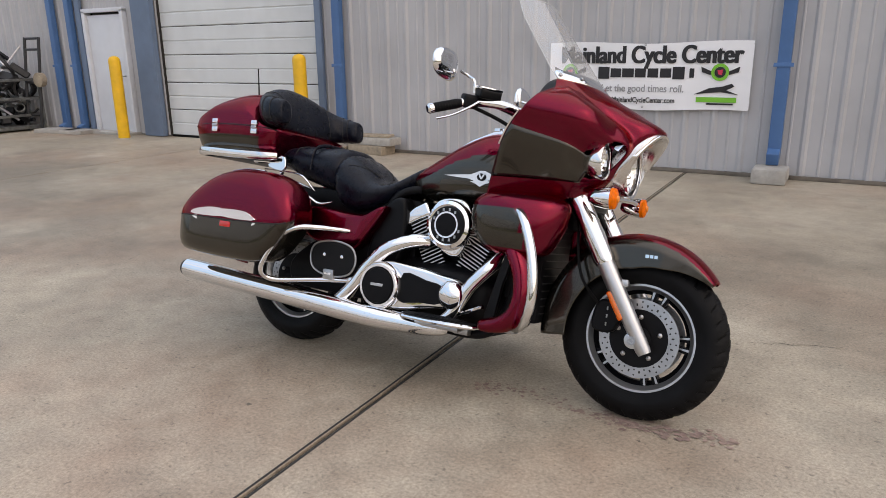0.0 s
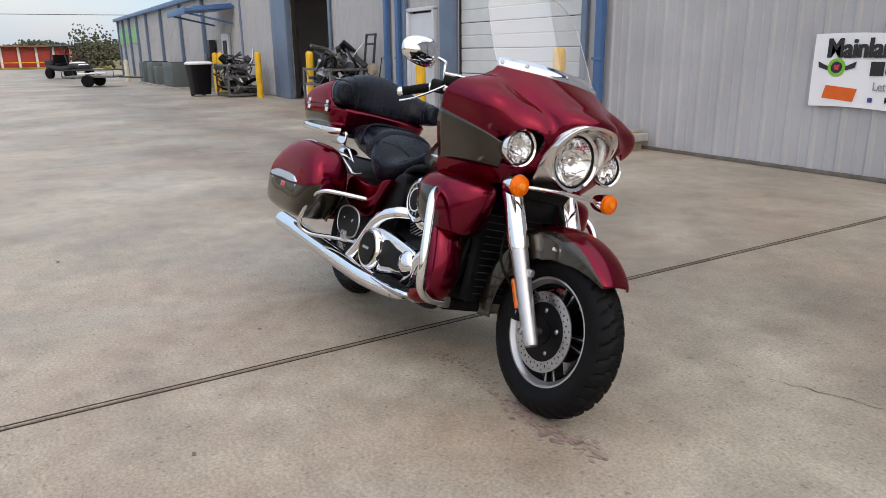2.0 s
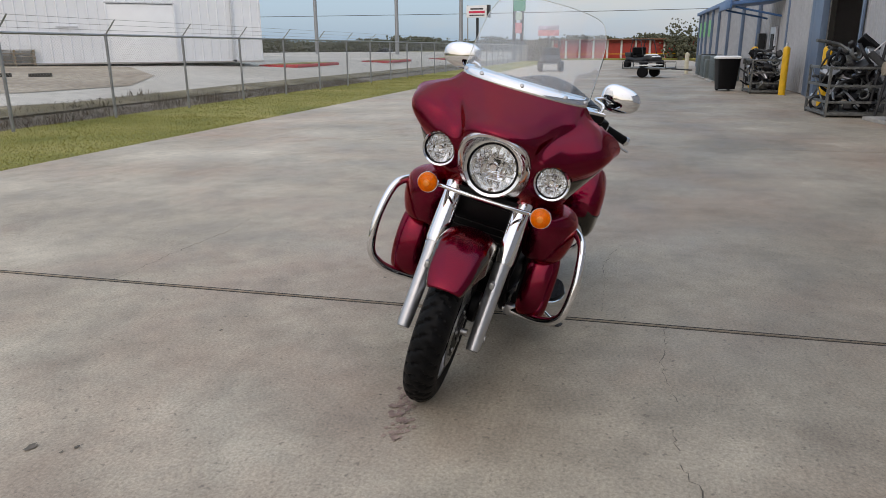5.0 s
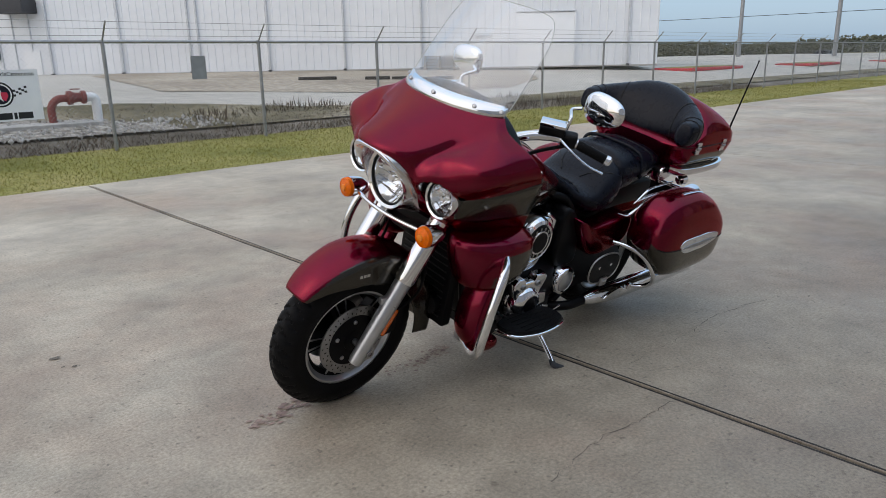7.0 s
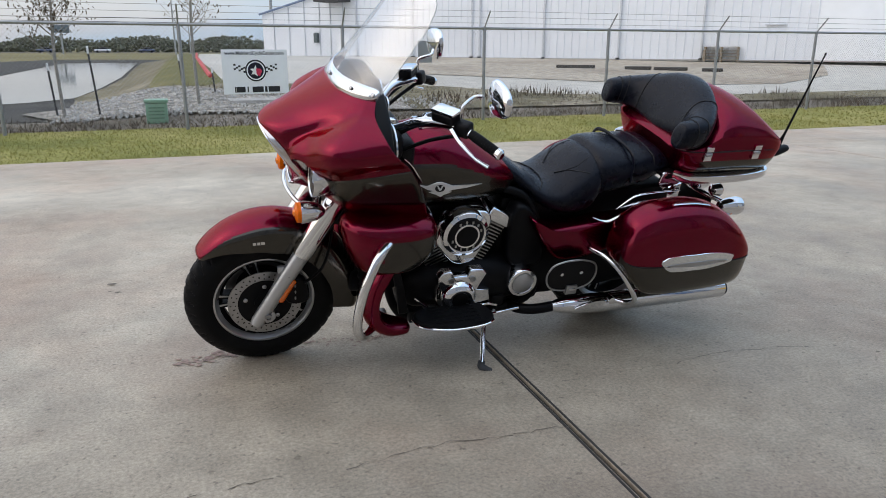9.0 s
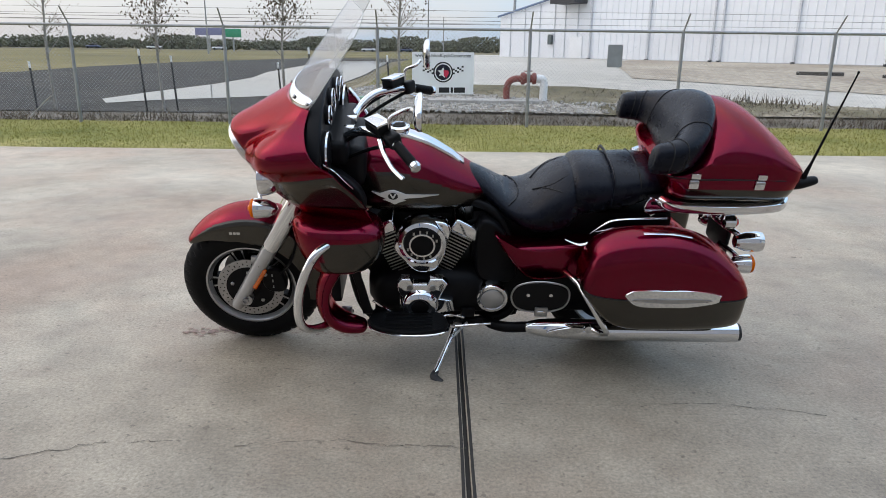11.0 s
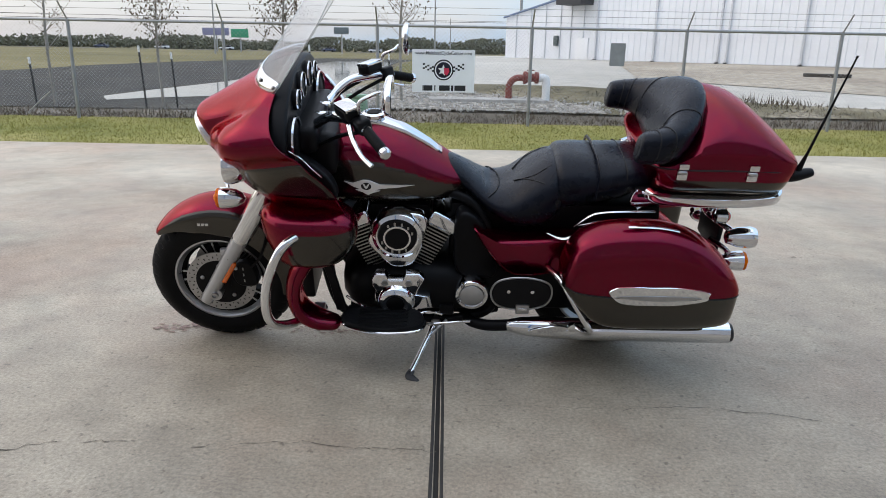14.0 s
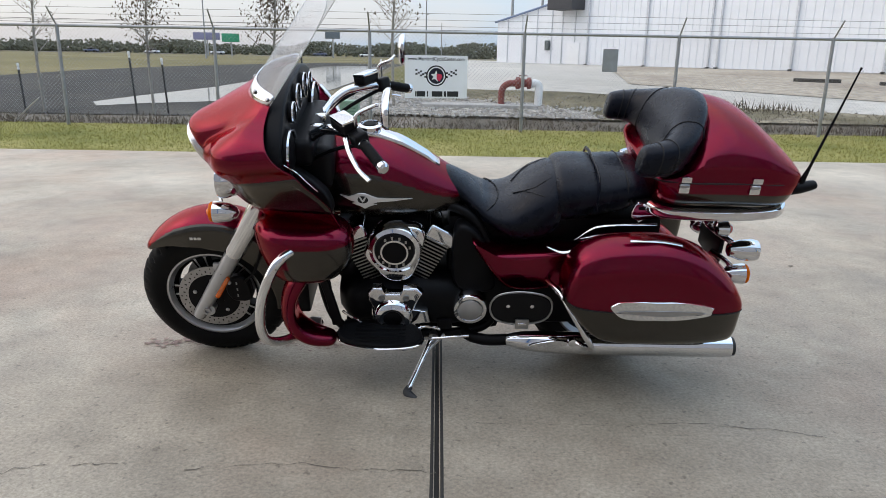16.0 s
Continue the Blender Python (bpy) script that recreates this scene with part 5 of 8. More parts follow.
# wheelie bin
wb = thing("rubbish_bin", "black wheeled rubbish bin with a white lid", "bin", pose(-20.5, 3.95, 0, 0, 0, 10))
def bin_ring(r, sides):
    return [(x * r[1], y * r[2], r[0]) for x, y in ((math.copysign(abs(math.cos(a)) ** 0.35, math.cos(a)), math.copysign(abs(math.sin(a)) ** 0.35, math.sin(a))) for a in [2 * math.pi * (j + 0.5) / sides for j in range(sides)])]
part("body", loft([(0.06, 0.27, 0.27), (0.5, 0.30, 0.31), (0.94, 0.335, 0.345), (1.0, 0.355, 0.365)], bin_ring, 3, 24), BLACK_PLASTIC, wb)
part("lid", loft([(1.0, 0.36, 0.37), (1.05, 0.36, 0.37), (1.09, 0.28, 0.30)], bin_ring, 2, 24), WHITE_PAINT, wb, "white plastic lid")
for sy in (-0.19, 0.19):
    part("wheel", lathe([(-0.03, 0.06), (-0.03, 0.1), (0.03, 0.1), (0.03, 0.06)], "Y", (-0.22, sy, 0.1), 14), RUBBER, wb)

# awning and side door further along
far = thing("wall_far", "long grey sheet-metal wing with pilasters and a blue gutter", "building", kind="structure")
bm = bmesh.new()
ribbed(bm, -52.5, -20.6, -0.02, 3.6, WALL_Y + 0.12)
part("wall_panel", bm, WALL_FAR, far, smooth=False)
part("core", box((32, 14, 3.55), (-36.6, WALL_Y + 7.3, 1.75)), WALL_FAR, far, smooth=False)
part("gutter", box((32.2, 0.24, 0.20), (-36.6, WALL_Y - 0.02, 3.62), 0.02), BLUE, far)
for x in (-51.8, -49.6, -47.0, -44.0, -40.8, -36.6, -31.9, -27.6, -22.0):
    part("pilaster", box((0.16, 0.14, 3.55), (x, WALL_Y + 0.03, 1.76), 0.015), BLUE_GREY, far)
for x in (-50.6, -48.0, -45.2):
    part("poster", box((1.9, 0.03, 1.0), (x, WALL_Y + 0.05, 2.5), 0.0), GREEN_POSTER, far, "plain green wall poster")
part("side_door", box((0.95, 0.08, 2.05), (-24.4, WALL_Y + 0.05, 1.02), 0.01), DOOR_WHITE, far)
part("door_glass", box((0.5, 0.02, 0.8), (-24.4, WALL_Y, 1.4), 0.0), BLACK_PLASTIC, far)
part("meter_box", box((0.4, 0.25, 0.7), (-26.2, WALL_Y - 0.06, 1.5), 0.02), SCRAP, far)
part("meter_box", box((0.5, 0.25, 0.5), (-26.8, WALL_Y - 0.06, 1.1), 0.02), AC_GREY, far)
aw = thing("awning", "blue sheet-metal awning on braced brackets over a side door", "awning", pose(-23.7, WALL_Y - 0.02, 2.78))
part("canopy", box((2.9, 1.75, 0.07), (-0.35, -0.85, 0.06), 0.01, turn=pose(0, 0, 0, 5)), BLUE, aw)
part("crown", box((2.3, 1.3, 0.10), (-0.35, -0.65, 0.17), 0.02, turn=pose(0, 0, 0, 5)), BLUE, aw)
part("fascia", box((2.94, 0.05, 0.24), (-0.35, -1.72, -0.02), 0.01), BLUE, aw)
for k in range(8):
    part("rib", box((0.05, 1.7, 0.05), (-1.7 + k * 0.387, -0.85, 0.11), 0.006, turn=pose(0, 0, 0, 5)), BLUE, aw)
for dx in (-1.6, 0.9):
    part("brace", tube([(dx, -0.05, -0.42), (dx, -1.55, -0.10)], 0.035, 8, 1), BLUE, aw)

for i, (x, w, h) in enumerate(((-27.4, 1.9, 0.95), (-30.0, 0.8, 0.80), (-31.4, 1.2, 0.95), (-33.6, 1.2, 0.95))):
    ac = thing("air_conditioner", "grey-green outdoor air conditioning unit on the yard", "air conditioner", pose(x, 4.75, 0), group="air conditioning units")
    part("body", box((w, 0.95, h), (0, 0, h / 2 + 0.04), 0.03), AC_GREY, ac)
    for k in range(7):
        part("louvre", box((w - 0.16, 0.02, 0.05), (0, -0.485, 0.16 + (h - 0.25) * k / 6.5), 0.004, 1), mat("louvre", (0.09, 0.11, 0.105), 0.5) if k == 0 and i == 0 else AC_GREY, ac)
    part("fan_grille", lathe([(0, 0.34), (0.03, 0.34), (0.03, 0.30), (0, 0.30)], "Z", (0, 0, h + 0.04), 20, closed=True), SCRAP, ac)
    part("base", box((w + 0.2, 1.15, 0.06), (0, 0, 0.02), 0.01), BLOCK, ac)
cream = thing("cream_bollard", "slim cream painted steel bollard by the far wall", "bollard", pose(-36.4, 4.0, 0))
part("post", lathe([(0, 0.11), (1.0, 0.11), (1.07, 0.08), (1.09, 0.0)], "Z", seg=18), mat("pale_cream", (0.55, 0.52, 0.40), 0.5), cream)

# far end: red storage sheds, buggy with trailer, shop sign, light mast
shed = thing("storage_sheds", "low row of storage sheds with red doors and white piers", "sheds", pose(-84, 0.4, -0.02, 0, 0, 90) @ Matrix.Diagonal((0.54, 1, 0.74, 1)))
part("block", box((30, 6, 3.0), (0, 3.0, 1.5)), mat("dull_red_wall", (0.30, 0.05, 0.035), 0.6, vary=0.1, scale=1), shed, smooth=False)
part("roof", box((30.8, 7.4, 0.18), (0, 2.7, 3.1)), mat("rusty_roof", (0.22, 0.11, 0.07), 0.7, vary=0.2, scale=1), shed)
for k in range(10):
    part("door_leaf", box((2.35, 0.06, 2.5), (-13.4 + 2.98 * k, -0.03, 1.28), 0.01), RED_SHED, shed)
    part("pier", box((0.42, 0.14, 2.95), (-14.9 + 2.98 * k, -0.05, 1.48), 0.01), mat("cream_pier", (0.55, 0.50, 0.40), 0.6) if k == 0 else WHITE_PAINT, shed)
part("rail", box((30, 0.08, 0.10), (0, -2.2, 0.9), 0.01), YELLOW, shed)
part("dry_verge", box((30, 2.0, 0.3), (0, -3.2, 0.1), 0.05), TURF, shed)

def buggy(x, y, rz, label, trailer=True):
    b = thing("utility_buggy", label, "buggy", pose(x, y, 0, 0, 0, rz))
    def ring(r, sides):
        return egg(r[0], 0, r[1], r[2], r[3], r[3], 4, sides)
    part("body", loft([(-1.2, 0.62, 0.5, 0.10), (-1.15, 0.66, 0.58, 0.20), (-0.3, 0.58, 0.62, 0.17), (0.4, 0.58, 0.60, 0.17), (0.9, 0.70, 0.56, 0.22), (1.25, 0.66, 0.46, 0.14), (1.32, 0.60, 0.36, 0.06)], ring, 3, 20), SCRAP, b)
    part("hood", loft([(0.55, 0.86, 0.40, 0.06), (0.9, 0.88, 0.44, 0.07), (1.28, 0.74, 0.36, 0.05)], ring, 3, 16), WHITE_PAINT if trailer else SCRAP, b)
    part("bumper", tube([(1.28, -0.5, 0.42), (1.42, -0.35, 0.46), (1.42, 0.35, 0.46), (1.28, 0.5, 0.42)], 0.035, 8, 3), SCRAP_STEEL, b)
    for sy in (-0.52, 0.52):
        part("roll_cage", tube([(0.62, sy, 0.80), (0.32, sy, 1.66), (0.1, sy * 0.95, 1.80), (-0.6, sy * 0.95, 1.80), (-0.85, sy, 0.75)], 0.03, 8, 3), SCRAP, b)
        part("headlight", lathe([(0.0, 0.07), (0.03, 0.06), (0.04, 0.0)], "X", (1.27, sy * 0.62, 0.66), 14), WHITE_PAINT, b)
    part("canopy", box((1.0, 1.12, 0.05), (-0.28, 0, 1.84), 0.02), SCRAP, b)
    part("seat", box((0.42, 1.0, 0.16), (-0.30, 0, 0.82), 0.05), BLACK_PLASTIC, b)
    part("seat_back", box((0.14, 1.0, 0.50), (-0.56, 0, 1.12), 0.05), BLACK_PLASTIC, b)
    part("cargo_bed", box((0.62, 1.14, 0.26), (-0.98, 0, 0.92), 0.03), SCRAP, b)
    for sx in (-0.88, 0.92):
        for sy in (-0.62, 0.62):
            part("wheel", lathe([(-0.12, 0.14), (-0.13, 0.24), (-0.10, 0.30), (0.10, 0.30), (0.13, 0.24), (0.12, 0.14), (0.04, 0.12), (0.04, 0.0)], "Y", (sx, sy, 0.30), 20), RUBBER, b)
    if trailer:
        t = thing("trailer", "low flat trailer with pale fenders beside the buggy", "trailer", pose(-31.2, 1.9, 0, 0, 0, 62))
        part("bed", box((2.2, 1.1, 0.08), (0, 0, 0.42), 0.01), SCRAP_STEEL, t)
        part("drawbar", tube([(1.1, 0, 0.40), (2.1, 0, 0.36)], 0.035, 6, 1), SCRAP, t)
        for sy in (-0.62, 0.62):
            part("side_rail", tube([(-1.08, sy * 0.88, 0.45), (-1.08, sy * 0.88, 0.70), (1.08, sy * 0.88, 0.70), (1.08, sy * 0.88, 0.45)], 0.02, 6, 1, smooth_path=False), SCRAP, t)
            part("wheel", lathe([(-0.08, 0.12), (-0.08, 0.25), (0.08, 0.25), (0.08, 0.12)], "Y", (0, sy, 0.25), 16), RUBBER, t)
            part("fender", box((0.75, 0.20, 0.05), (0, sy, 0.56), 0.02), WHITE_PAINT, t)
    return b


buggy(-44.8, 2.0, 35, "black and white utility buggy with a canopy parked in the yard")
buggy(-40.3, -3.6, 8, "dark utility cart parked beside the grass strip", False)
shop = thing("roadside_sign", "white and red roadside sign box on a dark pole", "sign", pose(-105, -21.05, -0.1, 0, 0, 84))
part("pole", lathe([(0, 0.22), (5.9, 0.22)], "Z", (0, 0, 0), 8), SCRAP, shop)
part("cabinet", box((3.3, 0.7, 1.7), (0, 0, 6.8), 0.05), WHITE_PAINT, shop)
part("red_band", box((2.5, 0.74, 0.34), (0, 0, 6.7), 0.02), INK_RED, shop)
part("dark_bar", box((2.0, 0.74, 0.22), (0, 0, 7.15), 0.02), SCRAP, shop)
part("lower_bar", box((2.4, 0.74, 0.16), (0, 0, 6.25), 0.02), SCRAP, shop)
part("dark_edge", box((0.4, 0.78, 1.8), (1.75, 0, 6.8), 0.03), SCRAP, shop)
mast = thing("price_mast", "tall dark mast with stacked green and pink panels", "mast", pose(-77, -10.85, -0.1, 0, 0, 84))
for dx in (-0.42, 0.42):
    part("post", box((0.34, 0.4, 8.6), (dx, 0, 4.3), 0.03), SCRAP, mast)
for z, h, m in ((7.3, 1.0, SIGN_GREEN), (6.0, 1.2, SIGN_GREEN), (4.85, 0.8, mat("pale_panel", (0.45, 0.55, 0.47), 0.6)), (3.6, 1.1, mat("pink_panel", (0.62, 0.25, 0.28), 0.6))):
    part("panel", box((1.25 if z > 5 else 0.75, 0.5, h), (0.1, 0, z), 0.02), m, mast)
pink = thing("roadside_sign", "pale pink and white roadside sign far away", "sign", pose(-135, -13.3, -0.1, 0, 0, 85))
part("pole", lathe([(0, 0.2), (4, 0.2)], "Z", (0, 0, 0), 8), SCRAP, pink)
part("cabinet", box((3.9, 0.6, 1.1), (0, 0, 4.2), 0.05), mat("pale_pink", (0.62, 0.30, 0.33), 0.6, vary=0.4, scale=1.5), pink)
part("cabinet_top", box((3.9, 0.6, 0.7), (0, 0, 5.15), 0.05), mat("pale_lilac", (0.55, 0.5, 0.62), 0.6, vary=0.4, scale=1.5), pink)

# ---- the touring motorcycle: x forward, y to its left, z up, leaning on its stand ----
LEAN = 15.64
bike = thing("touring_motorcycle", "candy red and olive-grey touring motorcycle leaning on its side stand", "motorcycle", pose(0, 0, 0, -LEAN))
FRONT = Vector((1.69, 0, 0.318))
REAR = Vector((0.02, 0, 0.318))


def both(name, make, material, parent=bike, label=""):
    """The same part on the left and on the right."""
    bm = make()
    other = mirrored(bm)
    return part(name, bm, material, parent, label), part(name, other, material, parent, label)


def banded(stations, ring, mat_of, per=5, sides=32, bm=None):
    """A loft whose faces take a material by their column."""
    out = loft(stations, ring, per, sides, bm)
    out.faces.ensure_lookup_table()
    rows = (len(stations) - 1) * per
    for i, f in enumerate(out.faces):
        if i < rows * sides:
            f.material_index = mat_of(i % sides, i // sides / rows)
    return out


# wheels
def tyre_mesh(radius, half, rim_r, center, grooves):
    bm = bmesh.new()
    seg = 306
    prof = []
    for k in range(21):
        a = math.radians(-100 + 10 * k)
        prof.append((half * math.sin(a) * (1.0 if abs(math.sin(a)) < 0.99 else 0.985), radius - 0.075 + 0.075 * math.cos(a) if abs(a) < 1.4 else radius - 0.075 + 0.075 * math.cos(a)))
    prof = [(-half * 0.80, rim_r - 0.006), (-half * 0.88, rim_r + 0.012)] + prof[1:-1] + [(half * 0.88, rim_r + 0.012), (half * 0.80, rim_r - 0.006)]
    rings = []
    for j in range(seg):
        a = 2 * math.pi * j / seg
        ring = []
        for y, r in prof:
            v = abs(y) / half
            phase = (j / seg * grooves + 1.1 * v + (0.0 if y > 0 else 0.5)) % 1.0
            cut = 0.0095 if phase < 0.24 and 0.10 < v < 0.86 and r > radius - 0.045 else 0.0
            if v < 0.04:
                cut = 0.004
            ring.append(bm.verts.new((center.x + (r - cut) * math.cos(a), center.y + y, center.z + (r - cut) * math.sin(a))))
        rings.append(ring)
    skin(bm, rings, True, wrap=False)
    return bm


def disc_brake(c, y, r_out, wheel):
    d = part("brake_disc", lathe([(-0.0028, r_out), (0.0028, r_out), (0.0028, r_out - 0.042), (-0.0028, r_out - 0.042)], "Y", (c.x, y, c.z), 60, closed=True), STEEL, wheel, "drilled steel brake disc")
    holes = bmesh.new()
    s = 1 if y > 0 else -1
    for k in range(40):
        a = 2 * math.pi * k / 40
        for rr in (r_out - 0.011 - 0.010 * (k % 2), r_out - 0.031 + 0.006 * (k % 2)):
            p = Vector((c.x + rr * math.cos(a), y + s * 0.0032, c.z + rr * math.sin(a)))
            holes.faces.new([holes.verts.new(p + Vector((0.0036 * math.cos(b), 0, 0.0036 * math.sin(b)))) for b in [math.pi * i / 3 for i in range(6)]])
    part("drilled_holes", holes, TAR, wheel, smooth=False)["kind"] = "stuff"
    part("disc_carrier", lathe([(-0.004, 0.045), (-0.004, r_out - 0.04), (0.004, r_out - 0.04), (0.006, 0.045)], "Y", (c.x, y, c.z), 40), ENGINE_BLACK, wheel)
    for k in range(5):
        a = 2 * math.pi * k / 5 + 0.3
        part("disc_bolt", lathe([(0, 0.009), (0.006 * s, 0.009), (0.009 * s, 0.005), (0.010 * s, 0.0)], "Y", (c.x + 0.082 * math.cos(a), y + 0.003 * s, c.z + 0.082 * math.sin(a)), 10), STEEL, wheel)
    return d


def wheel(name, c, half, radius, grooves, spokes, discs):
    rim_r = 0.212
    w = half * 0.72
    bm = lathe([(-w, rim_r), (-w, rim_r + 0.010), (-w + 0.008, rim_r + 0.010), (-w + 0.016, rim_r - 0.012), (-0.01, rim_r - 0.03), (0.01, rim_r - 0.03), (w - 0.016, rim_r - 0.012), (w - 0.008, rim_r + 0.010), (w, rim_r + 0.010), (w, rim_r), (w - 0.022, rim_r - 0.028), (0.012, rim_r - 0.045), (-0.012, rim_r - 0.045), (-w + 0.022, rim_r - 0.028)], "Y", c, 72, closed=True)
    rim = part(name, bm, ENGINE_BLACK, bike, "black cast wheel with bright machined rim edges")
    for s in (-1, 1):
        part("rim_lip", lathe([(s * w, rim_r + 0.009), (s * (w + 0.003), rim_r + 0.008), (s * (w + 0.003), rim_r - 0.014), (s * (w - 0.016), rim_r - 0.030), (s * (w - 0.019), rim_r - 0.022), (s * w, rim_r - 0.008)], "Y", c, 72, closed=True), ALLOY, rim, "bright machined rim edge")
    part("tyre", tyre_mesh(radius, half, rim_r, c, grooves), RUBBER, rim, "black rubber tyre with curved tread grooves")
    part("hub", lathe([(-0.075, 0.02), (-0.07, 0.045), (-0.03, 0.05), (0.03, 0.05), (0.07, 0.045), (0.075, 0.02)], "Y", c, 32), ENGINE_BLACK, rim)
    for k in range(spokes):
        a = 2 * math.pi * (k // 2) / (spokes / 2) + (0.13 if k % 2 else -0.13)
        d = Vector((math.cos(a), 0, math.sin(a)))
        t = Vector((-math.sin(a), 0, math.cos(a)))
        for width, depth, m, nm in ((0.011, 0.022, ENGINE_BLACK, "spoke"), (0.0035, 0.0245, ALLOY, "spoke_edge")):
            bm = bmesh.new()
            rings = []
            for r, k2 in ((0.045, 1.0), (0.10, 0.8), (0.15, 0.85), (rim_r - 0.03, 1.25)):
                p = c + d * r
                off = t * (width * 1.0 if nm == "spoke_edge" else 0.0)
                rings.append([bm.verts.new(p + off + t * u * width * k2 + Vector((0, v * depth, 0))) for u, v in ((-1, -1), (1, -1), (1, 1), (-1, 1))])
            skin(bm, rings)
            part(nm, bm, m, rim, smooth=False)
    for y in discs:
        disc_brake(c, y, 0.150, rim)
    part("axle_nut", lathe([(-0.10, 0.0), (-0.10, 0.014), (0.10, 0.014), (0.10, 0.0)], "Y", c, 12), STEEL, rim)
    return rim


wheel("front_wheel", FRONT, 0.066, 0.318, 34, 10, (-0.062, 0.062))
wheel("rear_wheel", REAR, 0.085, 0.318, 30, 10, (-0.075,))


# mudguards
def guard(c, a0, a1, radius_of, half_of, drop_of, steps, mats, crown_of=lambda u: 0.045):
    """A hooded mudguard round a wheel; angles from straight ahead, upwards."""
    bm = bmesh.new()
    rows = []
    n = 66
    for i in range(steps + 1):
        u = i / steps
        a = math.radians(a0 + (a1 - a0) * u)
        rad, half, drop, crown = radius_of(u), half_of(u), drop_of(u), crown_of(u)
        row = []
        for k in range(n + 1):
            v = -1 + 2 * k / n
            y = half * (abs(v) / 0.62 if abs(v) < 0.62 else 1.0) ** 1.0 * math.copysign(1, v) if abs(v) < 0.62 else half * math.copysign(1 + 0.04 * (abs(v) - 0.62), v)
            if abs(v) < 0.62:
                s = v / 0.62
                y = half * math.sin(s * math.pi / 2 * 0.98)
                r = rad - crown * (1 - math.cos(s * math.pi / 2 * 0.98))
            else:
                r = rad - crown - drop * (abs(v) - 0.62) / 0.38
            row.append(bm.verts.new(c + Vector((r * math.cos(a), y, r * math.sin(a)))))
        rows.append(row)
    skin(bm, rows, caps=False, wrap=False)
    bm.faces.ensure_lookup_table()
    for i, f in enumerate(bm.faces):
        k = i % n
        f.material_index = mats(k / (n - 1), (i // n) / steps)
    return bm


fender = part("front_fender", guard(FRONT, 44, 187, lambda u: 0.352 + 0.055 * math.sin(min(1, u * 1.35) * math.pi * 0.62) + 0.0 * u, lambda u: 0.058 + 0.050 * min(1, u * 4.0) ** 0.6 - 0.012 * max(0, u - 0.6), lambda u: 0.004 + 0.078 * min(1, u * 2.6) - 0.03 * max(0, u - 0.6), 96,
              lambda v, u: 1 if abs(v - 0.5) > 0.285 - 0.085 * min(1, u * 5) or u > 0.66 else 0, lambda u: 0.020 + 0.035 * min(1, u * 4.5)), [RED, BROWN], bike, "red mudguard with olive-grey sides")
fender.modifiers.new("thick", "SOLIDIFY").thickness = 0.005
for s in (-1, 1):
    for i, w in enumerate((0.012, 0.012, 0.014)):
        part("badge_bar", box((w, 0.002, 0.012), (FRONT.x + 0.035 - 0.016 * i, s * 0.1085, FRONT.z + 0.312), 0.0), CHROME, fender, smooth=False)
rear_fender = part("rear_fender", guard(REAR, 62, 176, lambda u: 0.405, lambda u: 0.115, lambda u: 0.07, 26, lambda v, u: 0), [RED], bike)
rear_fender.modifiers.new("thick", "SOLIDIFY").thickness = 0.006

# fork
def fork_point(z):
    return 1.69 + 0.022 - (z - 0.318) * 0.600


for s in (-1, 1):
    y = 0.145 * s
    lower = part("fork_leg", tube([(fork_point(0.275), y, 0.275), (fork_point(0.29), y, 0.29), (fork_point(0.60), y, 0.60)], [0.024, 0.028, 0.034], 20, 1, smooth_path=False), ALLOY, bike, "satin aluminium fork leg")
    part("fork_cover", tube([(fork_point(0.585), y, 0.585), (fork_point(0.60), y, 0.60), (fork_point(0.86), y, 0.86), (fork_point(0.93), y, 0.93)], [0.036, 0.041, 0.043, 0.043], 20, 1, smooth_path=False), CHROME, lower, "chrome upper fork cover")
    part("axle_clamp", lathe([(-0.02, 0.02), (-0.018, 0.030), (0.018, 0.030), (0.02, 0.02)], "Y", (FRONT.x, y, FRONT.z), 20), ALLOY, lower)
    part("axle_bolt", lathe([(0.0, 0.016), (0.012 * s, 0.016), (0.012 * s, 0.009), (0.004 * s, 0.008), (0.004 * s, 0.0)], "Y", (FRONT.x, y + 0.02 * s, FRONT.z), 16), STEEL, lower)
    part("leg_lug", box((0.05, 0.022, 0.03), (fork_point(0.52) + 0.03, y - 0.01 * s, 0.52), 0.008), ALLOY, lower)
    bm = box((0.022, 0.010, 0.115), (0, 0, 0), 0.009, 3)
    bmesh.ops.transform(bm, matrix=pose(fork_point(0.42) - 0.038, y + 0.022 * s, 0.435, 0, -31, 0), verts=bm.verts)
    part("reflector", bm, AMBER_REFLECTOR, lower, "amber side reflector")
    cal = part("brake_caliper", plate([(-0.05, -0.045), (0.02, -0.05), (0.05, 0.0), (0.03, 0.06), (-0.03, 0.07), (-0.055, 0.02)], 0.04, "XZ", -0.02, bevel=0.008), ENGINE_BLACK, bike, "black brake caliper")
    cal.location = (FRONT.x - 0.118, 0.088 * s, FRONT.z + 0.058)
    for dz in (-0.03, 0.0, 0.03):
        part("caliper_bar", box((0.006, 0.003, 0.014), (0.0, 0.0215 * s, dz + 0.01), 0.001, 1), GALV, cal)
    part("caliper_bolt", lathe([(0, 0.009), (0.006 * s, 0.009), (0.006 * s, 0.0)], "Y", (0.03, 0.02 * s, 0.045), 10), STEEL, cal)
    part("brake_hose", tube([(FRONT.x - 0.15, 0.10 * s, FRONT.z + 0.10), (1.47, 0.15 * s, 0.52), (1.43, 0.13 * s, 0.66), (1.42, 0.10 * s, 0.80)], 0.006, 8, 6), RUBBER, bike)
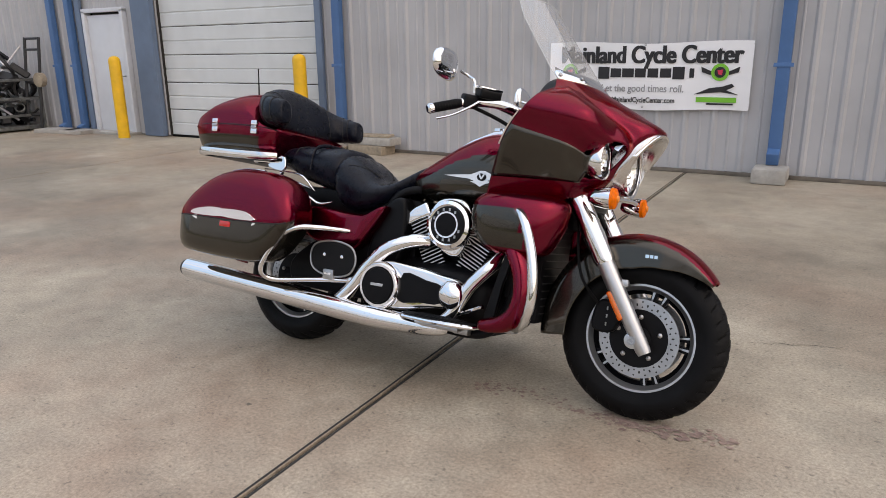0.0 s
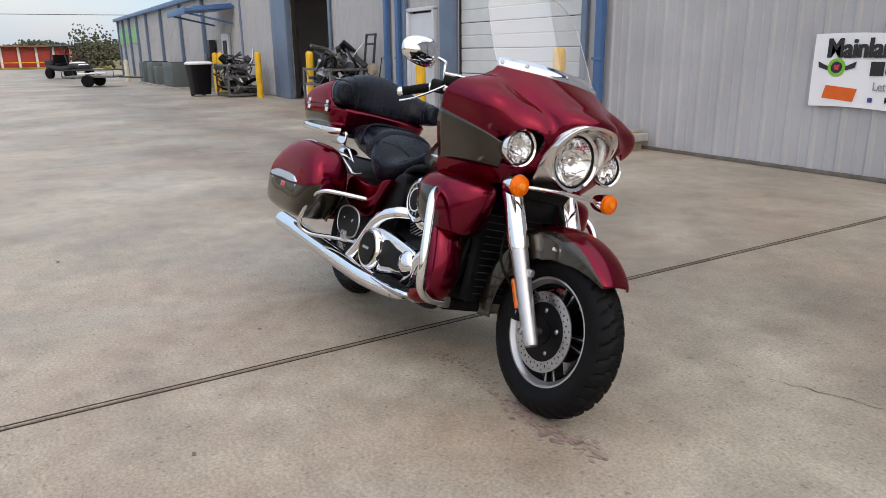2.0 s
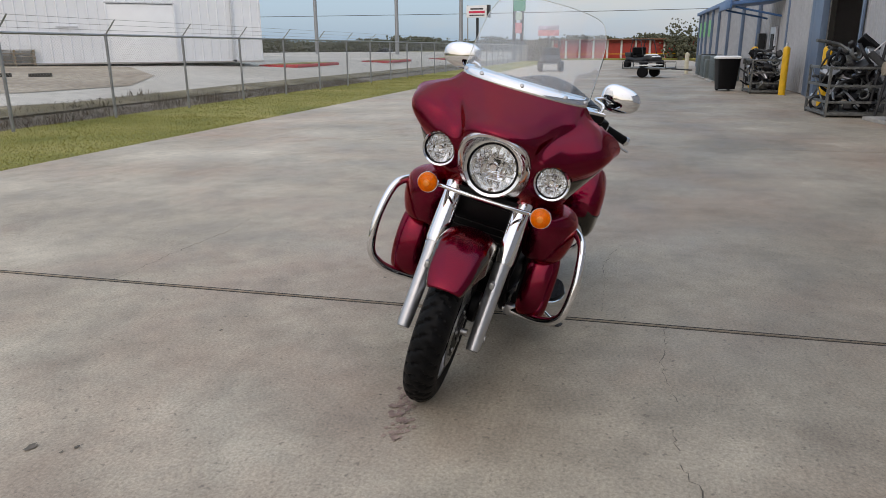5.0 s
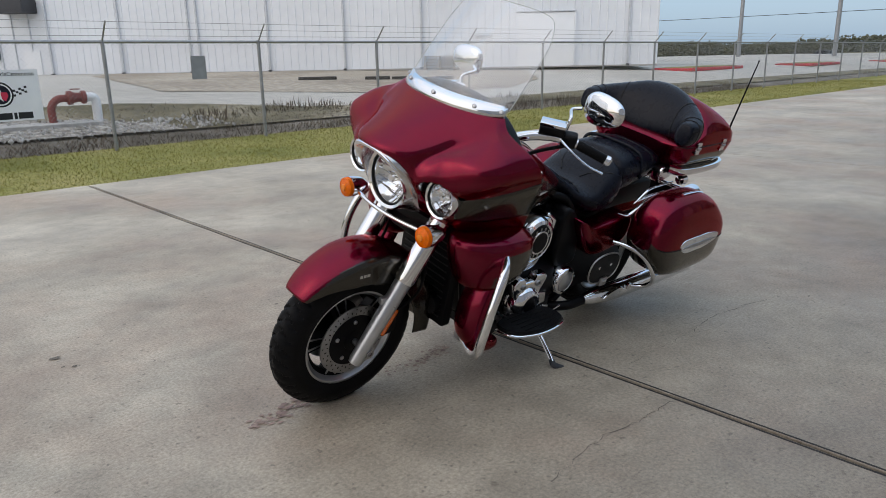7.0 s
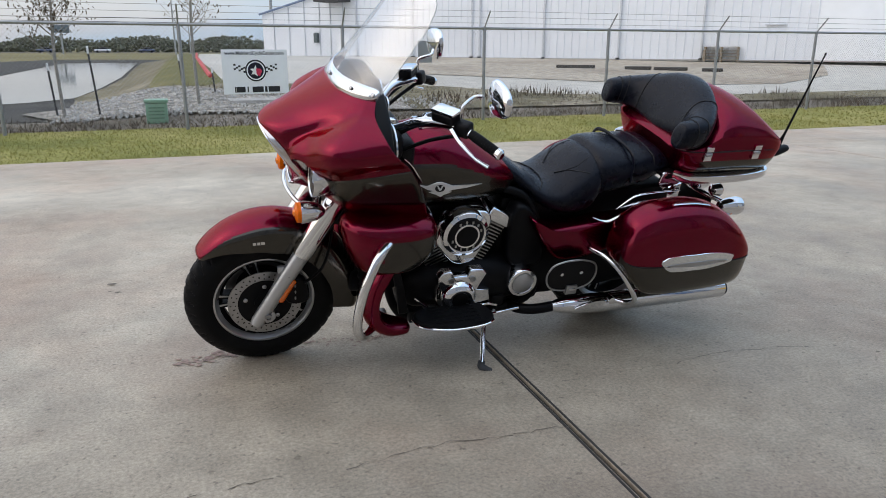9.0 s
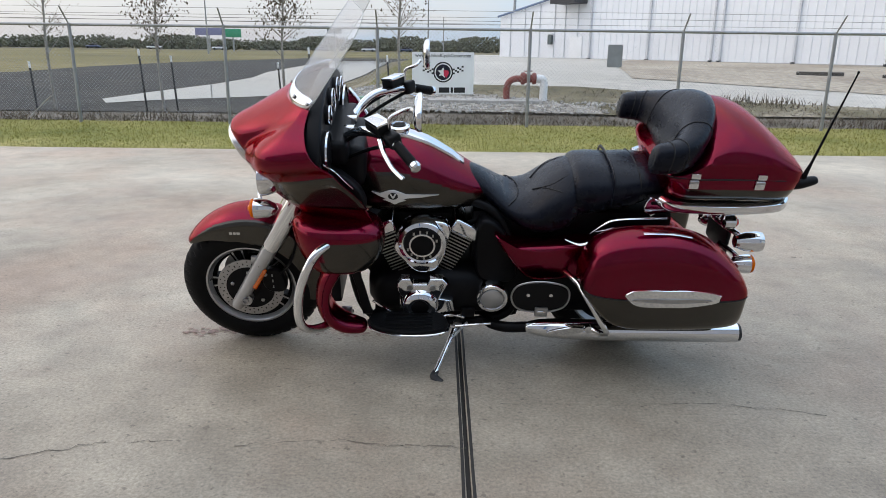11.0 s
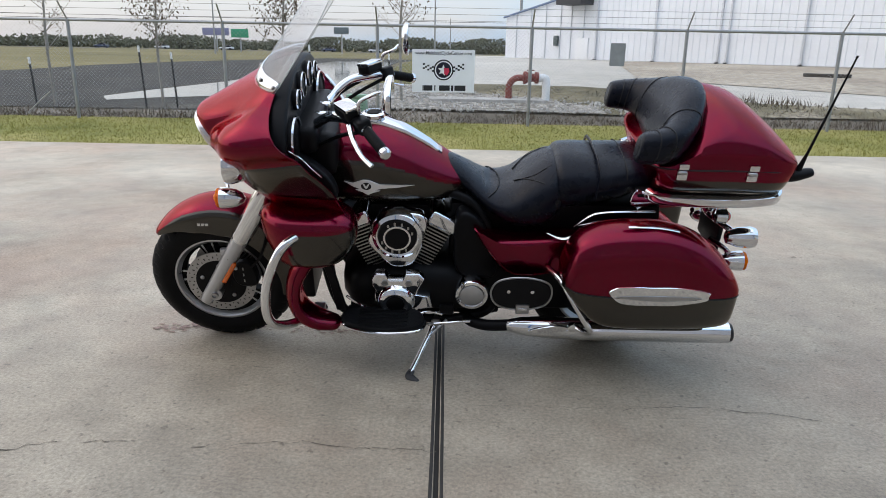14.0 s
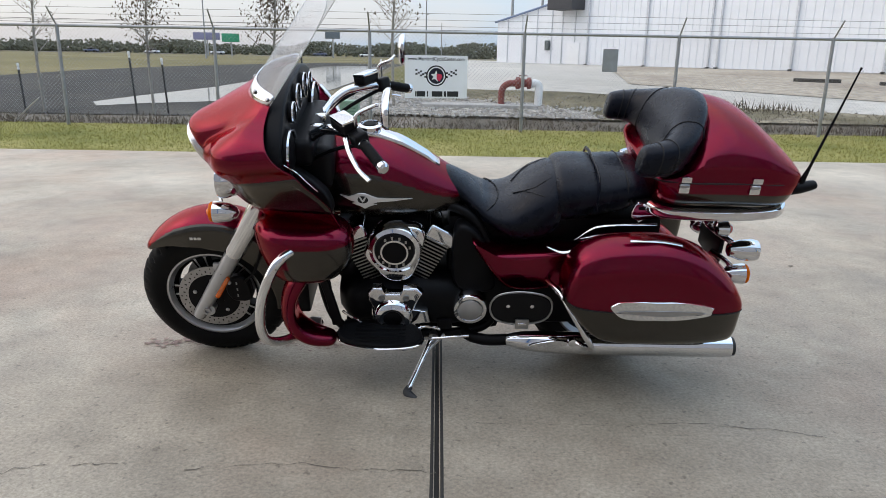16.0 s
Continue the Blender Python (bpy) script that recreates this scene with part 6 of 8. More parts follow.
part("fork_brace", box((0.07, 0.30, 0.05), (fork_point(0.80), 0, 0.80), 0.012), ENGINE_BLACK, bike)
part("fork_bridge", box((0.05, 0.25, 0.12), (fork_point(0.74) - 0.06, 0, 0.75), 0.02), ENGINE_BLACK, bike)

# front lamps
bar = part("signal_bar", tube([(1.53, -0.235, 0.818), (1.575, -0.12, 0.826), (1.59, 0, 0.828), (1.575, 0.12, 0.826), (1.53, 0.235, 0.818)], 0.0085, 10, 6), CHROME, bike, "chrome bar carrying the front indicators")
def indicator(x, y, z, forward, lens):
    q = 1 if forward else -1
    body = part("turn_signal", lathe([(-0.085 * q, 0.003), (-0.075 * q, 0.020), (-0.05 * q, 0.034), (-0.01 * q, 0.041), (0.008 * q, 0.042), (0.008 * q, 0.036)], "X", (x, y, z), 28), CHROME, bike, "chrome bullet indicator")
    part("lens", lathe([(0.006 * q, 0.0395), (0.018 * q, 0.036), (0.027 * q, 0.025), (0.031 * q, 0.0)], "X", (x, y, z), 28), lens, body, "amber lens" if lens is AMBER else "red lens")
    part("lens_ring", lathe([(0.014 * q, 0.0385), (0.0215 * q, 0.0372), (0.0245 * q, 0.0315), (0.019 * q, 0.0315)], "X", (x, y, z), 24, closed=True), lens, body)
    part("lens_core", lathe([(0.024 * q, 0.0155), (0.0345 * q, 0.0125), (0.037 * q, 0.0)], "X", (x, y, z), 20), AMBER_CORE if lens is AMBER else lens, body)
    return body


for s in (-1, 1):
    indicator(1.560, 0.233 * s, 0.822, True, AMBER)


def lamp(name, c, r, deep, tilt=0.0, label=""):
    """A round lamp: chrome ring, reflector bowl, bulb and clear lens."""
    body = part(name, lathe([(-deep, r * 0.5), (-deep * 0.7, r * 0.9), (-0.01, r * 1.05), (0.008, r * 1.09), (0.016, r * 1.04), (0.012, r * 0.94), (0.004, r * 0.90), (-0.006, r * 0.88)], "X", (0, 0, 0), 48, closed=True), CHROME, bike, label)
    body.matrix_basis = pose(*c, 0, tilt, 0)
    part("gasket", lathe([(0.004, r * 0.905), (0.010, r * 0.90), (0.008, r * 0.86), (0.002, r * 0.86)], "X", seg=48, closed=True), BLACK_PLASTIC, body)
    bowl = bmesh.new()
    rings = []
    for k in range(15):
        t = k / 14
        rr = r * 0.87 * (1 - t) + 0.006
        ring = []
        for j in range(72):
            y, z = rr * math.cos(2 * math.pi * j / 72), rr * math.sin(2 * math.pi * j / 72)
            cell = (math.floor(y / (r * 0.19)) * 7 + math.floor(z / (r * 0.42)) * 3) % 5
            ring.append(bowl.verts.new((-deep * 0.72 * (1 - (1 - t) ** 2) + 0.0008 * cell, y, z)))
        rings.append(ring)
    skin(bowl, rings, caps=False)
    part("reflector", bowl, REFLECTOR, body, "faceted silver lamp reflector", angle=20)
    part("bulb_shield", lathe([(-deep * 0.5, 0.003), (-deep * 0.45, r * 0.17), (-deep * 0.08, r * 0.17), (-deep * 0.02, r * 0.12), (-deep * 0.02, 0.0)], "X", seg=20), REFLECTOR, body)
    fl = bmesh.new()
    for z in (-0.42, -0.18, 0.10, 0.36):
        w = math.sqrt(max(0.05, 0.78 - z * z)) * r * 0.92
        tube([(-0.014, -w, z * r), (-0.010, 0, z * r), (-0.014, w, z * r)], r * 0.03, 5, 4, fl, flat=0.5)
    part("lens_flutes", fl, REFLECTOR, body)
    lens = bmesh.new()
    skin(lens, [[lens.verts.new((x, q * math.cos(2 * math.pi * j / 48), q * math.sin(2 * math.pi * j / 48))) for j in range(48)] for x, q in ((0.004, r * 0.87), (0.008, r * 0.80), (0.011, r * 0.72), (0.016, r * 0.45), (0.0175, r * 0.2), (0.018, 0.001))], caps=False)
    ob = part("lens", lens, CLEAR, body, "clear domed lens")
    ob.visible_shadow = False
    return body


lamp("headlamp", (1.562, 0, 0.953), 0.107, 0.085, 0.0, "large round chrome-ringed headlamp")
for s in (-1, 1):
    lamp("fog_lamp", (1.514, 0.230 * s, 0.957), 0.066, 0.06, 0.0, "round chrome auxiliary lamp in the fairing")
shield = [(0.0, 1.093), (0.085, 1.083), (0.131, 1.042), (0.145, 0.975), (0.135, 0.898), (0.094, 0.842), (0.0, 0.824)]
outline = spline([Vector((y, z, 0)) for y, z in shield + [(-y, z) for y, z in shield[-2:0:-1]]], 6, True)
sur = bmesh.new()
hole = []
for q in outline:
    d = Vector((q.x, q.y - 0.952, 0)).normalized()
    hole.append((d.x, d.y))
def shield_ring(x, mix, lean_x):
    """A ring between the lamp's round hole (0) and the shield's outline (1)."""
    out = []
    for q, (dy, dz) in zip(outline, hole):
        y = 0.111 * dy + (q.x - 0.111 * dy) * mix
        z = 0.952 + 0.111 * dz + (q.y - 0.952 - 0.111 * dz) * mix
        out.append(sur.verts.new((x + (z - 0.955) * lean_x, y, z)))
    return out
skin(sur, [shield_ring(x, mix, tip) for x, mix, tip in ((1.55, 0.0, 0.0), (1.580, 0.03, 0.12), (1.592, 0.10, 0.30), (1.596, 0.22, 0.46), (1.594, 0.40, 0.60), (1.589, 0.60, 0.68), (1.583, 0.80, 0.73), (1.576, 0.93, 0.74), (1.566, 1.0, 0.74), (1.51, 1.03, 0.68))], caps=False)
surround = part("headlamp_surround", sur, SATIN_CHROME, bike, "satin chrome shield round the headlamp")
visor = bmesh.new()
rows = []
for k in range(25):
    a = math.radians(8 + 164 * k / 24)
    y, z = 0.136 * math.copysign(abs(math.cos(a)) ** 0.8, math.cos(a)), 0.965 + 0.124 * math.sin(a) ** 0.8
    x = 1.582 + 0.72 * (z - 0.955)
    rows.append([visor.verts.new((x + dx, y * w, 0.965 + (z - 0.965) * w)) for dx, w in ((-0.075, 1.06), (-0.03, 1.065), (-0.006, 1.055), (0.006, 1.01), (0.004, 0.94), (-0.008, 0.88), (-0.05, 0.90))])
skin(visor, rows)
part("lamp_visor", visor, CHROME, surround)

# fairing: rows of (height, then half-width and reach at five places)
FAIR = [
    (0.815, 0.0, 1.425, 0.12, 1.425, 0.20, 1.405, 0.265, 1.31, 0.295, 1.10),
    (0.885, 0.0, 1.52, 0.13, 1.515, 0.225, 1.468, 0.297, 1.365, 0.322, 1.122),
    (0.955, 0.0, 1.585, 0.13, 1.562, 0.237, 1.510, 0.332, 1.40, 0.364, 1.155),
    (1.030, 0.0, 1.645, 0.12, 1.612, 0.238, 1.544, 0.368, 1.445, 0.412, 1.205),
    (1.100, 0.0, 1.676, 0.10, 1.645, 0.215, 1.535, 0.374, 1.470, 0.437, 1.262),
    (1.148, 0.0, 1.602, 0.10, 1.570, 0.206, 1.494, 0.345, 1.440, 0.414, 1.300),
    (1.182, 0.0, 1.541, 0.105, 1.515, 0.205, 1.454, 0.310, 1.410, 0.350, 1.318),
    (1.205, 0.0, 1.499, 0.108, 1.476, 0.204, 1.425, 0.272, 1.380, 0.300, 1.321),
    (1.245, 0.0, 1.425, 0.10, 1.415, 0.180, 1.385, 0.235, 1.345, 0.262, 1.310),
]


def through_four(p, q, r, v, a, b, c, d, t):
    """A smooth curve from (b, q) to (c, r) with the neighbours (a, p) and (d, v)."""
    m0 = (r - p) / (c - a) if c > a else 0.0
    m1 = (v - q) / (d - b) if d > b else 0.0
    w = c - b
    k = (t - b) / w
    return (2 * k ** 3 - 3 * k * k + 1) * q + (k ** 3 - 2 * k * k + k) * w * m0 + (3 * k * k - 2 * k ** 3) * r + (k ** 3 - k * k) * w * m1


def fair_row(row, first, u, odd):
    """One value along a row; odd ones change sign across the middle."""
    k = min(3, max(0, int(u * 4)))
    at = [row[first + 2 * j] for j in range(5)]
    before = at[k - 1] if k else (-at[1] if odd else at[1])
    after = at[k + 2] if k < 3 else 2 * at[4] - at[3]
    return through_four(before, at[k], at[k + 1], after, k / 4 - 0.25, k / 4, k / 4 + 0.25, k / 4 + 0.5, u)


def fair_base(z, u):
    """A point of the plain fairing skin: z its height, u from 0 at the middle to 1 at the rear edge."""
    n = len(FAIR)
    k = 0
    while k < n - 2 and z > FAIR[k + 1][0]:
        k += 1
    rows = [FAIR[max(k - 1, 0)], FAIR[k], FAIR[k + 1], FAIR[min(k + 2, n - 1)]]
    hs = [r[0] for r in rows]
    y, x = (through_four(*[fair_row(r, first, u, first == 1) for r in rows], *hs, z) for first in (1, 2))
    return Vector((x, y, z))


VALLEY = ((0.0, 0.93), (0.22, 0.99), (0.29, 1.026), (0.39, 1.077), (0.49, 1.130), (0.62, 1.172), (0.77, 1.196), (1.0, 1.215))
CREST = ((0.0, 1.0), (0.32, 1.015), (0.51, 1.026), (0.65, 1.043), (0.75, 1.078), (0.88, 1.112), (1.0, 1.130))


def fair_point(z, u):
    """The skin with a soft valley from the lamp shield up and back, and the wing's crest below it."""
    p = fair_base(z, u)
    if u < 0.2:
        return p
    n = (fair_base(z, u + 0.02) - fair_base(z, u - 0.02)).cross(fair_base(z + 0.01, u) - fair_base(z - 0.01, u)).normalized()
    if n.y < 0:
        n = -n
    v = float(np.interp(u, *zip(*VALLEY)))
    c = min(float(np.interp(u, *zip(*CREST))), v - 0.004)
    start = min(1.0, max(0.0, (u - 0.22) / 0.16))
    start = start * start * (3 - 2 * start)
    along = start * max(0.0, 1 - max(0.0, (u - 0.40) / 0.42) ** 2)
    d = (z - v) / (0.026 if z > v else 0.032)
    valley = -0.0165 * along * math.exp(-d * d)
    d = (z - c) / (max(0.040, (v - c) * 0.70) if z > c else 0.040)
    crest = 0.0135 * start * (1 - 0.45 * max(0.0, (u - 0.75) / 0.25)) * math.exp(-d * d)
    under = -0.010 * start * math.exp(-((z - c + 0.075) / 0.035) ** 2) * (1 if u > 0.58 else 0.4)
    return p + n * (valley + crest + under)


def fair_skin(z_of0, z_of1, u0, u1, nz, nu, lift=0.0, side=0):
    """A piece of the fairing between two heights (functions of u); side 0 makes both halves as one sheet."""
    bm = bmesh.new()
    us = np.linspace(u0, u1, nu)
    cols = ([(-1, u) for u in us[::-1]] + [(1, u) for u in us[1:]]) if side == 0 else [(side, u) for u in us]
    rows = []
    for i in range(nz):
        row = []
        for sgn, u in cols:
            z = z_of0(u) + (z_of1(u) - z_of0(u)) * i / (nz - 1)
            p = fair_point(z, u)
            if lift:
                n = (fair_point(z, min(1, u + 0.02)) - fair_point(z, max(0, u - 0.02))).cross(fair_point(z + 0.005, u) - fair_point(z - 0.005, u)).normalized()
                if n.y < 0 or (abs(n.y) < 0.05 and n.x < 0):
                    n = -n
                p = p + n * lift
            row.append(bm.verts.new((p.x, p.y * sgn, p.z)))
        rows.append(row)
    skin(bm, rows, caps=False, wrap=False)
    return bm


fair = fair_skin(lambda u: 0.815 - 0.05 * max(0.0, min(1.0, (u - 0.5) / 0.25)), lambda u: 1.245, 0.0, 1.0, 96, 110)
# openings for the lamps
shield_angle = [math.degrees(math.atan2(z - 0.952, y)) for y, z in shield[::-1]]
shield_reach = [math.hypot(y, z - 0.952) for y, z in shield[::-1]]
doomed = []
for f in fair.faces:
    c = f.calc_center_median()
    d = Vector((abs(c.y), c.z - 0.952))
    reach = float(np.interp(math.degrees(math.atan2(d.y, d.x)), shield_angle, shield_reach))
    if d.length < 0.97 * reach or (abs(c.y) - 0.230) ** 2 + (c.z - 0.957) ** 2 < 0.069 ** 2:
        doomed.append(f)
bmesh.ops.delete(fair, geom=doomed, context="FACES")
fairing = part("fairing", fair, RED, bike, "candy red front fairing", angle=60)
fm = fairing.modifiers.new("thick", "SOLIDIFY")
fm.thickness, fm.offset = 0.006, 0
for s in (-1, 1):
    p = part("side_panel", fair_skin(lambda u: 0.864 + 0.006 * (1 - (u - 0.56) / 0.44), lambda u: 0.950 + 0.095 * ((u - 0.56) / 0.44), 0.56, 1.0, 12, 16, 0.004, s), BROWN, fairing, "olive-grey side panel")
    p.modifiers.new("thick", "SOLIDIFY").thickness = 0.004
    edge = [fair_point(z, 1.0) for z in (0.98, 1.02, 1.06, 1.10)]
    part("edge_trim", tube([(p2.x - 0.012, (p2.y - 0.020) * s, p2.z) for p2 in edge], 0.009, 8, 5, flat=0.5), CHROME, fairing, "chrome trim on the inner fairing edge")

# windscreen
def screen_point(v, h, lift=0.0):
    """v from -1 to 1 across, h from 0 at the foot to 1 at the top."""
    a = abs(v)
    foot = fair_point(1.245, min(1.0, a))
    up = h * 0.352 * (1 - 0.09 * a ** 3 - 0.24 * a ** 16)
    wide = foot.y + (0.262 * a - foot.y) * min(1.0, up * 6) - 0.06 * a * max(0.0, up - 0.12)
    return Vector((foot.x - up * (0.74 - 0.05 * a) + lift, math.copysign(wide, v), foot.z + up))


bm = bmesh.new()
rows = [[bm.verts.new(screen_point(v, h)) for v in np.linspace(-1, 1, 33)] for h in np.linspace(0.0, 1.0, 25)]
skin(bm, rows, caps=False, wrap=False)
ws = part("windscreen", bm, SCREEN, bike, "clear acrylic windscreen")
ws.visible_shadow = False
rim = [screen_point(-1.0, h) for h in np.linspace(0.1, 1, 9)] + [screen_point(v, 1.0) for v in np.linspace(-0.98, 0.98, 41)] + [screen_point(1.0, h) for h in np.linspace(1, 0.1, 9)]
edge = part("screen_edge", tube(rim, 0.0014, 6, 1, smooth_path=False), ACRYLIC_EDGE, ws, "polished acrylic edge")
bm = bmesh.new()
rows = [[bm.verts.new(screen_point(v, h, 0.006)) for v in np.linspace(-0.99, 0.99, 41)] for h in (0.0, 0.06, 0.12)]
skin(bm, rows, caps=False, wrap=False)
trim = part("screen_trim", bm, CHROME, bike, "chrome strip along the windscreen foot")
trim.modifiers.new("thick", "SOLIDIFY").thickness = 0.004
for v in (-0.90, -0.50, 0.0, 0.50, 0.90):
    p = screen_point(v, 0.06, 0.008)
    bm = lathe([(0, 0.008), (0.004, 0.008), (0.006, 0.004), (0.006, 0.0)], "X", seg=14)
    part("screw", aim(bm, p, (0.75, 0.35 * v, 0.45)), STEEL, trim)

# instrument panel and inner fairing
outline = [(0.0, 1.285), (0.14, 1.275), (0.25, 1.235), (0.335, 1.165), (0.385, 1.09), (0.375, 1.03), (0.33, 0.965), (0.275, 0.90), (0.20, 0.87), (0.0, 0.865)]
panel = part("instrument_panel", plate(outline + [(-y, z) for y, z in outline[-2:0:-1]], -0.06, "YZ", 1.325, 5, 0.012), BLACK_PLASTIC, bike, "black instrument panel with gauges and loudspeakers")
for s in (-1, 1):
    part("inner_cowl", plate([(1.33, 1.10), (1.27, 1.03), (1.20, 0.98), (1.14, 0.92), (1.12, 0.85), (1.16, 0.83), (1.24, 0.86), (1.34, 0.93)], -0.06 * s, "XZ", 0.272 * s, 5, 0.012), BLACK_PLASTIC, bike)
for y, z, r in ((-0.175, 1.195, 0.038), (-0.068, 1.215, 0.048), (0.068, 1.215, 0.048), (0.175, 1.195, 0.038)):
    g = part("gauge", lathe([(-0.002, r * 0.98), (-0.020, r * 0.98), (-0.014, r * 0.90), (-0.012, 0.0)], "X", (1.268, y, z), 32), BLACK_PLASTIC, panel, "round gauge with a thin chrome rim")
    part("gauge_rim", lathe([(-0.017, r), (-0.022, r * 0.98), (-0.022, r * 0.92), (-0.017, r * 0.91)], "X", (1.268, y, z), 36, closed=True), CHROME, g)
    ticks = bmesh.new()
    for k in range(11):
        a = math.radians(-30 + 24 * k)
        box((0.001, 0.003, 0.007), (1.2545, y + r * 0.72 * math.cos(a), z + r * 0.72 * math.sin(a)), 0, bm=ticks)
    part("dial_marks", ticks, WHITE_PAINT, g, smooth=False)["kind"] = "stuff"
for s in (-1, 1):
    sp = part("loudspeaker", lathe([(0.0, 0.086), (-0.020, 0.086), (-0.014, 0.078), (-0.010, 0.0)], "X", (1.268, 0.265 * s, 1.075), 36), BLACK_PLASTIC, panel, "round loudspeaker with a thin chrome rim")
    part("speaker_rim", lathe([(-0.016, 0.088), (-0.023, 0.086), (-0.023, 0.079), (-0.016, 0.078)], "X", (1.268, 0.265 * s, 1.075), 40, closed=True), CHROME, sp)
    part("grille", lathe([(-0.014, 0.077), (-0.022, 0.05), (-0.024, 0.0)], "X", (1.268, 0.265 * s, 1.075), 30), RUBBER, sp)
part("dash_cover", box((0.16, 0.36, 0.17), (1.20, 0, 0.975), 0.04, 3), BLACK_PLASTIC, bike, "black cover over the steering head")
part("dash_shelf", box((0.12, 0.46, 0.10), (1.245, 0, 1.055), 0.03, 3), BLACK_PLASTIC, bike)

# handlebar
RIGHT_GRIP = ((0.952, -0.325, 1.135), (0.868, -0.415, 1.092))
LEFT_GRIP = ((0.986, 0.362, 1.155), (0.915, 0.468, 1.118))
handlebar = part("handlebar", tube([LEFT_GRIP[0], (1.045, 0.29, 1.165), (1.13, 0.22, 1.15), (1.20, 0.13, 1.09), (1.20, 0.0, 1.07), (1.195, -0.13, 1.085), (1.12, -0.21, 1.14), (1.02, -0.265, 1.15), RIGHT_GRIP[0]], 0.0185, 16, 8), CHROME, bike, "chrome pulled-back handlebar")
for y in (-0.055, 0.055):
    part("riser", tube([(1.20, y, 1.09), (1.24, y, 0.97)], 0.024, 12, 1), CHROME, handlebar)
    part("clamp", box((0.05, 0.035, 0.03), (1.20, y, 1.09), 0.008), CHROME, handlebar)
for s, (a, b) in ((1, LEFT_GRIP), (-1, RIGHT_GRIP)):
    a, b = Vector(a), Vector(b)
    d = (b - a).normalized()
    grip = part("hand_grip", tube([a, a + d * 0.01, b - d * 0.012, b - d * 0.01], [0.016, 0.0185, 0.0185, 0.017], 16, 1, smooth_path=False), RUBBER, bike, "black rubber hand grip")
    ribs = bmesh.new()
    for k in range(9):
        c = a + d * (0.02 + 0.0115 * k)
        tube([c, c + d * 0.005], 0.0195, 14, 1, ribs)
    part("grip_ribs", ribs, RUBBER, grip)
    part("bar_end", tube([b - d * 0.014, b + d * 0.002, b + d * 0.010], [0.0195, 0.021, 0.014], 16, 1, smooth_path=False), CHROME, grip, "chrome bar end")
    sw = a - d * 0.035
    part("switch_box", box((0.050, 0.062, 0.055), sw, 0.014, 3, turn=pose(0, 0, 0, 0, 12, 36 * s)), BLACK_PLASTIC, bike, "black switch box")
    m = a - d * 0.090 + Vector((0.026, 0, 0.016))
    tank = part("reservoir", box((0.056, 0.095, 0.036), m, 0.010, 3, turn=pose(0, 0, 0, 0, 10, 34 * s)), BLACK_PLASTIC, bike, "fluid reservoir with a chrome lid")
    part("reservoir_lid", box((0.060, 0.099, 0.013), m + Vector((0, 0, 0.022)), 0.006, 2, turn=pose(0, 0, 0, 0, 10, 34 * s)), CHROME, tank)
    lev = [sw + Vector((0.045, 0.0, 0.0)), a + d * 0.03 + Vector((0.062, 0.0, -0.014)), a + d * 0.10 + Vector((0.066, 0, -0.028)), b + d * 0.02 + Vector((0.055, 0.0, -0.032))]
    part("lever", tube(lev, [0.011, 0.009, 0.0075, 0.009], 10, 6, flat=0.6), CHROME, bike, "chrome control lever")
    base = a - d * 0.055 + Vector((0.0, 0, 0.03))
    top = Vector((0.905, 0.385 * s, 1.285)) if s > 0 else Vector((0.890, -0.372, 1.278))
    inner = top + Vector((0.03, -0.075 * s, -0.012))
    stalk = part("mirror", tube([base, base + Vector((-0.005, 0.005 * s, 0.045)), inner + Vector((0.02, -0.03 * s, -0.012)), inner], 0.0068, 10, 8), CHROME, bike, "chrome rear-view mirror on a curved stalk")
    shell = bmesh.new()
    ring_pts = []
    for j in range(36):
        t = 2 * math.pi * j / 36
        cx, cz = math.cos(t), math.sin(t)
        r = (abs(cx) ** 2.6 + abs(cz) ** 2.6) ** (-1 / 2.6)
        ring_pts.append((cx * r * 0.088, cz * r * (0.060 - 0.010 * cx)))
    rows = [[shell.verts.new((top.x + dx, top.y + s * py * k, top.z + pz * k)) for py, pz in ring_pts] for dx, k in ((-0.010, 0.97), (-0.006, 1.0), (0.003, 0.985), (0.012, 0.88), (0.018, 0.62), (0.022, 0.10))]
    skin(shell, rows)
    part("mirror_shell", shell, CHROME, stalk)
    gl = bmesh.new()
    gl.faces.new([gl.verts.new((top.x - 0.0115, top.y + s * py * 0.91, top.z + pz * 0.90)) for py, pz in ring_pts])
    part("mirror_pane", gl, MIRROR, stalk, "mirror glass", smooth=False)
for p, q, r in (((1.03, -0.27, 1.15), (1.14, -0.18, 1.11), (1.26, -0.12, 1.02)), ((1.03, 0.30, 1.17), (1.15, 0.21, 1.13), (1.26, 0.14, 1.02)), ((0.99, 0.33, 1.14), (1.10, 0.24, 1.085), (1.24, 0.16, 0.99)), ((0.98, -0.29, 1.13), (1.10, -0.22, 1.08), (1.24, -0.16, 0.99))):
    part("control_cable", tube([p, q, r], 0.0075, 8, 7), RUBBER, bike)
part("steering_head", lathe([(0.86, 0.06), (0.90, 0.075), (1.02, 0.07), (1.03, 0.02)], "Z", (1.27, 0, 0), 20), ENGINE_BLACK, bike)

# fuel tank
def tank_ring(r, sides):
    top, low = egg(r[0], 0, r[1], r[2], r[3], r[4], 2.25, sides), egg(r[0], 0, r[1], r[2], r[3], r[4], 3.0, sides)
    return top[:sides // 2 + 1] + low[sides // 2 + 1:]


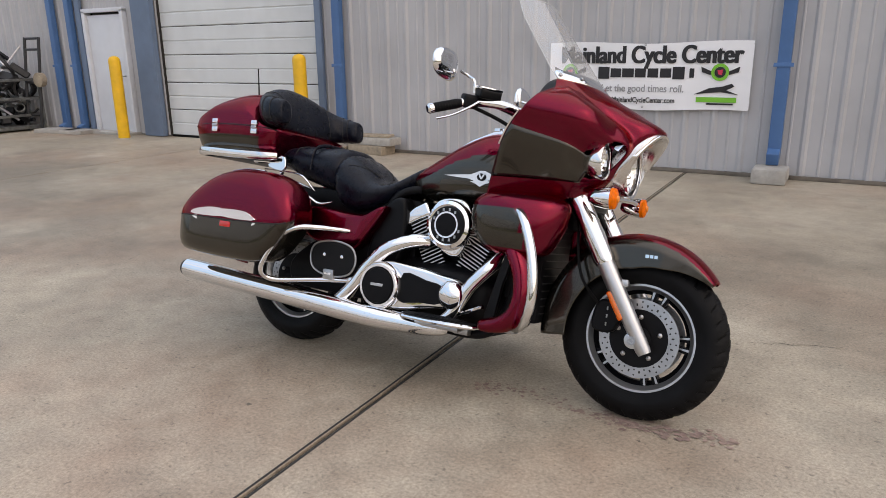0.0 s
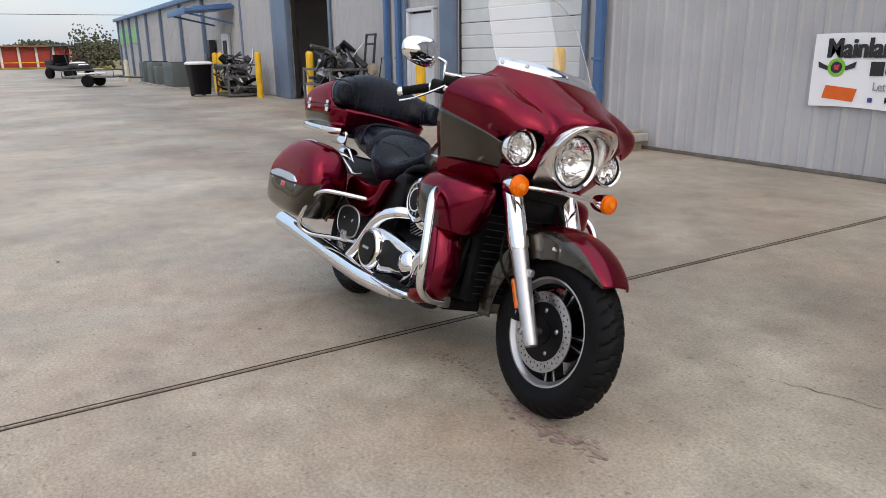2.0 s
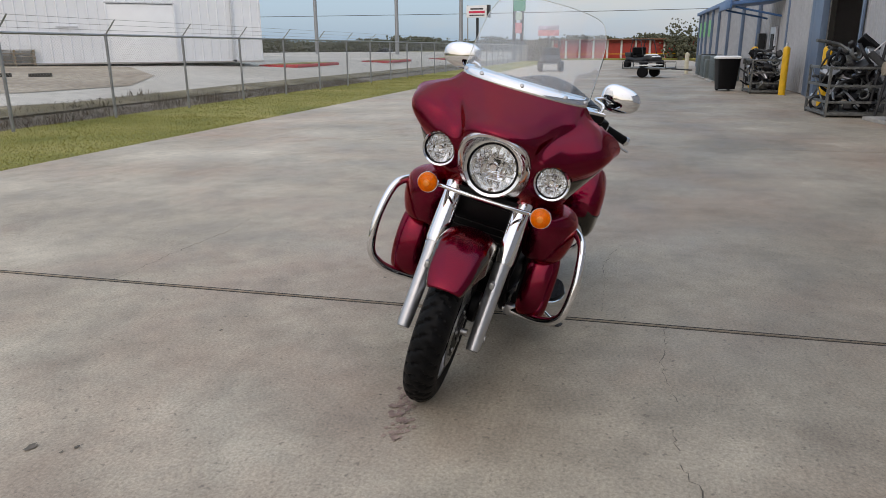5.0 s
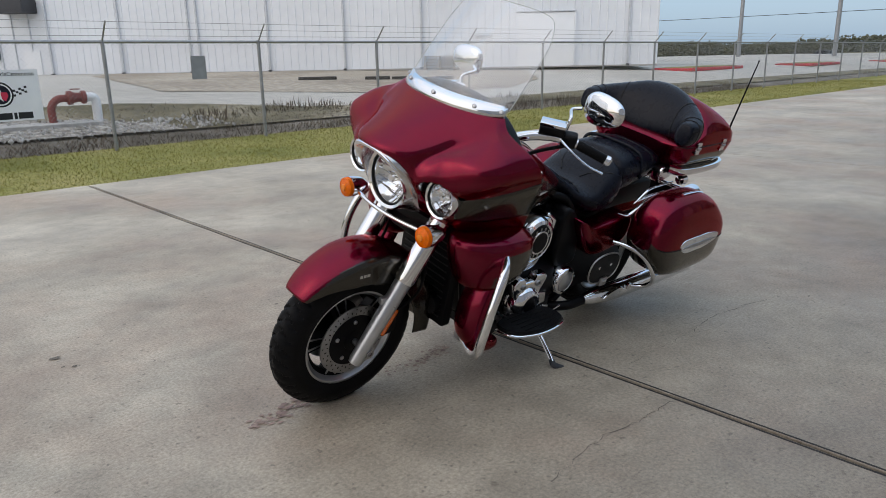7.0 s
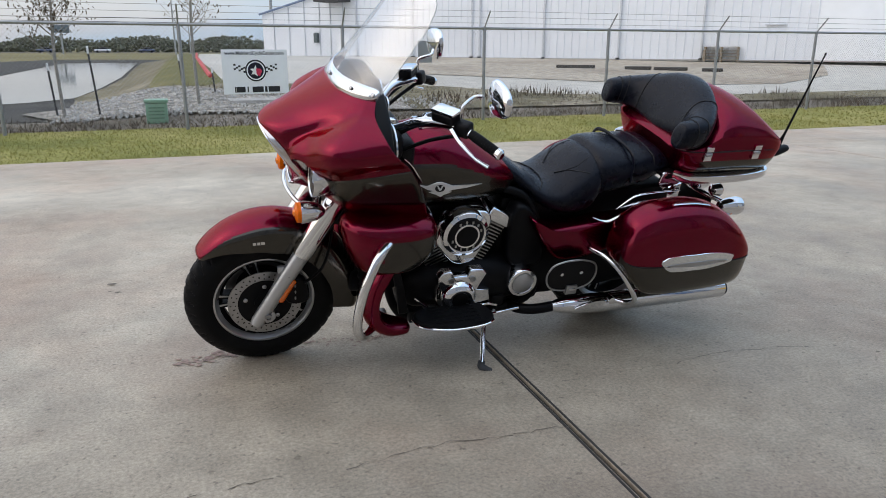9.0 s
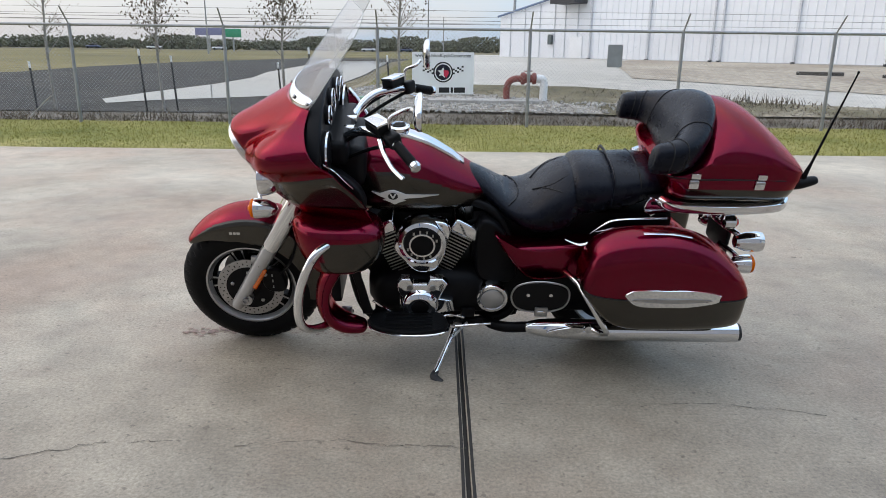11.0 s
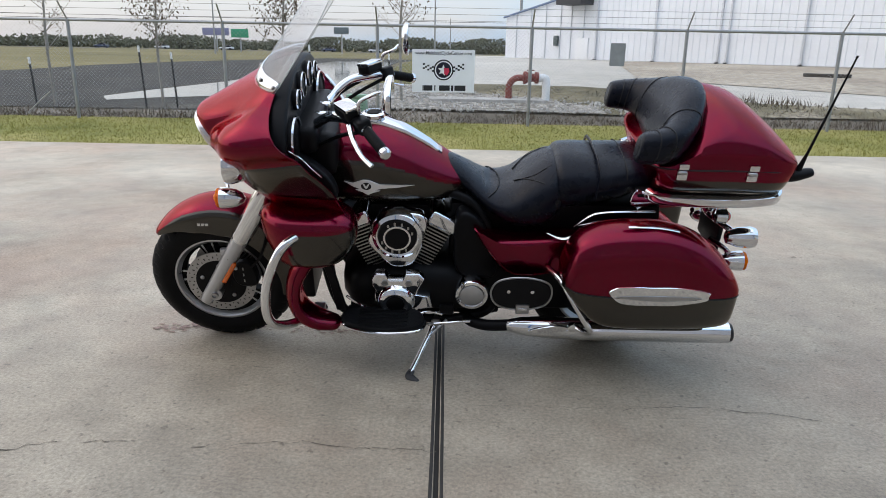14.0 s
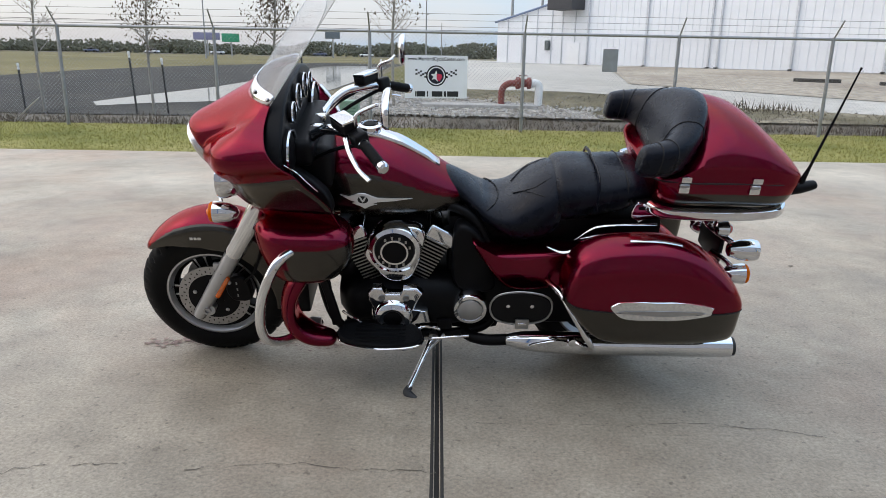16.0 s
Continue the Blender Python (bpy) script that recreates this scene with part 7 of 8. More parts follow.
TANK = [(1.27, 0.90, 0.07, 0.075, 0.11), (1.21, 0.885, 0.133, 0.135, 0.128), (1.11, 0.875, 0.176, 0.182, 0.124), (0.99, 0.870, 0.188, 0.193, 0.121), (0.87, 0.860, 0.178, 0.157, 0.112), (0.76, 0.845, 0.148, 0.105, 0.095), (0.66, 0.832, 0.104, 0.053, 0.072), (0.60, 0.825, 0.05, 0.017, 0.03)]
SIDES = 112
def tank_mat(j, u):
    a = (j + 0.5) / SIDES * 360
    a = a if a <= 180 else a - 360
    edge = float(np.interp(u, [0, 0.5, 0.62, 0.8, 1], [26, 24, 18, 5, 0]))
    return 0 if edge < a < 180 - edge else 1
tank = part("fuel_tank", banded(TANK, tank_ring, tank_mat, 14, SIDES), [RED, BROWN], bike, "fuel tank, red on top with olive-grey sides")


def tank_surface(x, y):
    """Height of the tank's top at a place."""
    for a, b in zip(TANK, TANK[1:]):
        if a[0] >= x >= b[0]:
            t = (a[0] - x) / (a[0] - b[0])
            zc, hw, up = (a[k] + (b[k] - a[k]) * t for k in (1, 2, 3))
            return zc + up * max(0.0, 1 - (abs(y) / hw) ** 2.25) ** (1 / 2.25)
    return 0.9


bm = bmesh.new()
rows = []
for k in range(15):
    x = 1.075 - 0.345 * k / 14
    w = 0.062 - 0.030 * k / 14
    base = tank_surface(x, 0) + (0.010 if k < 13 else 0.004)
    rows.append([bm.verts.new((x, y, z)) for y, z in ((-w, base - 0.012), (-w * 0.8, base + 0.002), (0, base + 0.007), (w * 0.8, base + 0.002), (w, base - 0.012))])
skin(bm, rows, caps=False, wrap=False)
console = part("tank_console", bm, CHROME, tank, "chrome strip along the tank's top")
console.modifiers.new("thick", "SOLIDIFY").thickness = 0.008
part("filler_cap", lathe([(0.0, 0.046), (0.012, 0.046), (0.016, 0.040), (0.016, 0.030), (0.012, 0.028), (0.012, 0.0)], "Z", (1.0, 0, 1.074), 30), CHROME, tank, "chrome filler cap")
part("cap_pad", lathe([(0.013, 0.027), (0.0175, 0.022), (0.0178, 0.0)], "Z", (1.0, 0, 1.074), 24), BLACK_PLASTIC, tank)
skin_of_tank = BVHTree.FromPolygons([v.co.copy() for v in tank.data.vertices], [list(p.vertices) for p in tank.data.polygons])


def on_tank(bm, s, lift):
    """Lay a flat badge on the tank's flank."""
    for v in bm.verts:
        v.co.z -= 0.015
        hit = skin_of_tank.ray_cast(Vector((v.co.x, 1.0, v.co.z)), Vector((0, -1, 0)))[0]
        v.co.y = ((hit.y if hit else 0.1) + lift + v.co.y) * s
    return bm


for s in (-1, 1):
    em = part("tank_emblem", on_tank(plate([(1.105, 0.893), (1.07, 0.888), (1.05, 0.896), (1.03, 0.904), (1.01, 0.904), (0.99, 0.896), (0.965, 0.886), (0.90, 0.882), (0.832, 0.877), (0.90, 0.871), (0.96, 0.868), (0.985, 0.860), (0.965, 0.858), (0.995, 0.848), (1.012, 0.838), (1.032, 0.850), (1.06, 0.860), (1.045, 0.866), (1.07, 0.874)], 0.005, "XZ", 0.0, 2, 0.001, smooth_outline=False), s, 0.003), EMBLEM, tank, "chrome winged tank emblem")
    part("emblem_field", on_tank(plate([(1.018 + 0.020 * math.cos(k * 0.5236), 0.878 + 0.015 * math.sin(k * 0.5236)) for k in range(12)], 0.002, "XZ", 0.0, 2), s, 0.0085), BLACK_PLASTIC, em)
    part("emblem_mark", on_tank(plate([(1.032, 0.890), (1.024, 0.874), (1.018, 0.868), (1.012, 0.874), (1.004, 0.890), (1.010, 0.890), (1.018, 0.877), (1.026, 0.890)], 0.002, "XZ", 0.0, smooth_outline=False), s, 0.0105), EMBLEM, em)

# seats
def seat_ring(r, sides):
    x, top, low, half = r
    out = []
    mid = (top + low) / 2
    for j in range(sides):
        a = 2 * math.pi * j / sides
        c, s = math.cos(a), math.sin(a)
        p = 2.05 if s > 0 else 3.4
        k = (abs(c) ** p + abs(s) ** p) ** (-1 / p)
        dish = 0.012 * max(0.0, s) * (1 - abs(c)) if half > 0.15 else 0.0
        out.append((x, half * k * c * (1.0 if s > 0 else 1.0 - 0.12 * -s), mid + (top - low) / 2 * k * s - dish))
    return out


SEAT = [(0.755, 0.905, 0.885, 0.045), (0.735, 0.917, 0.86, 0.065), (0.69, 0.911, 0.83, 0.085), (0.63, 0.878, 0.785, 0.110), (0.565, 0.834, 0.735, 0.150), (0.51, 0.818, 0.70, 0.180), (0.45, 0.834, 0.67, 0.200), (0.39, 0.884, 0.655, 0.206), (0.33, 0.924, 0.66, 0.205), (0.29, 0.938, 0.68, 0.197), (0.262, 0.93, 0.71, 0.175)]
seat = part("rider_seat", loft(SEAT, seat_ring, 6, 36), VINYL, bike, "stitched black vinyl rider's seat", angle=60)
def seat_top(x, y):
    """Height of the rider's seat skin."""
    rows = sorted(SEAT)
    xs = [r[0] for r in rows]
    top, low, half = (float(np.interp(x, xs, [r[k] for r in rows])) for k in (1, 2, 3))
    e = min(0.98, abs(y) / half)
    h = (1 - e ** 2.05) ** (1 / 2.05)
    return (top + low) / 2 + (top - low) / 2 * h - (0.012 * h * (1 - e) if half > 0.15 else 0.0)


def seat_seam(pts):
    fine = spline([Vector((x, y, 0)) for x, y in pts], 7, False)
    part("seam", tube([(p.x, p.y, seat_top(p.x, p.y) + 0.0006) for p in fine], 0.0026, 6, 1, smooth_path=False), PIPING, seat)


seat_seam([(0.545, -0.145), (0.51, -0.09), (0.495, 0.0), (0.51, 0.09), (0.545, 0.145)])
for s in (-1, 1):
    seat_seam([(0.44, 0.055 * s), (0.40, 0.09 * s), (0.355, 0.105 * s), (0.30, 0.09 * s)])
    seat_seam([(0.405, 0.09 * s), (0.37, 0.13 * s), (0.33, 0.165 * s)])
pill = part("passenger_seat", loft([(0.285, 0.935, 0.76, 0.168), (0.262, 0.960, 0.74, 0.186), (0.20, 0.966, 0.745, 0.190), (0.12, 0.962, 0.765, 0.188), (0.04, 0.964, 0.785, 0.184), (-0.04, 0.955, 0.82, 0.172), (-0.10, 0.925, 0.84, 0.150)], seat_ring, 6, 36), VINYL, bike, "stitched black vinyl passenger seat", angle=60)
for x, z in ((0.02, 0.953),):
    part("seam", tube([(x, -0.180, z - 0.085), (x, -0.15, z - 0.022), (x, 0, z), (x, 0.15, z - 0.022), (x, 0.180, z - 0.085)], 0.0028, 6, 6), PIPING, pill)
part("strap", tube([(0.135, -0.192, 0.83), (0.13, -0.170, 0.925), (0.13, -0.10, 0.955), (0.13, 0, 0.958), (0.13, 0.10, 0.955), (0.13, 0.170, 0.925), (0.135, 0.192, 0.83)], 0.0085, 8, 8, flat=0.45), VINYL, pill, "vinyl grab strap")

# trunk
def trunk_ring(r, sides):
    """Lid with a shoulder crease over an upright side, and a body that draws in towards its base."""
    x, zc, hw, up, down = r
    half = sides // 2
    wall = min(0.075, 0.5 * up)
    right = [(hw * (1 - 0.02 * k / 3), zc + wall * k / 3) for k in range(3)]
    for k in range(half // 2 - 2):
        t = math.radians(14 + 76 * k / (half // 2 - 3))
        right.append((0.975 * hw * (math.cos(t) / math.cos(math.radians(14))) ** 0.9, zc + wall + (up - wall) * max(0.0, (math.sin(t) - math.sin(math.radians(14))) / (1 - math.sin(math.radians(14)))) ** 0.95))
    top = [(x, y, z) for y, z in right] + [(x, -y, z) for y, z in right[-2::-1]]
    low = egg(x, 0, zc, hw, up, down, 5.0, sides)[half + 1:]
    shift = float(np.interp(x, [-0.60, -0.50, -0.15, 0.0], [0.035, 0.02, -0.01, -0.045]))
    out = top
    for px, y, z in low:
        k = (zc - z) / down
        out.append((px + shift * k, y * (1 - 0.07 * k), z))
    return out


TR = [(-0.028, 0.985, 0.17, 0.012, 0.10), (-0.038, 0.99, 0.232, 0.015, 0.122), (-0.062, 0.998, 0.276, 0.018, 0.13), (-0.11, 1.001, 0.300, 0.036, 0.132), (-0.165, 1.003, 0.308, 0.100, 0.132), (-0.22, 1.004, 0.310, 0.168, 0.133), (-0.29, 1.005, 0.311, 0.192, 0.134), (-0.39, 1.003, 0.310, 0.170, 0.134), (-0.47, 0.998, 0.304, 0.124, 0.132), (-0.535, 0.993, 0.284, 0.078, 0.128), (-0.570, 0.990, 0.250, 0.048, 0.122), (-0.590, 0.986, 0.195, 0.024, 0.108), (-0.600, 0.980, 0.12, 0.008, 0.07)]
def trunk_mat(j, u):
    return 0 if j < 20 else (1 if (u > 0.24 and 22 <= j <= 37) else 0)
trunk = part("trunk", banded(TR, trunk_ring, trunk_mat, 5, 40), [RED, BROWN], bike, "top trunk, red with an olive-grey lower band")
for s in (-1, 1):
    part("lid_seam", tube([(x, (hw + 0.0008) * s, zc + 0.002) for x, zc, hw in ((-0.042, 0.992, 0.240), (-0.07, 0.998, 0.281), (-0.16, 1.003, 0.306), (-0.28, 1.005, 0.310), (-0.40, 1.003, 0.306), (-0.48, 0.998, 0.299), (-0.558, 0.989, 0.266))], 0.0032, 6, 4), PIPING, trunk)
    for x, y in ((-0.135, 0.306), (-0.385, 0.310)):
        la = part("latch", box((0.038, 0.012, 0.034), (x, y * s, 0.984), 0.004, 2), CHROME, trunk, "chrome latch")
        part("latch_plate", box((0.036, 0.010, 0.022), (x - 0.002, (y + 0.002) * s, 1.019), 0.003, 2), CHROME, la)
        part("latch_hook", box((0.034, 0.014, 0.014), (x + 0.002, (y + 0.006) * s, 0.998), 0.003, 1), STEEL, la)
part("lid_trim", tube([(-0.42, -0.02, 1.146), (-0.48, 0, 1.086), (-0.535, 0.0, 1.028)], 0.006, 6, 5, flat=0.5), CHROME, trunk)
rail_path = [(-0.045, 0.235, 0.866), (-0.10, 0.278, 0.862), (-0.28, 0.292, 0.862), (-0.44, 0.286, 0.866), (-0.53, 0.24, 0.864), (-0.560, 0.11, 0.868), (-0.564, 0, 0.868)]
full = rail_path + [(x, -y, z) for x, y, z in rail_path[-2::-1]]
rail = bmesh.new()
path = spline(full, 6)
rows = []
for i, q in enumerate(path):
    d = (path[min(i + 1, len(path) - 1)] - path[max(i - 1, 0)]).normalized()
    o = Vector((0, 0, 1)).cross(d) * -1
    rows.append([rail.verts.new(q + o * a + Vector((0, 0, b))) for a, b in ((0.012, -0.008), (0.017, 0.003), (0.015, 0.025), (0.006, 0.031), (-0.012, 0.031), (-0.012, -0.011), (0.004, -0.012))])
skin(rail, rows)
part("trunk_rack", rail, CHROME, bike, "chrome rack rail under the trunk")
part("rack_plate", box((0.50, 0.46, 0.02), (-0.26, 0, 0.862), 0.006), BLACK_PLASTIC, bike)
for s in (-1, 1):
    part("rack_bracket", plate([(0.01, 0.830), (0.0, 0.875), (-0.03, 0.880), (-0.10, 0.835), (-0.05, 0.815), (-0.01, 0.812)], 0.014 * s, "XZ", 0.215 * s, 3, 0.003), CHROME, bike, "chrome trunk bracket")
    part("rack_stay", tube([(-0.02, 0.21 * s, 0.80), (-0.10, 0.20 * s, 0.85), (-0.22, 0.19 * s, 0.852)], 0.010, 8, 5), CHROME, bike)

# backrest wrapped round the trunk
BR = [(0.037, 0.284, 1.080, 0.018, 0.030), (0.032, 0.284, 1.080, 0.036, 0.052), (0.014, 0.285, 1.080, 0.046, 0.061), (-0.020, 0.284, 1.082, 0.050, 0.065), (-0.060, 0.273, 1.085, 0.054, 0.071), (-0.100, 0.242, 1.090, 0.058, 0.082), (-0.134, 0.186, 1.097, 0.063, 0.099), (-0.154, 0.10, 1.105, 0.068, 0.126), (-0.159, 0.0, 1.109, 0.070, 0.136)]
BR = BR + [(x, -y, z, a, b) for x, y, z, a, b in BR[-2::-1]]
def pad(stations, per=6, sides=28):
    bm = bmesh.new()
    n = len(stations)
    rows = []
    for i in range(n - 1):
        a, b, c, d = stations[max(i - 1, 0)], stations[i], stations[i + 1], stations[min(i + 2, n - 1)]
        for k in range(per):
            t = k / per
            rows.append([0.5 * (2 * q + (r - p) * t + (2 * p - 5 * q + 4 * r - s) * t * t + (3 * q - 3 * r + s - p) * t ** 3) for p, q, r, s in zip(a, b, c, d)])
    rows.append(list(stations[-1]))
    rings = []
    for i, r in enumerate(rows):
        p = Vector(r[:3])
        d = (Vector(rows[min(i + 1, len(rows) - 1)][:3]) - Vector(rows[max(i - 1, 0)][:3]))
        d.z = 0
        d.normalize()
        out = d.cross(Vector((0, 0, 1)))
        ring = []
        for j in range(sides):
            a = 2 * math.pi * j / sides
            c, s = math.cos(a), math.sin(a)
            k = (abs(c) ** 2.5 + abs(s) ** 2.5) ** (-1 / 2.5)
            ring.append(bm.verts.new(p + out * c * k * r[3] + Vector((-0.44 * (1 - 0.7 * min(1.0, abs(r[1]) / 0.29) ** 1.5), 0, 0.92)) * s * k * r[4]))
        rings.append(ring)
    skin(bm, rings)
    return bm


rest = part("backrest", pad(BR), VINYL, bike, "padded black vinyl wraparound backrest", angle=60)
def pad_seam(i):
    x, y, z, a, b = BR[i]
    d = Vector(BR[i + 1][:3]) - Vector(BR[i - 1][:3])
    d.z = 0
    outv = d.normalized().cross(Vector((0, 0, 1)))
    ring = []
    for j in range(24):
        t = 2 * math.pi * j / 24
        c, q = math.cos(t), math.sin(t)
        k = (abs(c) ** 2.5 + abs(q) ** 2.5) ** (-1 / 2.5)
        ring.append(Vector((x, y, z)) + outv * c * k * (a + 0.0005) + Vector((-0.44 * (1 - 0.7 * min(1.0, abs(y) / 0.29) ** 1.5), 0, 0.92)) * q * k * (b + 0.0005))
    part("seam", tube(ring, 0.0024, 6, 2, closed=True), PIPING, rest)


for i in (3, 4, 6):
    pad_seam(i)
    pad_seam(len(BR) - 1 - i)

# antenna
ant = part("antenna_mount", tube([(-0.53, 0.215, 0.945), (-0.585, 0.222, 0.955), (-0.64, 0.222, 0.968), (-0.648, 0.222, 0.97)], [0.030, 0.028, 0.020, 0.008], 14, 4, flat=0.8), BLACK_PLASTIC, bike, "black antenna mount")
part("whip", tube([(-0.590, 0.222, 0.97), (-0.606, 0.222, 1.04), (-0.674, 0.221, 1.395)], [0.012, 0.0055, 0.003], 8, 1, smooth_path=False), RUBBER, ant, "thin black whip antenna")
part("whip_tip", lathe([(0, 0.002), (0.002, 0.0045), (0.008, 0.0045), (0.010, 0.0)], "Z", (-0.674, 0.221, 1.393), 10), RUBBER, ant)

# saddlebags
def bag_ring(r, sides):
    top, low = egg(r[0], r[1], r[2], r[3], r[4], r[5], 2.9, sides), egg(r[0], r[1], r[2], r[3], r[4], r[5], 4.0, sides)
    return top[:sides // 2 + 1] + low[sides // 2 + 1:]


BAG = [(0.272, 0.375, 0.62, 0.05, 0.04, 0.05), (0.258, 0.375, 0.60, 0.085, 0.11, 0.12), (0.222, 0.374, 0.59, 0.108, 0.19, 0.165), (0.14, 0.372, 0.585, 0.124, 0.240, 0.178), (0.02, 0.372, 0.582, 0.128, 0.258, 0.180), (-0.10, 0.372, 0.58, 0.128, 0.254, 0.178), (-0.21, 0.372, 0.58, 0.127, 0.216, 0.176), (-0.30, 0.372, 0.579, 0.121, 0.148, 0.170), (-0.358, 0.370, 0.577, 0.106, 0.080, 0.164), (-0.384, 0.368, 0.575, 0.085, 0.038, 0.152), (-0.394, 0.367, 0.57, 0.05, 0.014, 0.115)]
for s in (-1, 1):
    sink, puff = (0.006, 0.94) if s > 0 else (0.020, 0.90)
    stations = [(x, y, z - sink, hw, up * puff, down) for x, y, z, hw, up, down in BAG]
    bm = banded(stations, bag_ring, lambda j, u: 0 if j < 20 else 1, 5, 40)
    for v in bm.verts:
        if v.co.z < 0.58 and v.co.x > 0:
            v.co.x -= min(1.0, v.co.x / 0.25) * (0.58 - v.co.z) * 0.62
    if s < 0:
        bmesh.ops.scale(bm, vec=(1, -1, 1), verts=bm.verts)
    bag = part("saddlebag", bm, [RED, BROWN], bike, "hard saddlebag, red lid over an olive-grey shell")
    part("lid_seam", tube([(x, (y + hw + 0.0005) * s, z) for x, y, z, hw, _, _ in stations[1:-1]], 0.003, 6, 4), PIPING, bag)
    if s > 0:
        tr = part("bag_trim", plate([(0.112, 0.598), (0.100, 0.614), (0.065, 0.626), (-0.08, 0.629), (-0.17, 0.625), (-0.257, 0.607), (-0.262, 0.588), (-0.250, 0.568), (-0.14, 0.545), (-0.04, 0.541), (0.06, 0.550), (0.100, 0.578)], 0.016, "XZ", 0.486, 4, 0.006), CHROME, bag, "chrome spindle-shaped side trim")
        part("trim_slot", plate([(0.085, 0.582), (-0.08, 0.590), (-0.235, 0.582), (-0.08, 0.566)], 0.003, "XZ", 0.5015, 4, 0.001), STEEL, tr)
    else:
        tr = part("bag_trim", plate([(0.112, 0.588), (0.098, 0.610), (0.055, 0.625), (-0.08, 0.629), (-0.17, 0.625), (-0.257, 0.606), (-0.264, 0.586), (-0.08, 0.584)], -0.018, "XZ", -0.486, 4, 0.006), CHROME, bag, "chrome hood over the side lamp")
        tr.location.z = -0.018
        part("side_lens", plate([(0.104, 0.584), (0.085, 0.560), (0.045, 0.550), (0.0, 0.560), (-0.14, 0.560), (-0.19, 0.550), (-0.235, 0.560), (-0.255, 0.584)], -0.010, "XZ", -0.488, 3, 0.003), REFLECTOR, tr, "clear ribbed side lamp lens")
    top = -0.021 if s > 0 else -0.045
    part("lid_rail", tube([(0.05, 0.395 * s, 0.838 + top), (0.0, 0.40 * s, 0.8415 + top), (-0.07, 0.40 * s, 0.838 + top), (-0.135, 0.40 * s, 0.826 + top)], 0.008, 8, 6, flat=0.5), CHROME, bag, "chrome rail on the bag lid")
    part("tag", box((0.026, 0.004, 0.012), (0.085, 0.43 * s, 0.776), 0.001, 1, turn=pose(0, 0, 0, -40 * s, 25, 0)), INK_BLUE, bag, "small blue sticker") if s > 0 else None
    if s < 0:
        part("reflector", box((0.062, 0.014, 0.026), (-0.055, 0.497 * s, 0.540), 0.004, 2), RED_LENS, bag, "red reflector")
    if s > 0:
        guard_line = [(0.30, 0.25, 0.545), (0.262, 0.33, 0.540), (0.225, 0.40, 0.505), (0.175, 0.438, 0.430), (0.140, 0.43, 0.368), (0.145, 0.385, 0.325), (0.19, 0.33, 0.315)]
    else:
        guard_line = [(0.44, -0.22, 0.574), (0.40, -0.28, 0.575), (0.345, -0.36, 0.575), (0.285, -0.415, 0.566), (0.215, -0.435, 0.525), (0.158, -0.445, 0.440), (0.128, -0.44, 0.36), (0.16, -0.39, 0.325), (0.32, -0.32, 0.345), (0.50, -0.27, 0.365)]
    part("bag_guard", tube(guard_line, 0.0115, 12, 7), CHROME, bike, "chrome saddlebag guard bar")
    part("guard_foot", lathe([(0.0, 0.018), (0.02 * s, 0.018), (0.024 * s, 0.010), (0.024 * s, 0.0)], "Y", guard_line[-1], 14), CHROME, bike)
    part("side_trim", tube([(0.315, 0.235 * s, 0.694), (0.255, 0.250 * s, 0.680), (0.20, 0.256 * s, 0.704), (0.12, 0.262 * s, 0.742), (0.06, 0.262 * s, 0.752)], [0.003, 0.014, 0.012, 0.008, 0.003], 8, 7, flat=0.5), CHROME, bike, "chrome flash under the seat")
    part("side_trim", tube([(0.218, 0.250 * s, 0.734), (0.165, 0.258 * s, 0.784), (0.13, 0.260 * s, 0.800), (0.06, 0.262 * s, 0.808), (-0.08, 0.262 * s, 0.812)], [0.003, 0.009, 0.008, 0.007, 0.006], 8, 7, flat=0.5), CHROME, bike, "chrome flash under the seat")
    part("side_trim", tube([(0.20, 0.252 * s, 0.742), (0.13, 0.260 * s, 0.762), (0.06, 0.262 * s, 0.768), (-0.02, 0.262 * s, 0.772)], [0.003, 0.009, 0.008, 0.004], 8, 6, flat=0.5), CHROME, bike, "chrome flash under the seat")

# side covers, frame and engine
def hull(name, outline, y0, thick, material, label="", bevel=0.014, per=5):
    return both(name, lambda: plate(outline, thick, "XZ", y0, per, bevel), material, bike, label)


hull("side_cover", [(0.600, 0.700), (0.52, 0.660), (0.40, 0.655), (0.20, 0.668), (0.16, 0.60), (0.20, 0.525), (0.36, 0.485), (0.46, 0.500), (0.53, 0.580)], 0.13, 0.115, RED, "red side cover under the seat", 0.03)
hull("air_box", [(0.66, 0.74), (0.58, 0.72), (0.52, 0.60), (0.50, 0.46), (0.58, 0.44), (0.66, 0.47), (0.68, 0.60)], 0.10, 0.09, ENGINE_BLACK, "", 0.02)
part("frame_core", box((0.55, 0.20, 0.30), (0.42, 0, 0.60), 0.03), ENGINE_BLACK, bike)
part("rear_frame", box((0.24, 0.26, 0.30), (0.45, 0, 0.43), 0.03), ENGINE_BLACK, bike)
part("seat_base", box((0.75, 0.24, 0.12), (0.22, 0, 0.70), 0.03), ENGINE_BLACK, bike)
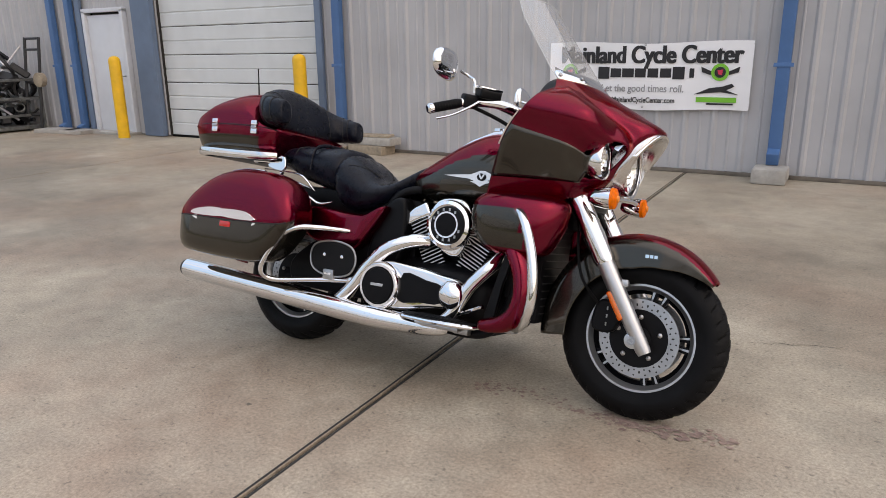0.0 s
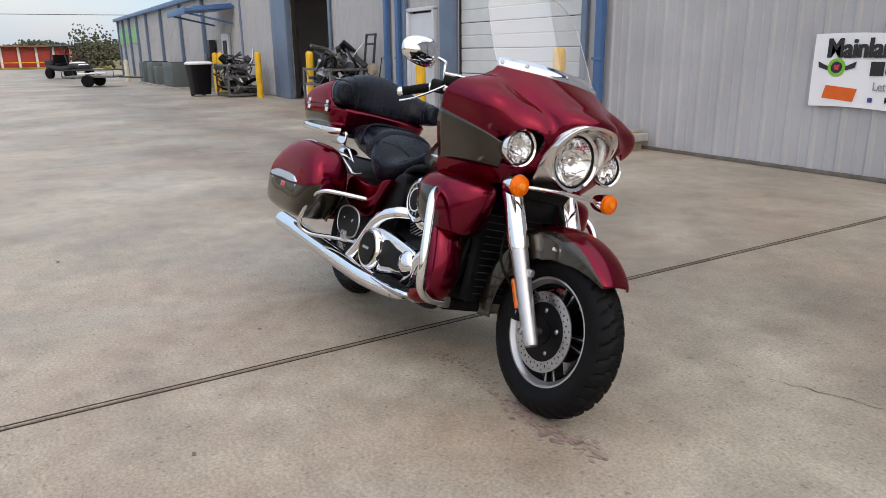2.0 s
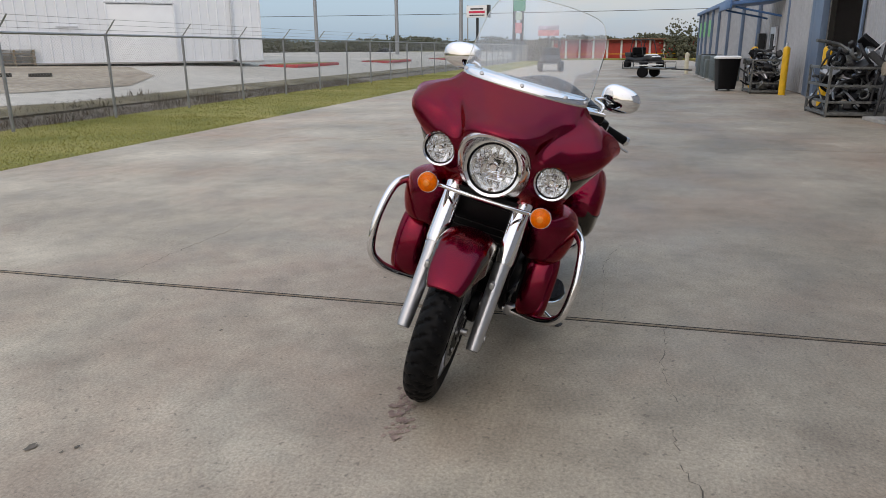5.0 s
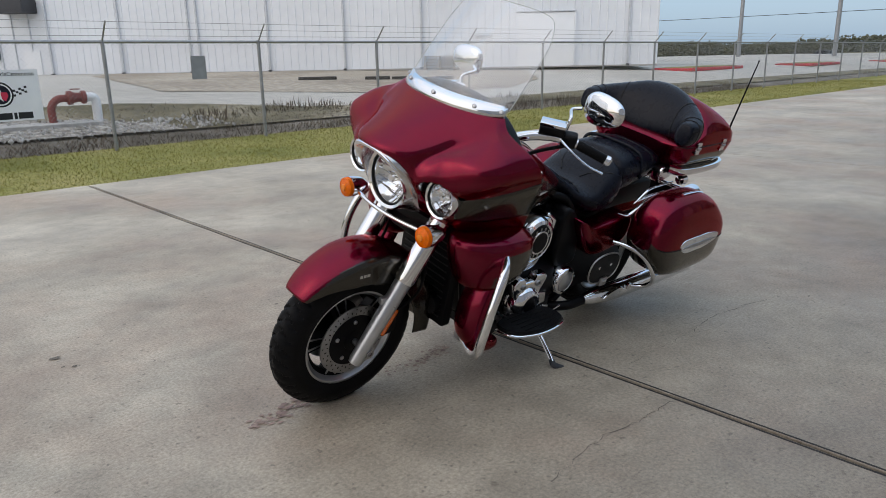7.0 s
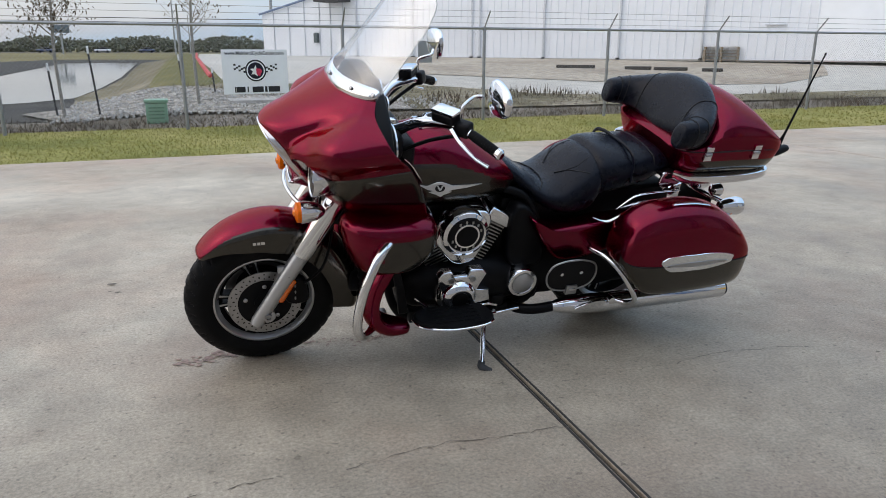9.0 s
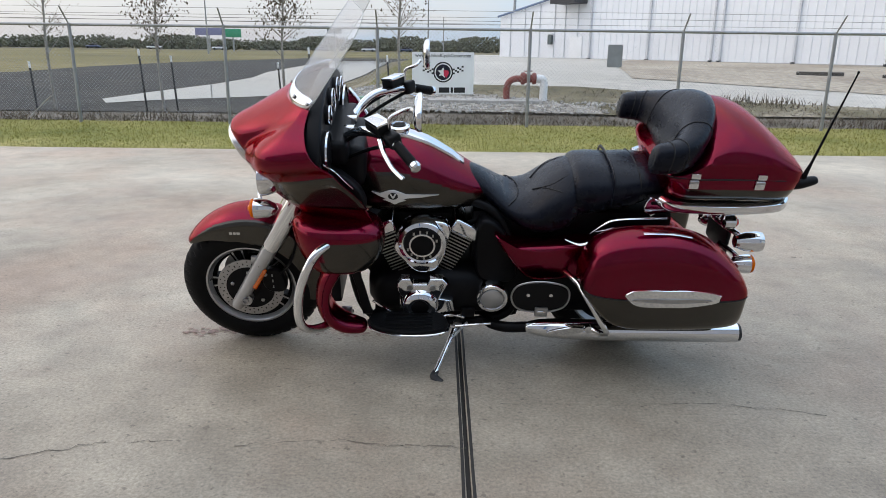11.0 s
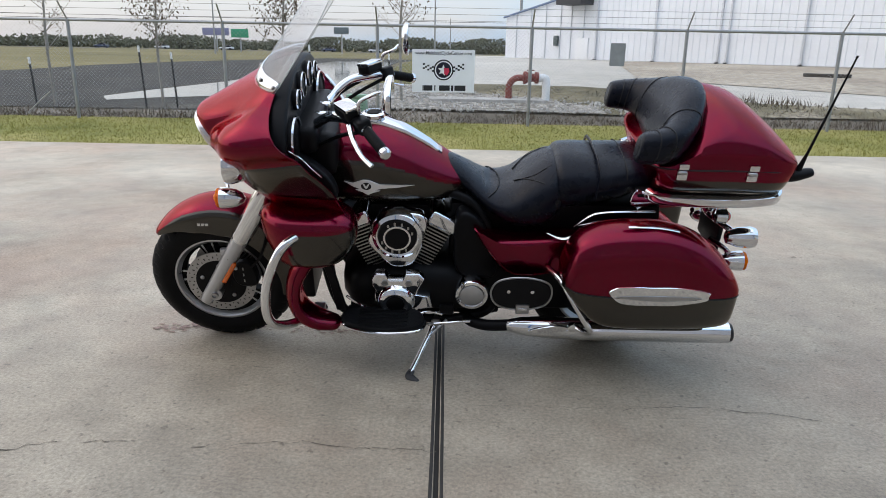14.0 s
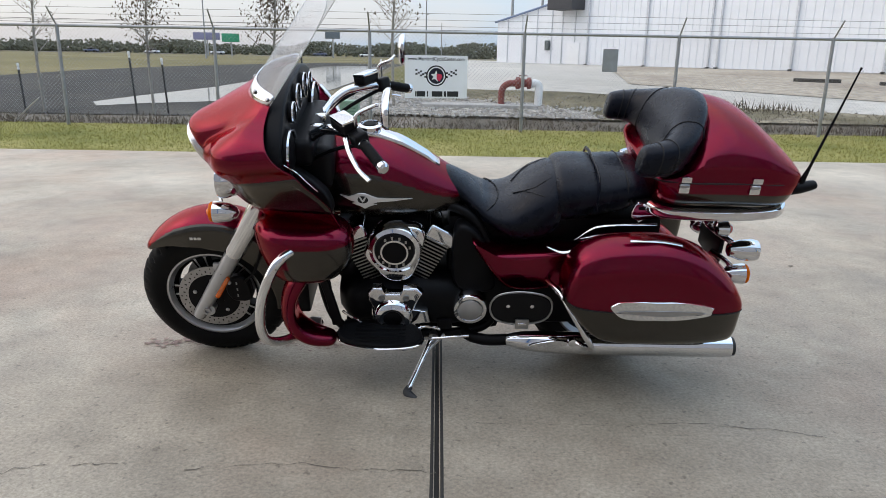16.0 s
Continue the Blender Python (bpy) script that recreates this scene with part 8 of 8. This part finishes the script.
for s in (-1, 1):
    fr = part("frame_tube", tube([(1.28, 0.05 * s, 0.90), (1.22, 0.11 * s, 0.70), (1.20, 0.15 * s, 0.42), (1.12, 0.17 * s, 0.245), (0.90, 0.175 * s, 0.225), (0.62, 0.175 * s, 0.235), (0.50, 0.16 * s, 0.30), (0.50, 0.15 * s, 0.52), (0.60, 0.13 * s, 0.76), (0.80, 0.06 * s, 0.80)], 0.019, 10, 7), ENGINE_BLACK, bike, "black tubular frame")
    part("chain_cover", plate([(0.56, 0.30), (0.56, 0.50), (0.40, 0.545), (0.22, 0.52), (0.10, 0.44), (0.06, 0.37), (0.10, 0.30), (0.30, 0.285)], 0.02 * s, "XZ", 0.155 * s, 4, 0.006), ENGINE_BLACK, bike)
    part("swingarm", tube([(0.52, 0.13 * s, 0.33), (0.30, 0.135 * s, 0.325), (0.02, 0.13 * s, 0.318)], [0.030, 0.028, 0.034], 12, 4, flat=1.3), ENGINE_BLACK, bike)
    ov = part("passenger_board", plate([(0.52, 0.452), (0.50, 0.500), (0.44, 0.520), (0.36, 0.518), (0.30, 0.495), (0.285, 0.45), (0.305, 0.402), (0.36, 0.380), (0.44, 0.378), (0.50, 0.400)], 0.020 * s, "XZ", 0.285 * s, 4, 0.004), BLACK_PLASTIC, bike, "folded black passenger footboard with chrome rim")
    ring = [(x, 0.302 * s, z) for x, z in ((0.525, 0.452), (0.503, 0.503), (0.44, 0.524), (0.36, 0.522), (0.297, 0.499), (0.281, 0.45), (0.301, 0.399), (0.36, 0.376), (0.44, 0.374), (0.503, 0.397))]
    part("rim", tube(ring, 0.0042, 8, 5, closed=True), STEEL, ov)
    for x in (0.36, 0.455):
        part("bolt", lathe([(0.0, 0.008), (0.004 * s, 0.008), (0.005 * s, 0.0)], "Y", (x, 0.305 * s, 0.462), 10), CHROME, ov)
    part("hinge", box((0.055, 0.02, 0.045), (0.395, 0.305 * s, 0.378), 0.005, 2), STEEL, ov)
    part("hinge_bar", box((0.032, 0.004, 0.010), (0.395, 0.3165 * s, 0.382), 0.001, 1), CHROME, ov)

part("crankcase", loft([(0.56, 0.36, 0.14, 0.08, 0.08), (0.62, 0.36, 0.20, 0.13, 0.11), (0.80, 0.385, 0.215, 0.12, 0.14), (0.95, 0.39, 0.21, 0.12, 0.145), (1.08, 0.38, 0.19, 0.10, 0.13), (1.14, 0.37, 0.12, 0.06, 0.08)], lambda r, n: egg(r[0], 0, r[1], r[2], r[3], r[4], 3.0, n), 4, 32), ENGINE_BLACK, bike, "black engine crankcase")


def cylinder(base, top, name="cylinder"):
    b, t = Vector(base), Vector(top)
    d = (t - b).normalized()
    side = Vector((0, 1, 0))
    fwd = side.cross(d)
    cyl = part(name, tube([b, t], 0.075, 20, 1), ENGINE_BLACK, bike, "finned black engine cylinder")
    q = Matrix((fwd, side, d)).transposed().to_4x4()
    n = 15
    fin = mesh_from("fin", box((0.096, 0.305, 0.0055), (0, 0, 0), 0.002, 1), ENGINE_BLACK, smooth=False)
    edge = mesh_from("fin_edge", box((0.098, 0.0035, 0.0048), (0, 0, 0)), FIN_EDGE, smooth=False)
    ln = (t - b).length
    for k in range(n):
        p = b + d * (ln * (0.06 + 0.86 * k / (n - 1)))
        f = new("fin", fin)
        f.parent = cyl
        f.matrix_basis = Matrix.Translation(p) @ q
        for s in (-1, 1):
            e = new("fin_edge", edge)
            e.parent = cyl
            e.matrix_basis = Matrix.Translation(p + side * 0.1535 * s) @ q
    head = box((0.128, 0.335, 0.062), (0, 0, 0.010), 0.014, 3)
    bmesh.ops.transform(head, matrix=Matrix.Translation(t + d * 0.006) @ q, verts=head.verts)
    part("cylinder_head", head, CHROME, cyl, "chrome cylinder head cover")
    return cyl


cylinder((0.965, 0, 0.449), (1.068, 0, 0.672))
cylinder((0.845, 0, 0.453), (0.725, 0, 0.672))
part("engine_core", box((0.26, 0.16, 0.26), (0.90, 0, 0.60), 0.03), ENGINE_BLACK, bike)

for s, x, z in ((1, 0.900, 0.665), (-1, 0.912, 0.655)):
    ac = part("air_cleaner", lathe([(0.14 * s, 0.05), (0.15 * s, 0.100), (0.215 * s, 0.106), (0.238 * s, 0.098), (0.246 * s, 0.084), (0.240 * s, 0.076)], "Y", (x, 0, z), 44), CHROME, bike, "round chrome air cleaner cover")
    part("cover_plate", lathe([(0.236 * s, 0.080), (0.246 * s, 0.074), (0.248 * s, 0.052), (0.240 * s, 0.050)], "Y", (x, 0, z), 44, closed=True), BLACK_PLASTIC, ac)
    part("cover_disc", lathe([(0.238 * s, 0.052), (0.252 * s, 0.046), (0.254 * s, 0.0)], "Y", (x, 0, z), 36), ENGINE_BLACK, ac)
    part("cover_ring", lathe([(0.245 * s, 0.056), (0.252 * s, 0.054), (0.252 * s, 0.047), (0.245 * s, 0.047)], "Y", (x, 0, z), 40, closed=True), CHROME, ac)
    wide = [(0.068, 0.083), (0.006, 0.094), (-0.085, 0.088), (-0.116, 0.052), (-0.106, -0.014), (-0.088, -0.088), (-0.052, -0.146), (0.009, -0.158), (0.052, -0.134), (0.102, -0.073), (0.120, -0.032), (0.102, 0.025)]
    slim = [(0.085, -0.02), (0.105, 0.03), (0.05, 0.105), (-0.06, 0.10), (-0.105, 0.03), (-0.075, -0.06), (-0.02, -0.115), (0.045, -0.125), (0.075, -0.08)]
    part("cover_skirt", plate([(x + dx, z + dz) for dx, dz in (wide if s > 0 else slim)], 0.062 * s, "XZ", 0.155 * s, 5, 0.012), CHROME, ac)
    ticks = bmesh.new()
    for k in range(14):
        if k in (0, 1, 7, 8):
            continue
        a = 2 * math.pi * k / 14 + 0.1
        box((0.008, 0.002, 0.012), (x + 0.063 * math.cos(a), 0.2485 * s, z + 0.063 * math.sin(a)), 0, bm=ticks)
    part("cover_marks", ticks, FIN_EDGE, ac, smooth=False)["kind"] = "stuff"

# left side covers
star = part("clutch_cover", lathe([(0.21, 0.078), (0.245, 0.074), (0.268, 0.062), (0.286, 0.054), (0.292, 0.042), (0.286, 0.036), (0.280, 0.0)], "Y", (0.910, 0, 0.375), 36), CHROME, bike, "chrome star-shaped engine cover")
part("cover_centre", lathe([(0.280, 0.036), (0.287, 0.028), (0.289, 0.0)], "Y", (0.910, 0, 0.375), 28), ENGINE_BLACK, star)
body = part("cover_arm", plate([(0.990, 0.465), (0.975, 0.484), (0.945, 0.484), (0.935, 0.462), (0.885, 0.462), (0.875, 0.484), (0.830, 0.484), (0.812, 0.465), (0.830, 0.425), (0.838, 0.400), (0.795, 0.392), (0.785, 0.345), (0.835, 0.335), (0.820, 0.300), (0.860, 0.292), (0.890, 0.310), (0.930, 0.310), (0.960, 0.292), (0.992, 0.305), (0.968, 0.350), (0.972, 0.400), (0.988, 0.435)], 0.050, "XZ", 0.212, 3, 0.012, smooth_outline=False), CHROME, star, "four-armed chrome casting")
for x, z in ((0.945, 0.450), (0.866, 0.450), (0.965, 0.320), (0.845, 0.318)):
    part("arm_bolt", lathe([(0.258, 0.011), (0.269, 0.011), (0.269, 0.007), (0.264, 0.006), (0.264, 0.0)], "Y", (x, 0, z), 14), STEEL, body)
star.matrix_basis = pose(0.910, 0, 0.375) @ Matrix.Diagonal((1.22, 1, 1.18, 1)) @ pose(-0.910, 0, -0.375)
part("drive_cover", lathe([(0.16, 0.073), (0.225, 0.073), (0.236, 0.066), (0.238, 0.054), (0.234, 0.050), (0.236, 0.0)], "Y", (0.598, 0, 0.388), 40), CHROME, bike, "round chrome drive cover")
part("drive_disc", lathe([(0.236, 0.049), (0.2385, 0.046), (0.239, 0.0)], "Y", (0.598, 0, 0.388), 36), ALLOY, bike, "satin centre of the drive cover")
part("shift_rod", tube([(0.60, 0.24, 0.26), (0.80, 0.25, 0.247), (0.90, 0.255, 0.262), (0.99, 0.26, 0.288), (1.035, 0.262, 0.331), (1.11, 0.265, 0.397)], 0.006, 8, 6), CHROME, bike)
part("heel_rod", tube([(0.72, 0.25, 0.30), (0.78, 0.26, 0.32), (0.84, 0.27, 0.30)], 0.006, 8, 6), CHROME, bike)

# right side covers
prim = part("clutch_case", plate([(0.56, 0.37), (0.585, 0.44), (0.66, 0.475), (0.78, 0.470), (0.92, 0.452), (1.01, 0.435), (1.03, 0.385), (1.00, 0.33), (0.88, 0.305), (0.72, 0.275), (0.62, 0.285)], -0.060, "XZ", -0.205, 5, 0.018), CHROME, bike, "polished clutch-side engine case")
part("case_panel", plate([(0.75, 0.435), (0.86, 0.420), (0.935, 0.405), (0.935, 0.335), (0.84, 0.325), (0.74, 0.318)], -0.010, "XZ", -0.262, 3, 0.003), ENGINE_BLACK, prim)
part("clutch_lid", lathe([(-0.255, 0.100), (-0.285, 0.100), (-0.297, 0.090), (-0.297, 0.080), (-0.290, 0.076)], "Y", (0.648, 0, 0.368), 44), CHROME, prim)
part("clutch_disc", lathe([(-0.285, 0.080), (-0.302, 0.072), (-0.306, 0.0)], "Y", (0.648, 0, 0.368), 40), ENGINE_BLACK, prim, "black round clutch cover disc")
part("disc_bar", box((0.06, 0.003, 0.012), (0.648, -0.3065, 0.372), 0.001, 1), ALLOY, prim)
part("case_dome", lathe([(-0.255, 0.060), (-0.275, 0.056), (-0.292, 0.036), (-0.297, 0.0)], "Y", (0.980, 0, 0.378), 32), CHROME, prim)

# exhaust
mr = part("exhaust_pipe", tube([(0.965, -0.235, 0.238), (0.90, -0.268, 0.235), (0.66, -0.285, 0.232), (0.44, -0.292, 0.243), (0.20, -0.300, 0.258), (-0.46, -0.310, 0.290)], [0.026, 0.036, 0.045, 0.048, 0.049, 0.047], 24, 8), CHROME, bike, "long chrome exhaust silencer")
part("tail_pipe", tube([(-0.455, -0.310, 0.290), (-0.478, -0.310, 0.291)], 0.040, 20, 1), SCRAP, mr)
part("header_pipe", tube([(0.80, -0.175, 0.575), (0.735, -0.225, 0.565), (0.645, -0.255, 0.520), (0.56, -0.262, 0.430), (0.505, -0.268, 0.345), (0.44, -0.275, 0.270)], 0.031, 18, 8), CHROME, bike, "chrome exhaust header pipe")
part("header_pipe", tube([(1.16, -0.165, 0.575), (1.12, -0.225, 0.510), (1.05, -0.245, 0.420), (0.99, -0.245, 0.310), (0.93, -0.245, 0.250)], 0.028, 18, 8), CHROME, bike, "chrome exhaust header pipe")
ml = part("silencer", tube([(0.445, 0.262, 0.262), (0.39, 0.272, 0.266), (0.28, 0.282, 0.268), (0.10, 0.290, 0.268), (-0.46, 0.300, 0.272)], [0.022, 0.038, 0.046, 0.047, 0.045], 24, 8), CHROME, bike, "chrome exhaust silencer")
part("tail_pipe", tube([(-0.455, 0.300, 0.272), (-0.475, 0.300, 0.273)], 0.038, 20, 1), SCRAP, ml)
part("heat_shield", plate([(0.36, 0.286), (0.26, 0.312), (0.20, 0.300), (0.24, 0.276), (0.34, 0.268)], 0.012, "XZ", 0.318, 4, 0.004), CHROME, ml)
part("link_pipe", tube([(0.43, 0.262, 0.262), (0.55, 0.24, 0.245), (0.62, 0.15, 0.235), (0.62, -0.15, 0.235)], 0.024, 12, 6), ENGINE_BLACK, bike)

# footboards and stand
for s, dz in ((1, 0.0), (-1, -0.022)):
    fb = part("footboard", plate([(x, 0.265 + (y - 0.265) * (1.0 if s > 0 else 0.45)) for x, y in ((1.125, 0.315), (1.10, 0.385), (1.00, 0.425), (0.88, 0.425), (0.805, 0.40), (0.79, 0.34), (0.83, 0.275), (0.95, 0.265), (1.08, 0.275))], 0.022, "XY", 0, 4, 0.006), RUBBER, bike, "black rubber footboard with a bright edge")
    fb.matrix_basis = pose(0, 0, 0.305 + dz, 4) @ Matrix.Diagonal((1, s, 1, 1))
    part("edge", tube([(x, 0.265 + (y - 0.265) * (1.0 if s > 0 else 0.45), 0.002 if s > 0 else 0.010) for x, y in ((1.128, 0.315), (1.102, 0.388), (1.00, 0.429), (0.88, 0.429), (0.802, 0.402), (0.786, 0.34))], 0.006 if s > 0 else 0.009, 8, 5), CHROME, fb)
    part("bracket", box((0.20, 0.10, 0.02), (0.95, 0.26, -0.012), 0.006), STEEL, fb)
    for k in range(5):
        part("tread_rib", box((0.20, 0.006, 0.005), (0.955, (0.295 + 0.026 * k) if s > 0 else (0.275 + 0.012 * k), 0.0235), 0.002, 1), RUBBER, fb)
stand = part("side_stand", tube([(0.745, 0.19, 0.225), (0.775, 0.27, 0.195), (0.825, 0.395, 0.155), (0.845, 0.440, 0.138)], [0.014, 0.012, 0.011, 0.011], 10, 6), CHROME, bike, "chrome side stand resting on the concrete")
part("stand_foot", tube([(0.838, 0.425, 0.146), (0.848, 0.448, 0.138), (0.835, 0.462, 0.1335), (0.810, 0.478, 0.131)], [0.014, 0.017, 0.016, 0.009], 10, 6, flat=0.55), SCRAP, stand, "dark steel shoe of the stand")
part("stand_pivot", lathe([(-0.02, 0.02), (0.02, 0.02)], "Y", (0.745, 0.19, 0.225), 14), STEEL, stand)
part("stand_spring", tube([(0.70, 0.20, 0.235), (0.78, 0.27, 0.19)], 0.007, 8, 1), STEEL, stand)
part("brake_pedal", tube([(1.00, -0.24, 0.30), (1.08, -0.29, 0.33), (1.15, -0.32, 0.36)], 0.008, 8, 5), CHROME, bike)
for x, y, z, sx, sz in ((0.86, -0.24, 0.255, 0.06, 0.05), (0.94, -0.235, 0.245, 0.05, 0.045), (1.03, -0.225, 0.25, 0.07, 0.05), (0.78, -0.235, 0.262, 0.05, 0.03), (1.08, 0.22, 0.28, 0.07, 0.06), (0.70, 0.20, 0.30, 0.06, 0.05)):
    part("bracket", box((sx, 0.04, sz), (x, y, z), 0.008, 2), STEEL if y < 0 else ENGINE_BLACK, bike)
part("gearbox", box((0.36, 0.33, 0.13), (0.65, 0.0, 0.305), 0.03), ENGINE_BLACK, bike, "black gearbox casing")
part("belly_plate", box((0.56, 0.26, 0.05), (0.84, 0, 0.245), 0.015), ENGINE_BLACK, bike)

# leg shields, crash bars, radiator
def shield_ring_at(r, sides):
    """A rounded oblong at one height: height, middle and half-length, middle and half-width."""
    z, xc, hx, yc, hy = r
    out = []
    for j in range(sides):
        a = 2 * math.pi * j / sides
        c, s = math.cos(a), math.sin(a)
        k = (abs(c) ** 2.6 + abs(s) ** 2.6) ** (-1 / 2.6)
        x, y = xc + hx * k * c, yc + hy * k * s
        y -= (1.5 if y > yc else 0.6) * max(0.0, x - 1.25) ** 2
        out.append((x, y, z))
    return out


POD = [(0.812, 1.25, 0.05, 0.25, 0.03), (0.807, 1.25, 0.115, 0.255, 0.072), (0.792, 1.245, 0.160, 0.262, 0.098), (0.768, 1.24, 0.182, 0.268, 0.111), (0.73, 1.235, 0.186, 0.272, 0.115), (0.69, 1.232, 0.180, 0.274, 0.113), (0.65, 1.230, 0.166, 0.274, 0.107), (0.61, 1.235, 0.142, 0.272, 0.096), (0.585, 1.24, 0.115, 0.270, 0.08), (0.572, 1.24, 0.08, 0.268, 0.05)]
LOWER = [(1.235, 0.615, 0.020, 0.030), (1.243, 0.604, 0.040, 0.062), (1.268, 0.575, 0.046, 0.080), (1.298, 0.520, 0.044, 0.086), (1.312, 0.455, 0.042, 0.087), (1.308, 0.395, 0.043, 0.086), (1.284, 0.345, 0.045, 0.083), (1.238, 0.310, 0.044, 0.076), (1.185, 0.295, 0.038, 0.062), (1.150, 0.291, 0.030, 0.045), (1.136, 0.290, 0.012, 0.02)]


def fin(stations, per=5, sides=36):
    """A curved red fin: a flat oval carried along a bow seen from the side."""
    rows = []
    n = len(stations)
    for i in range(n - 1):
        a, b, c, d = stations[max(i - 1, 0)], stations[i], stations[i + 1], stations[min(i + 2, n - 1)]
        for k in range(per):
            t = k / per
            rows.append([0.5 * (2 * q + (r - p) * t + (2 * p - 5 * q + 4 * r - v) * t * t + (3 * q - 3 * r + v - p) * t ** 3) for p, q, r, v in zip(a, b, c, d)])
    rows.append(list(stations[-1]))
    out = bmesh.new()
    rings = []
    for i, (x, z, thick, half) in enumerate(rows):
        a, b = rows[max(i - 1, 0)], rows[min(i + 1, len(rows) - 1)]
        d = Vector((b[0] - a[0], 0, b[1] - a[1])).normalized()
        normal = Vector((-d.z, 0, d.x))
        ring = []
        for j in range(sides):
            q = 2 * math.pi * j / sides
            c, e = math.cos(q), math.sin(q)
            k = (abs(c) ** 2.5 + abs(e) ** 2.5) ** (-1 / 2.5)
            y = half * k * e
            bow = 0.9 * max(0.0, y) ** 2 * 3.0
            ring.append(out.verts.new(Vector((x - bow, 0.300 + y, z)) + normal * thick * k * c))
        rings.append(ring)
    skin(out, rings)
    return out


for s in (-1, 1):
    bm = loft(POD, shield_ring_at, 5, 44)
    bm.normal_update()
    for f in bm.faces:
        c = f.calc_center_median()
        if abs(f.normal.y) > 0.25 and c.y > 0.285 and c.x < 1.292 and 0.60 < c.z < 0.747:
            f.material_index = 1
    low = fin([(x, z, a * 0.75, b * 0.8) for x, z, a, b in LOWER])
    if s < 0:
        bmesh.ops.scale(bm, vec=(1, -1, 1), verts=bm.verts)
        bmesh.ops.scale(low, vec=(1, -1, 1), verts=low.verts)
    pod = part("leg_shield", bm, [RED, BROWN], bike, "red leg shield with an olive-grey outer flap", angle=75)
    part("lower_shield", low, RED, pod, "red rounded lower leg shield", angle=75)
    # red panel coloured black: its shade behind the fin is put into the colour
    part("inner_shield", plate([(1.222, 0.60), (1.188, 0.60), (1.150, 0.45), (1.118, 0.30), (1.160, 0.30), (1.185, 0.45)], 0.02 * s, "XZ", 0.215 * s, 3, 0.004, smooth_outline=False), BLACK_PLASTIC, bike, "inner red shield panel, blackened for the shade it sits in")
    cb = part("crash_bar", tube([(1.20, 0.30 * s, 0.715), (1.25, 0.355 * s, 0.738), (1.315, 0.420 * s, 0.708), (1.372, 0.447 * s, 0.585), (1.392, 0.448 * s, 0.455), (1.375, 0.425 * s, 0.372), (1.32, 0.345 * s, 0.315), (1.22, 0.19 * s, 0.285)], 0.0185, 14, 8), CHROME, bike, "chrome engine guard bar")
    part("bar_clamp", box((0.05, 0.05, 0.05), (1.235, 0.215 * s, 0.290), 0.01), STEEL, cb)
rad = part("radiator", box((0.05, 0.32, 0.42), (1.285, 0, 0.52), 0.012), ENGINE_BLACK, bike, "black radiator behind the front wheel")
for k in range(12):
    part("radiator_fin", box((0.006, 0.27, 0.004), (1.313, 0, 0.35 + 0.03 * k), 0.0), SCRAP, rad, smooth=False)
part("radiator_shroud", box((0.16, 0.36, 0.16), (1.24, 0, 0.755), 0.03), ENGINE_BLACK, bike)
part("horn", lathe([(0.0, 0.02), (0.01, 0.045), (0.04, 0.045), (0.05, 0.03)], "X", (1.30, 0.09, 0.40), 24), ENGINE_BLACK, bike)
for y in (-0.13, 0.13):
    part("coolant_hose", tube([(1.26, y, 0.72), (1.20, y * 1.3, 0.60), (1.18, y * 1.2, 0.40)], 0.016, 8, 6), RUBBER, bike)

# tail
for s in (-1, 1):
    indicator(-0.478, 0.195 * s, 0.558, False, AMBER)
    part("tail_bullet", lathe([(0.065, 0.004), (0.055, 0.026), (0.015, 0.040), (-0.035, 0.045), (-0.055, 0.040), (-0.060, 0.0)], "X", (-0.462, 0.188 * s, 0.664), 28), CHROME, bike, "chrome bullet lamp housing")
part("tail_lamp", lathe([(0.04, 0.03), (0.02, 0.056), (-0.04, 0.062), (-0.055, 0.055)], "X", (-0.385, 0, 0.735), 32), CHROME, bike, "chrome round tail lamp")
part("tail_lens", lathe([(-0.050, 0.056), (-0.066, 0.045), (-0.074, 0.0)], "X", (-0.385, 0, 0.735), 28), RED_LENS, bike, "red tail lamp lens")
for s in (-1, 1):
    part("signal_stalk", tube([(-0.37, 0.12 * s, 0.62), (-0.42, 0.17 * s, 0.60), (-0.455, 0.195 * s, 0.565)], 0.011, 8, 4), CHROME, bike)
part("tail_bar", tube([(-0.45, -0.18, 0.672), (-0.37, 0, 0.690), (-0.45, 0.18, 0.672)], 0.012, 10, 5), CHROME, bike)
for s in (-1, 1):
    part("marker_lamp", lathe([(0.03, 0.01), (0.02, 0.026), (-0.02, 0.030), (-0.028, 0.020), (-0.03, 0.0)], "X", (-0.372, 0.165 * s, 0.745), 20), CHROME, bike, "small chrome marker lamp")
    part("marker_lens", lathe([(-0.026, 0.024), (-0.036, 0.016), (-0.038, 0.0)], "X", (-0.372, 0.165 * s, 0.745), 18), RED_LENS, bike)
part("plate_bracket", box((0.02, 0.22, 0.14), (-0.415, 0, 0.60), 0.008), BLACK_PLASTIC, bike)
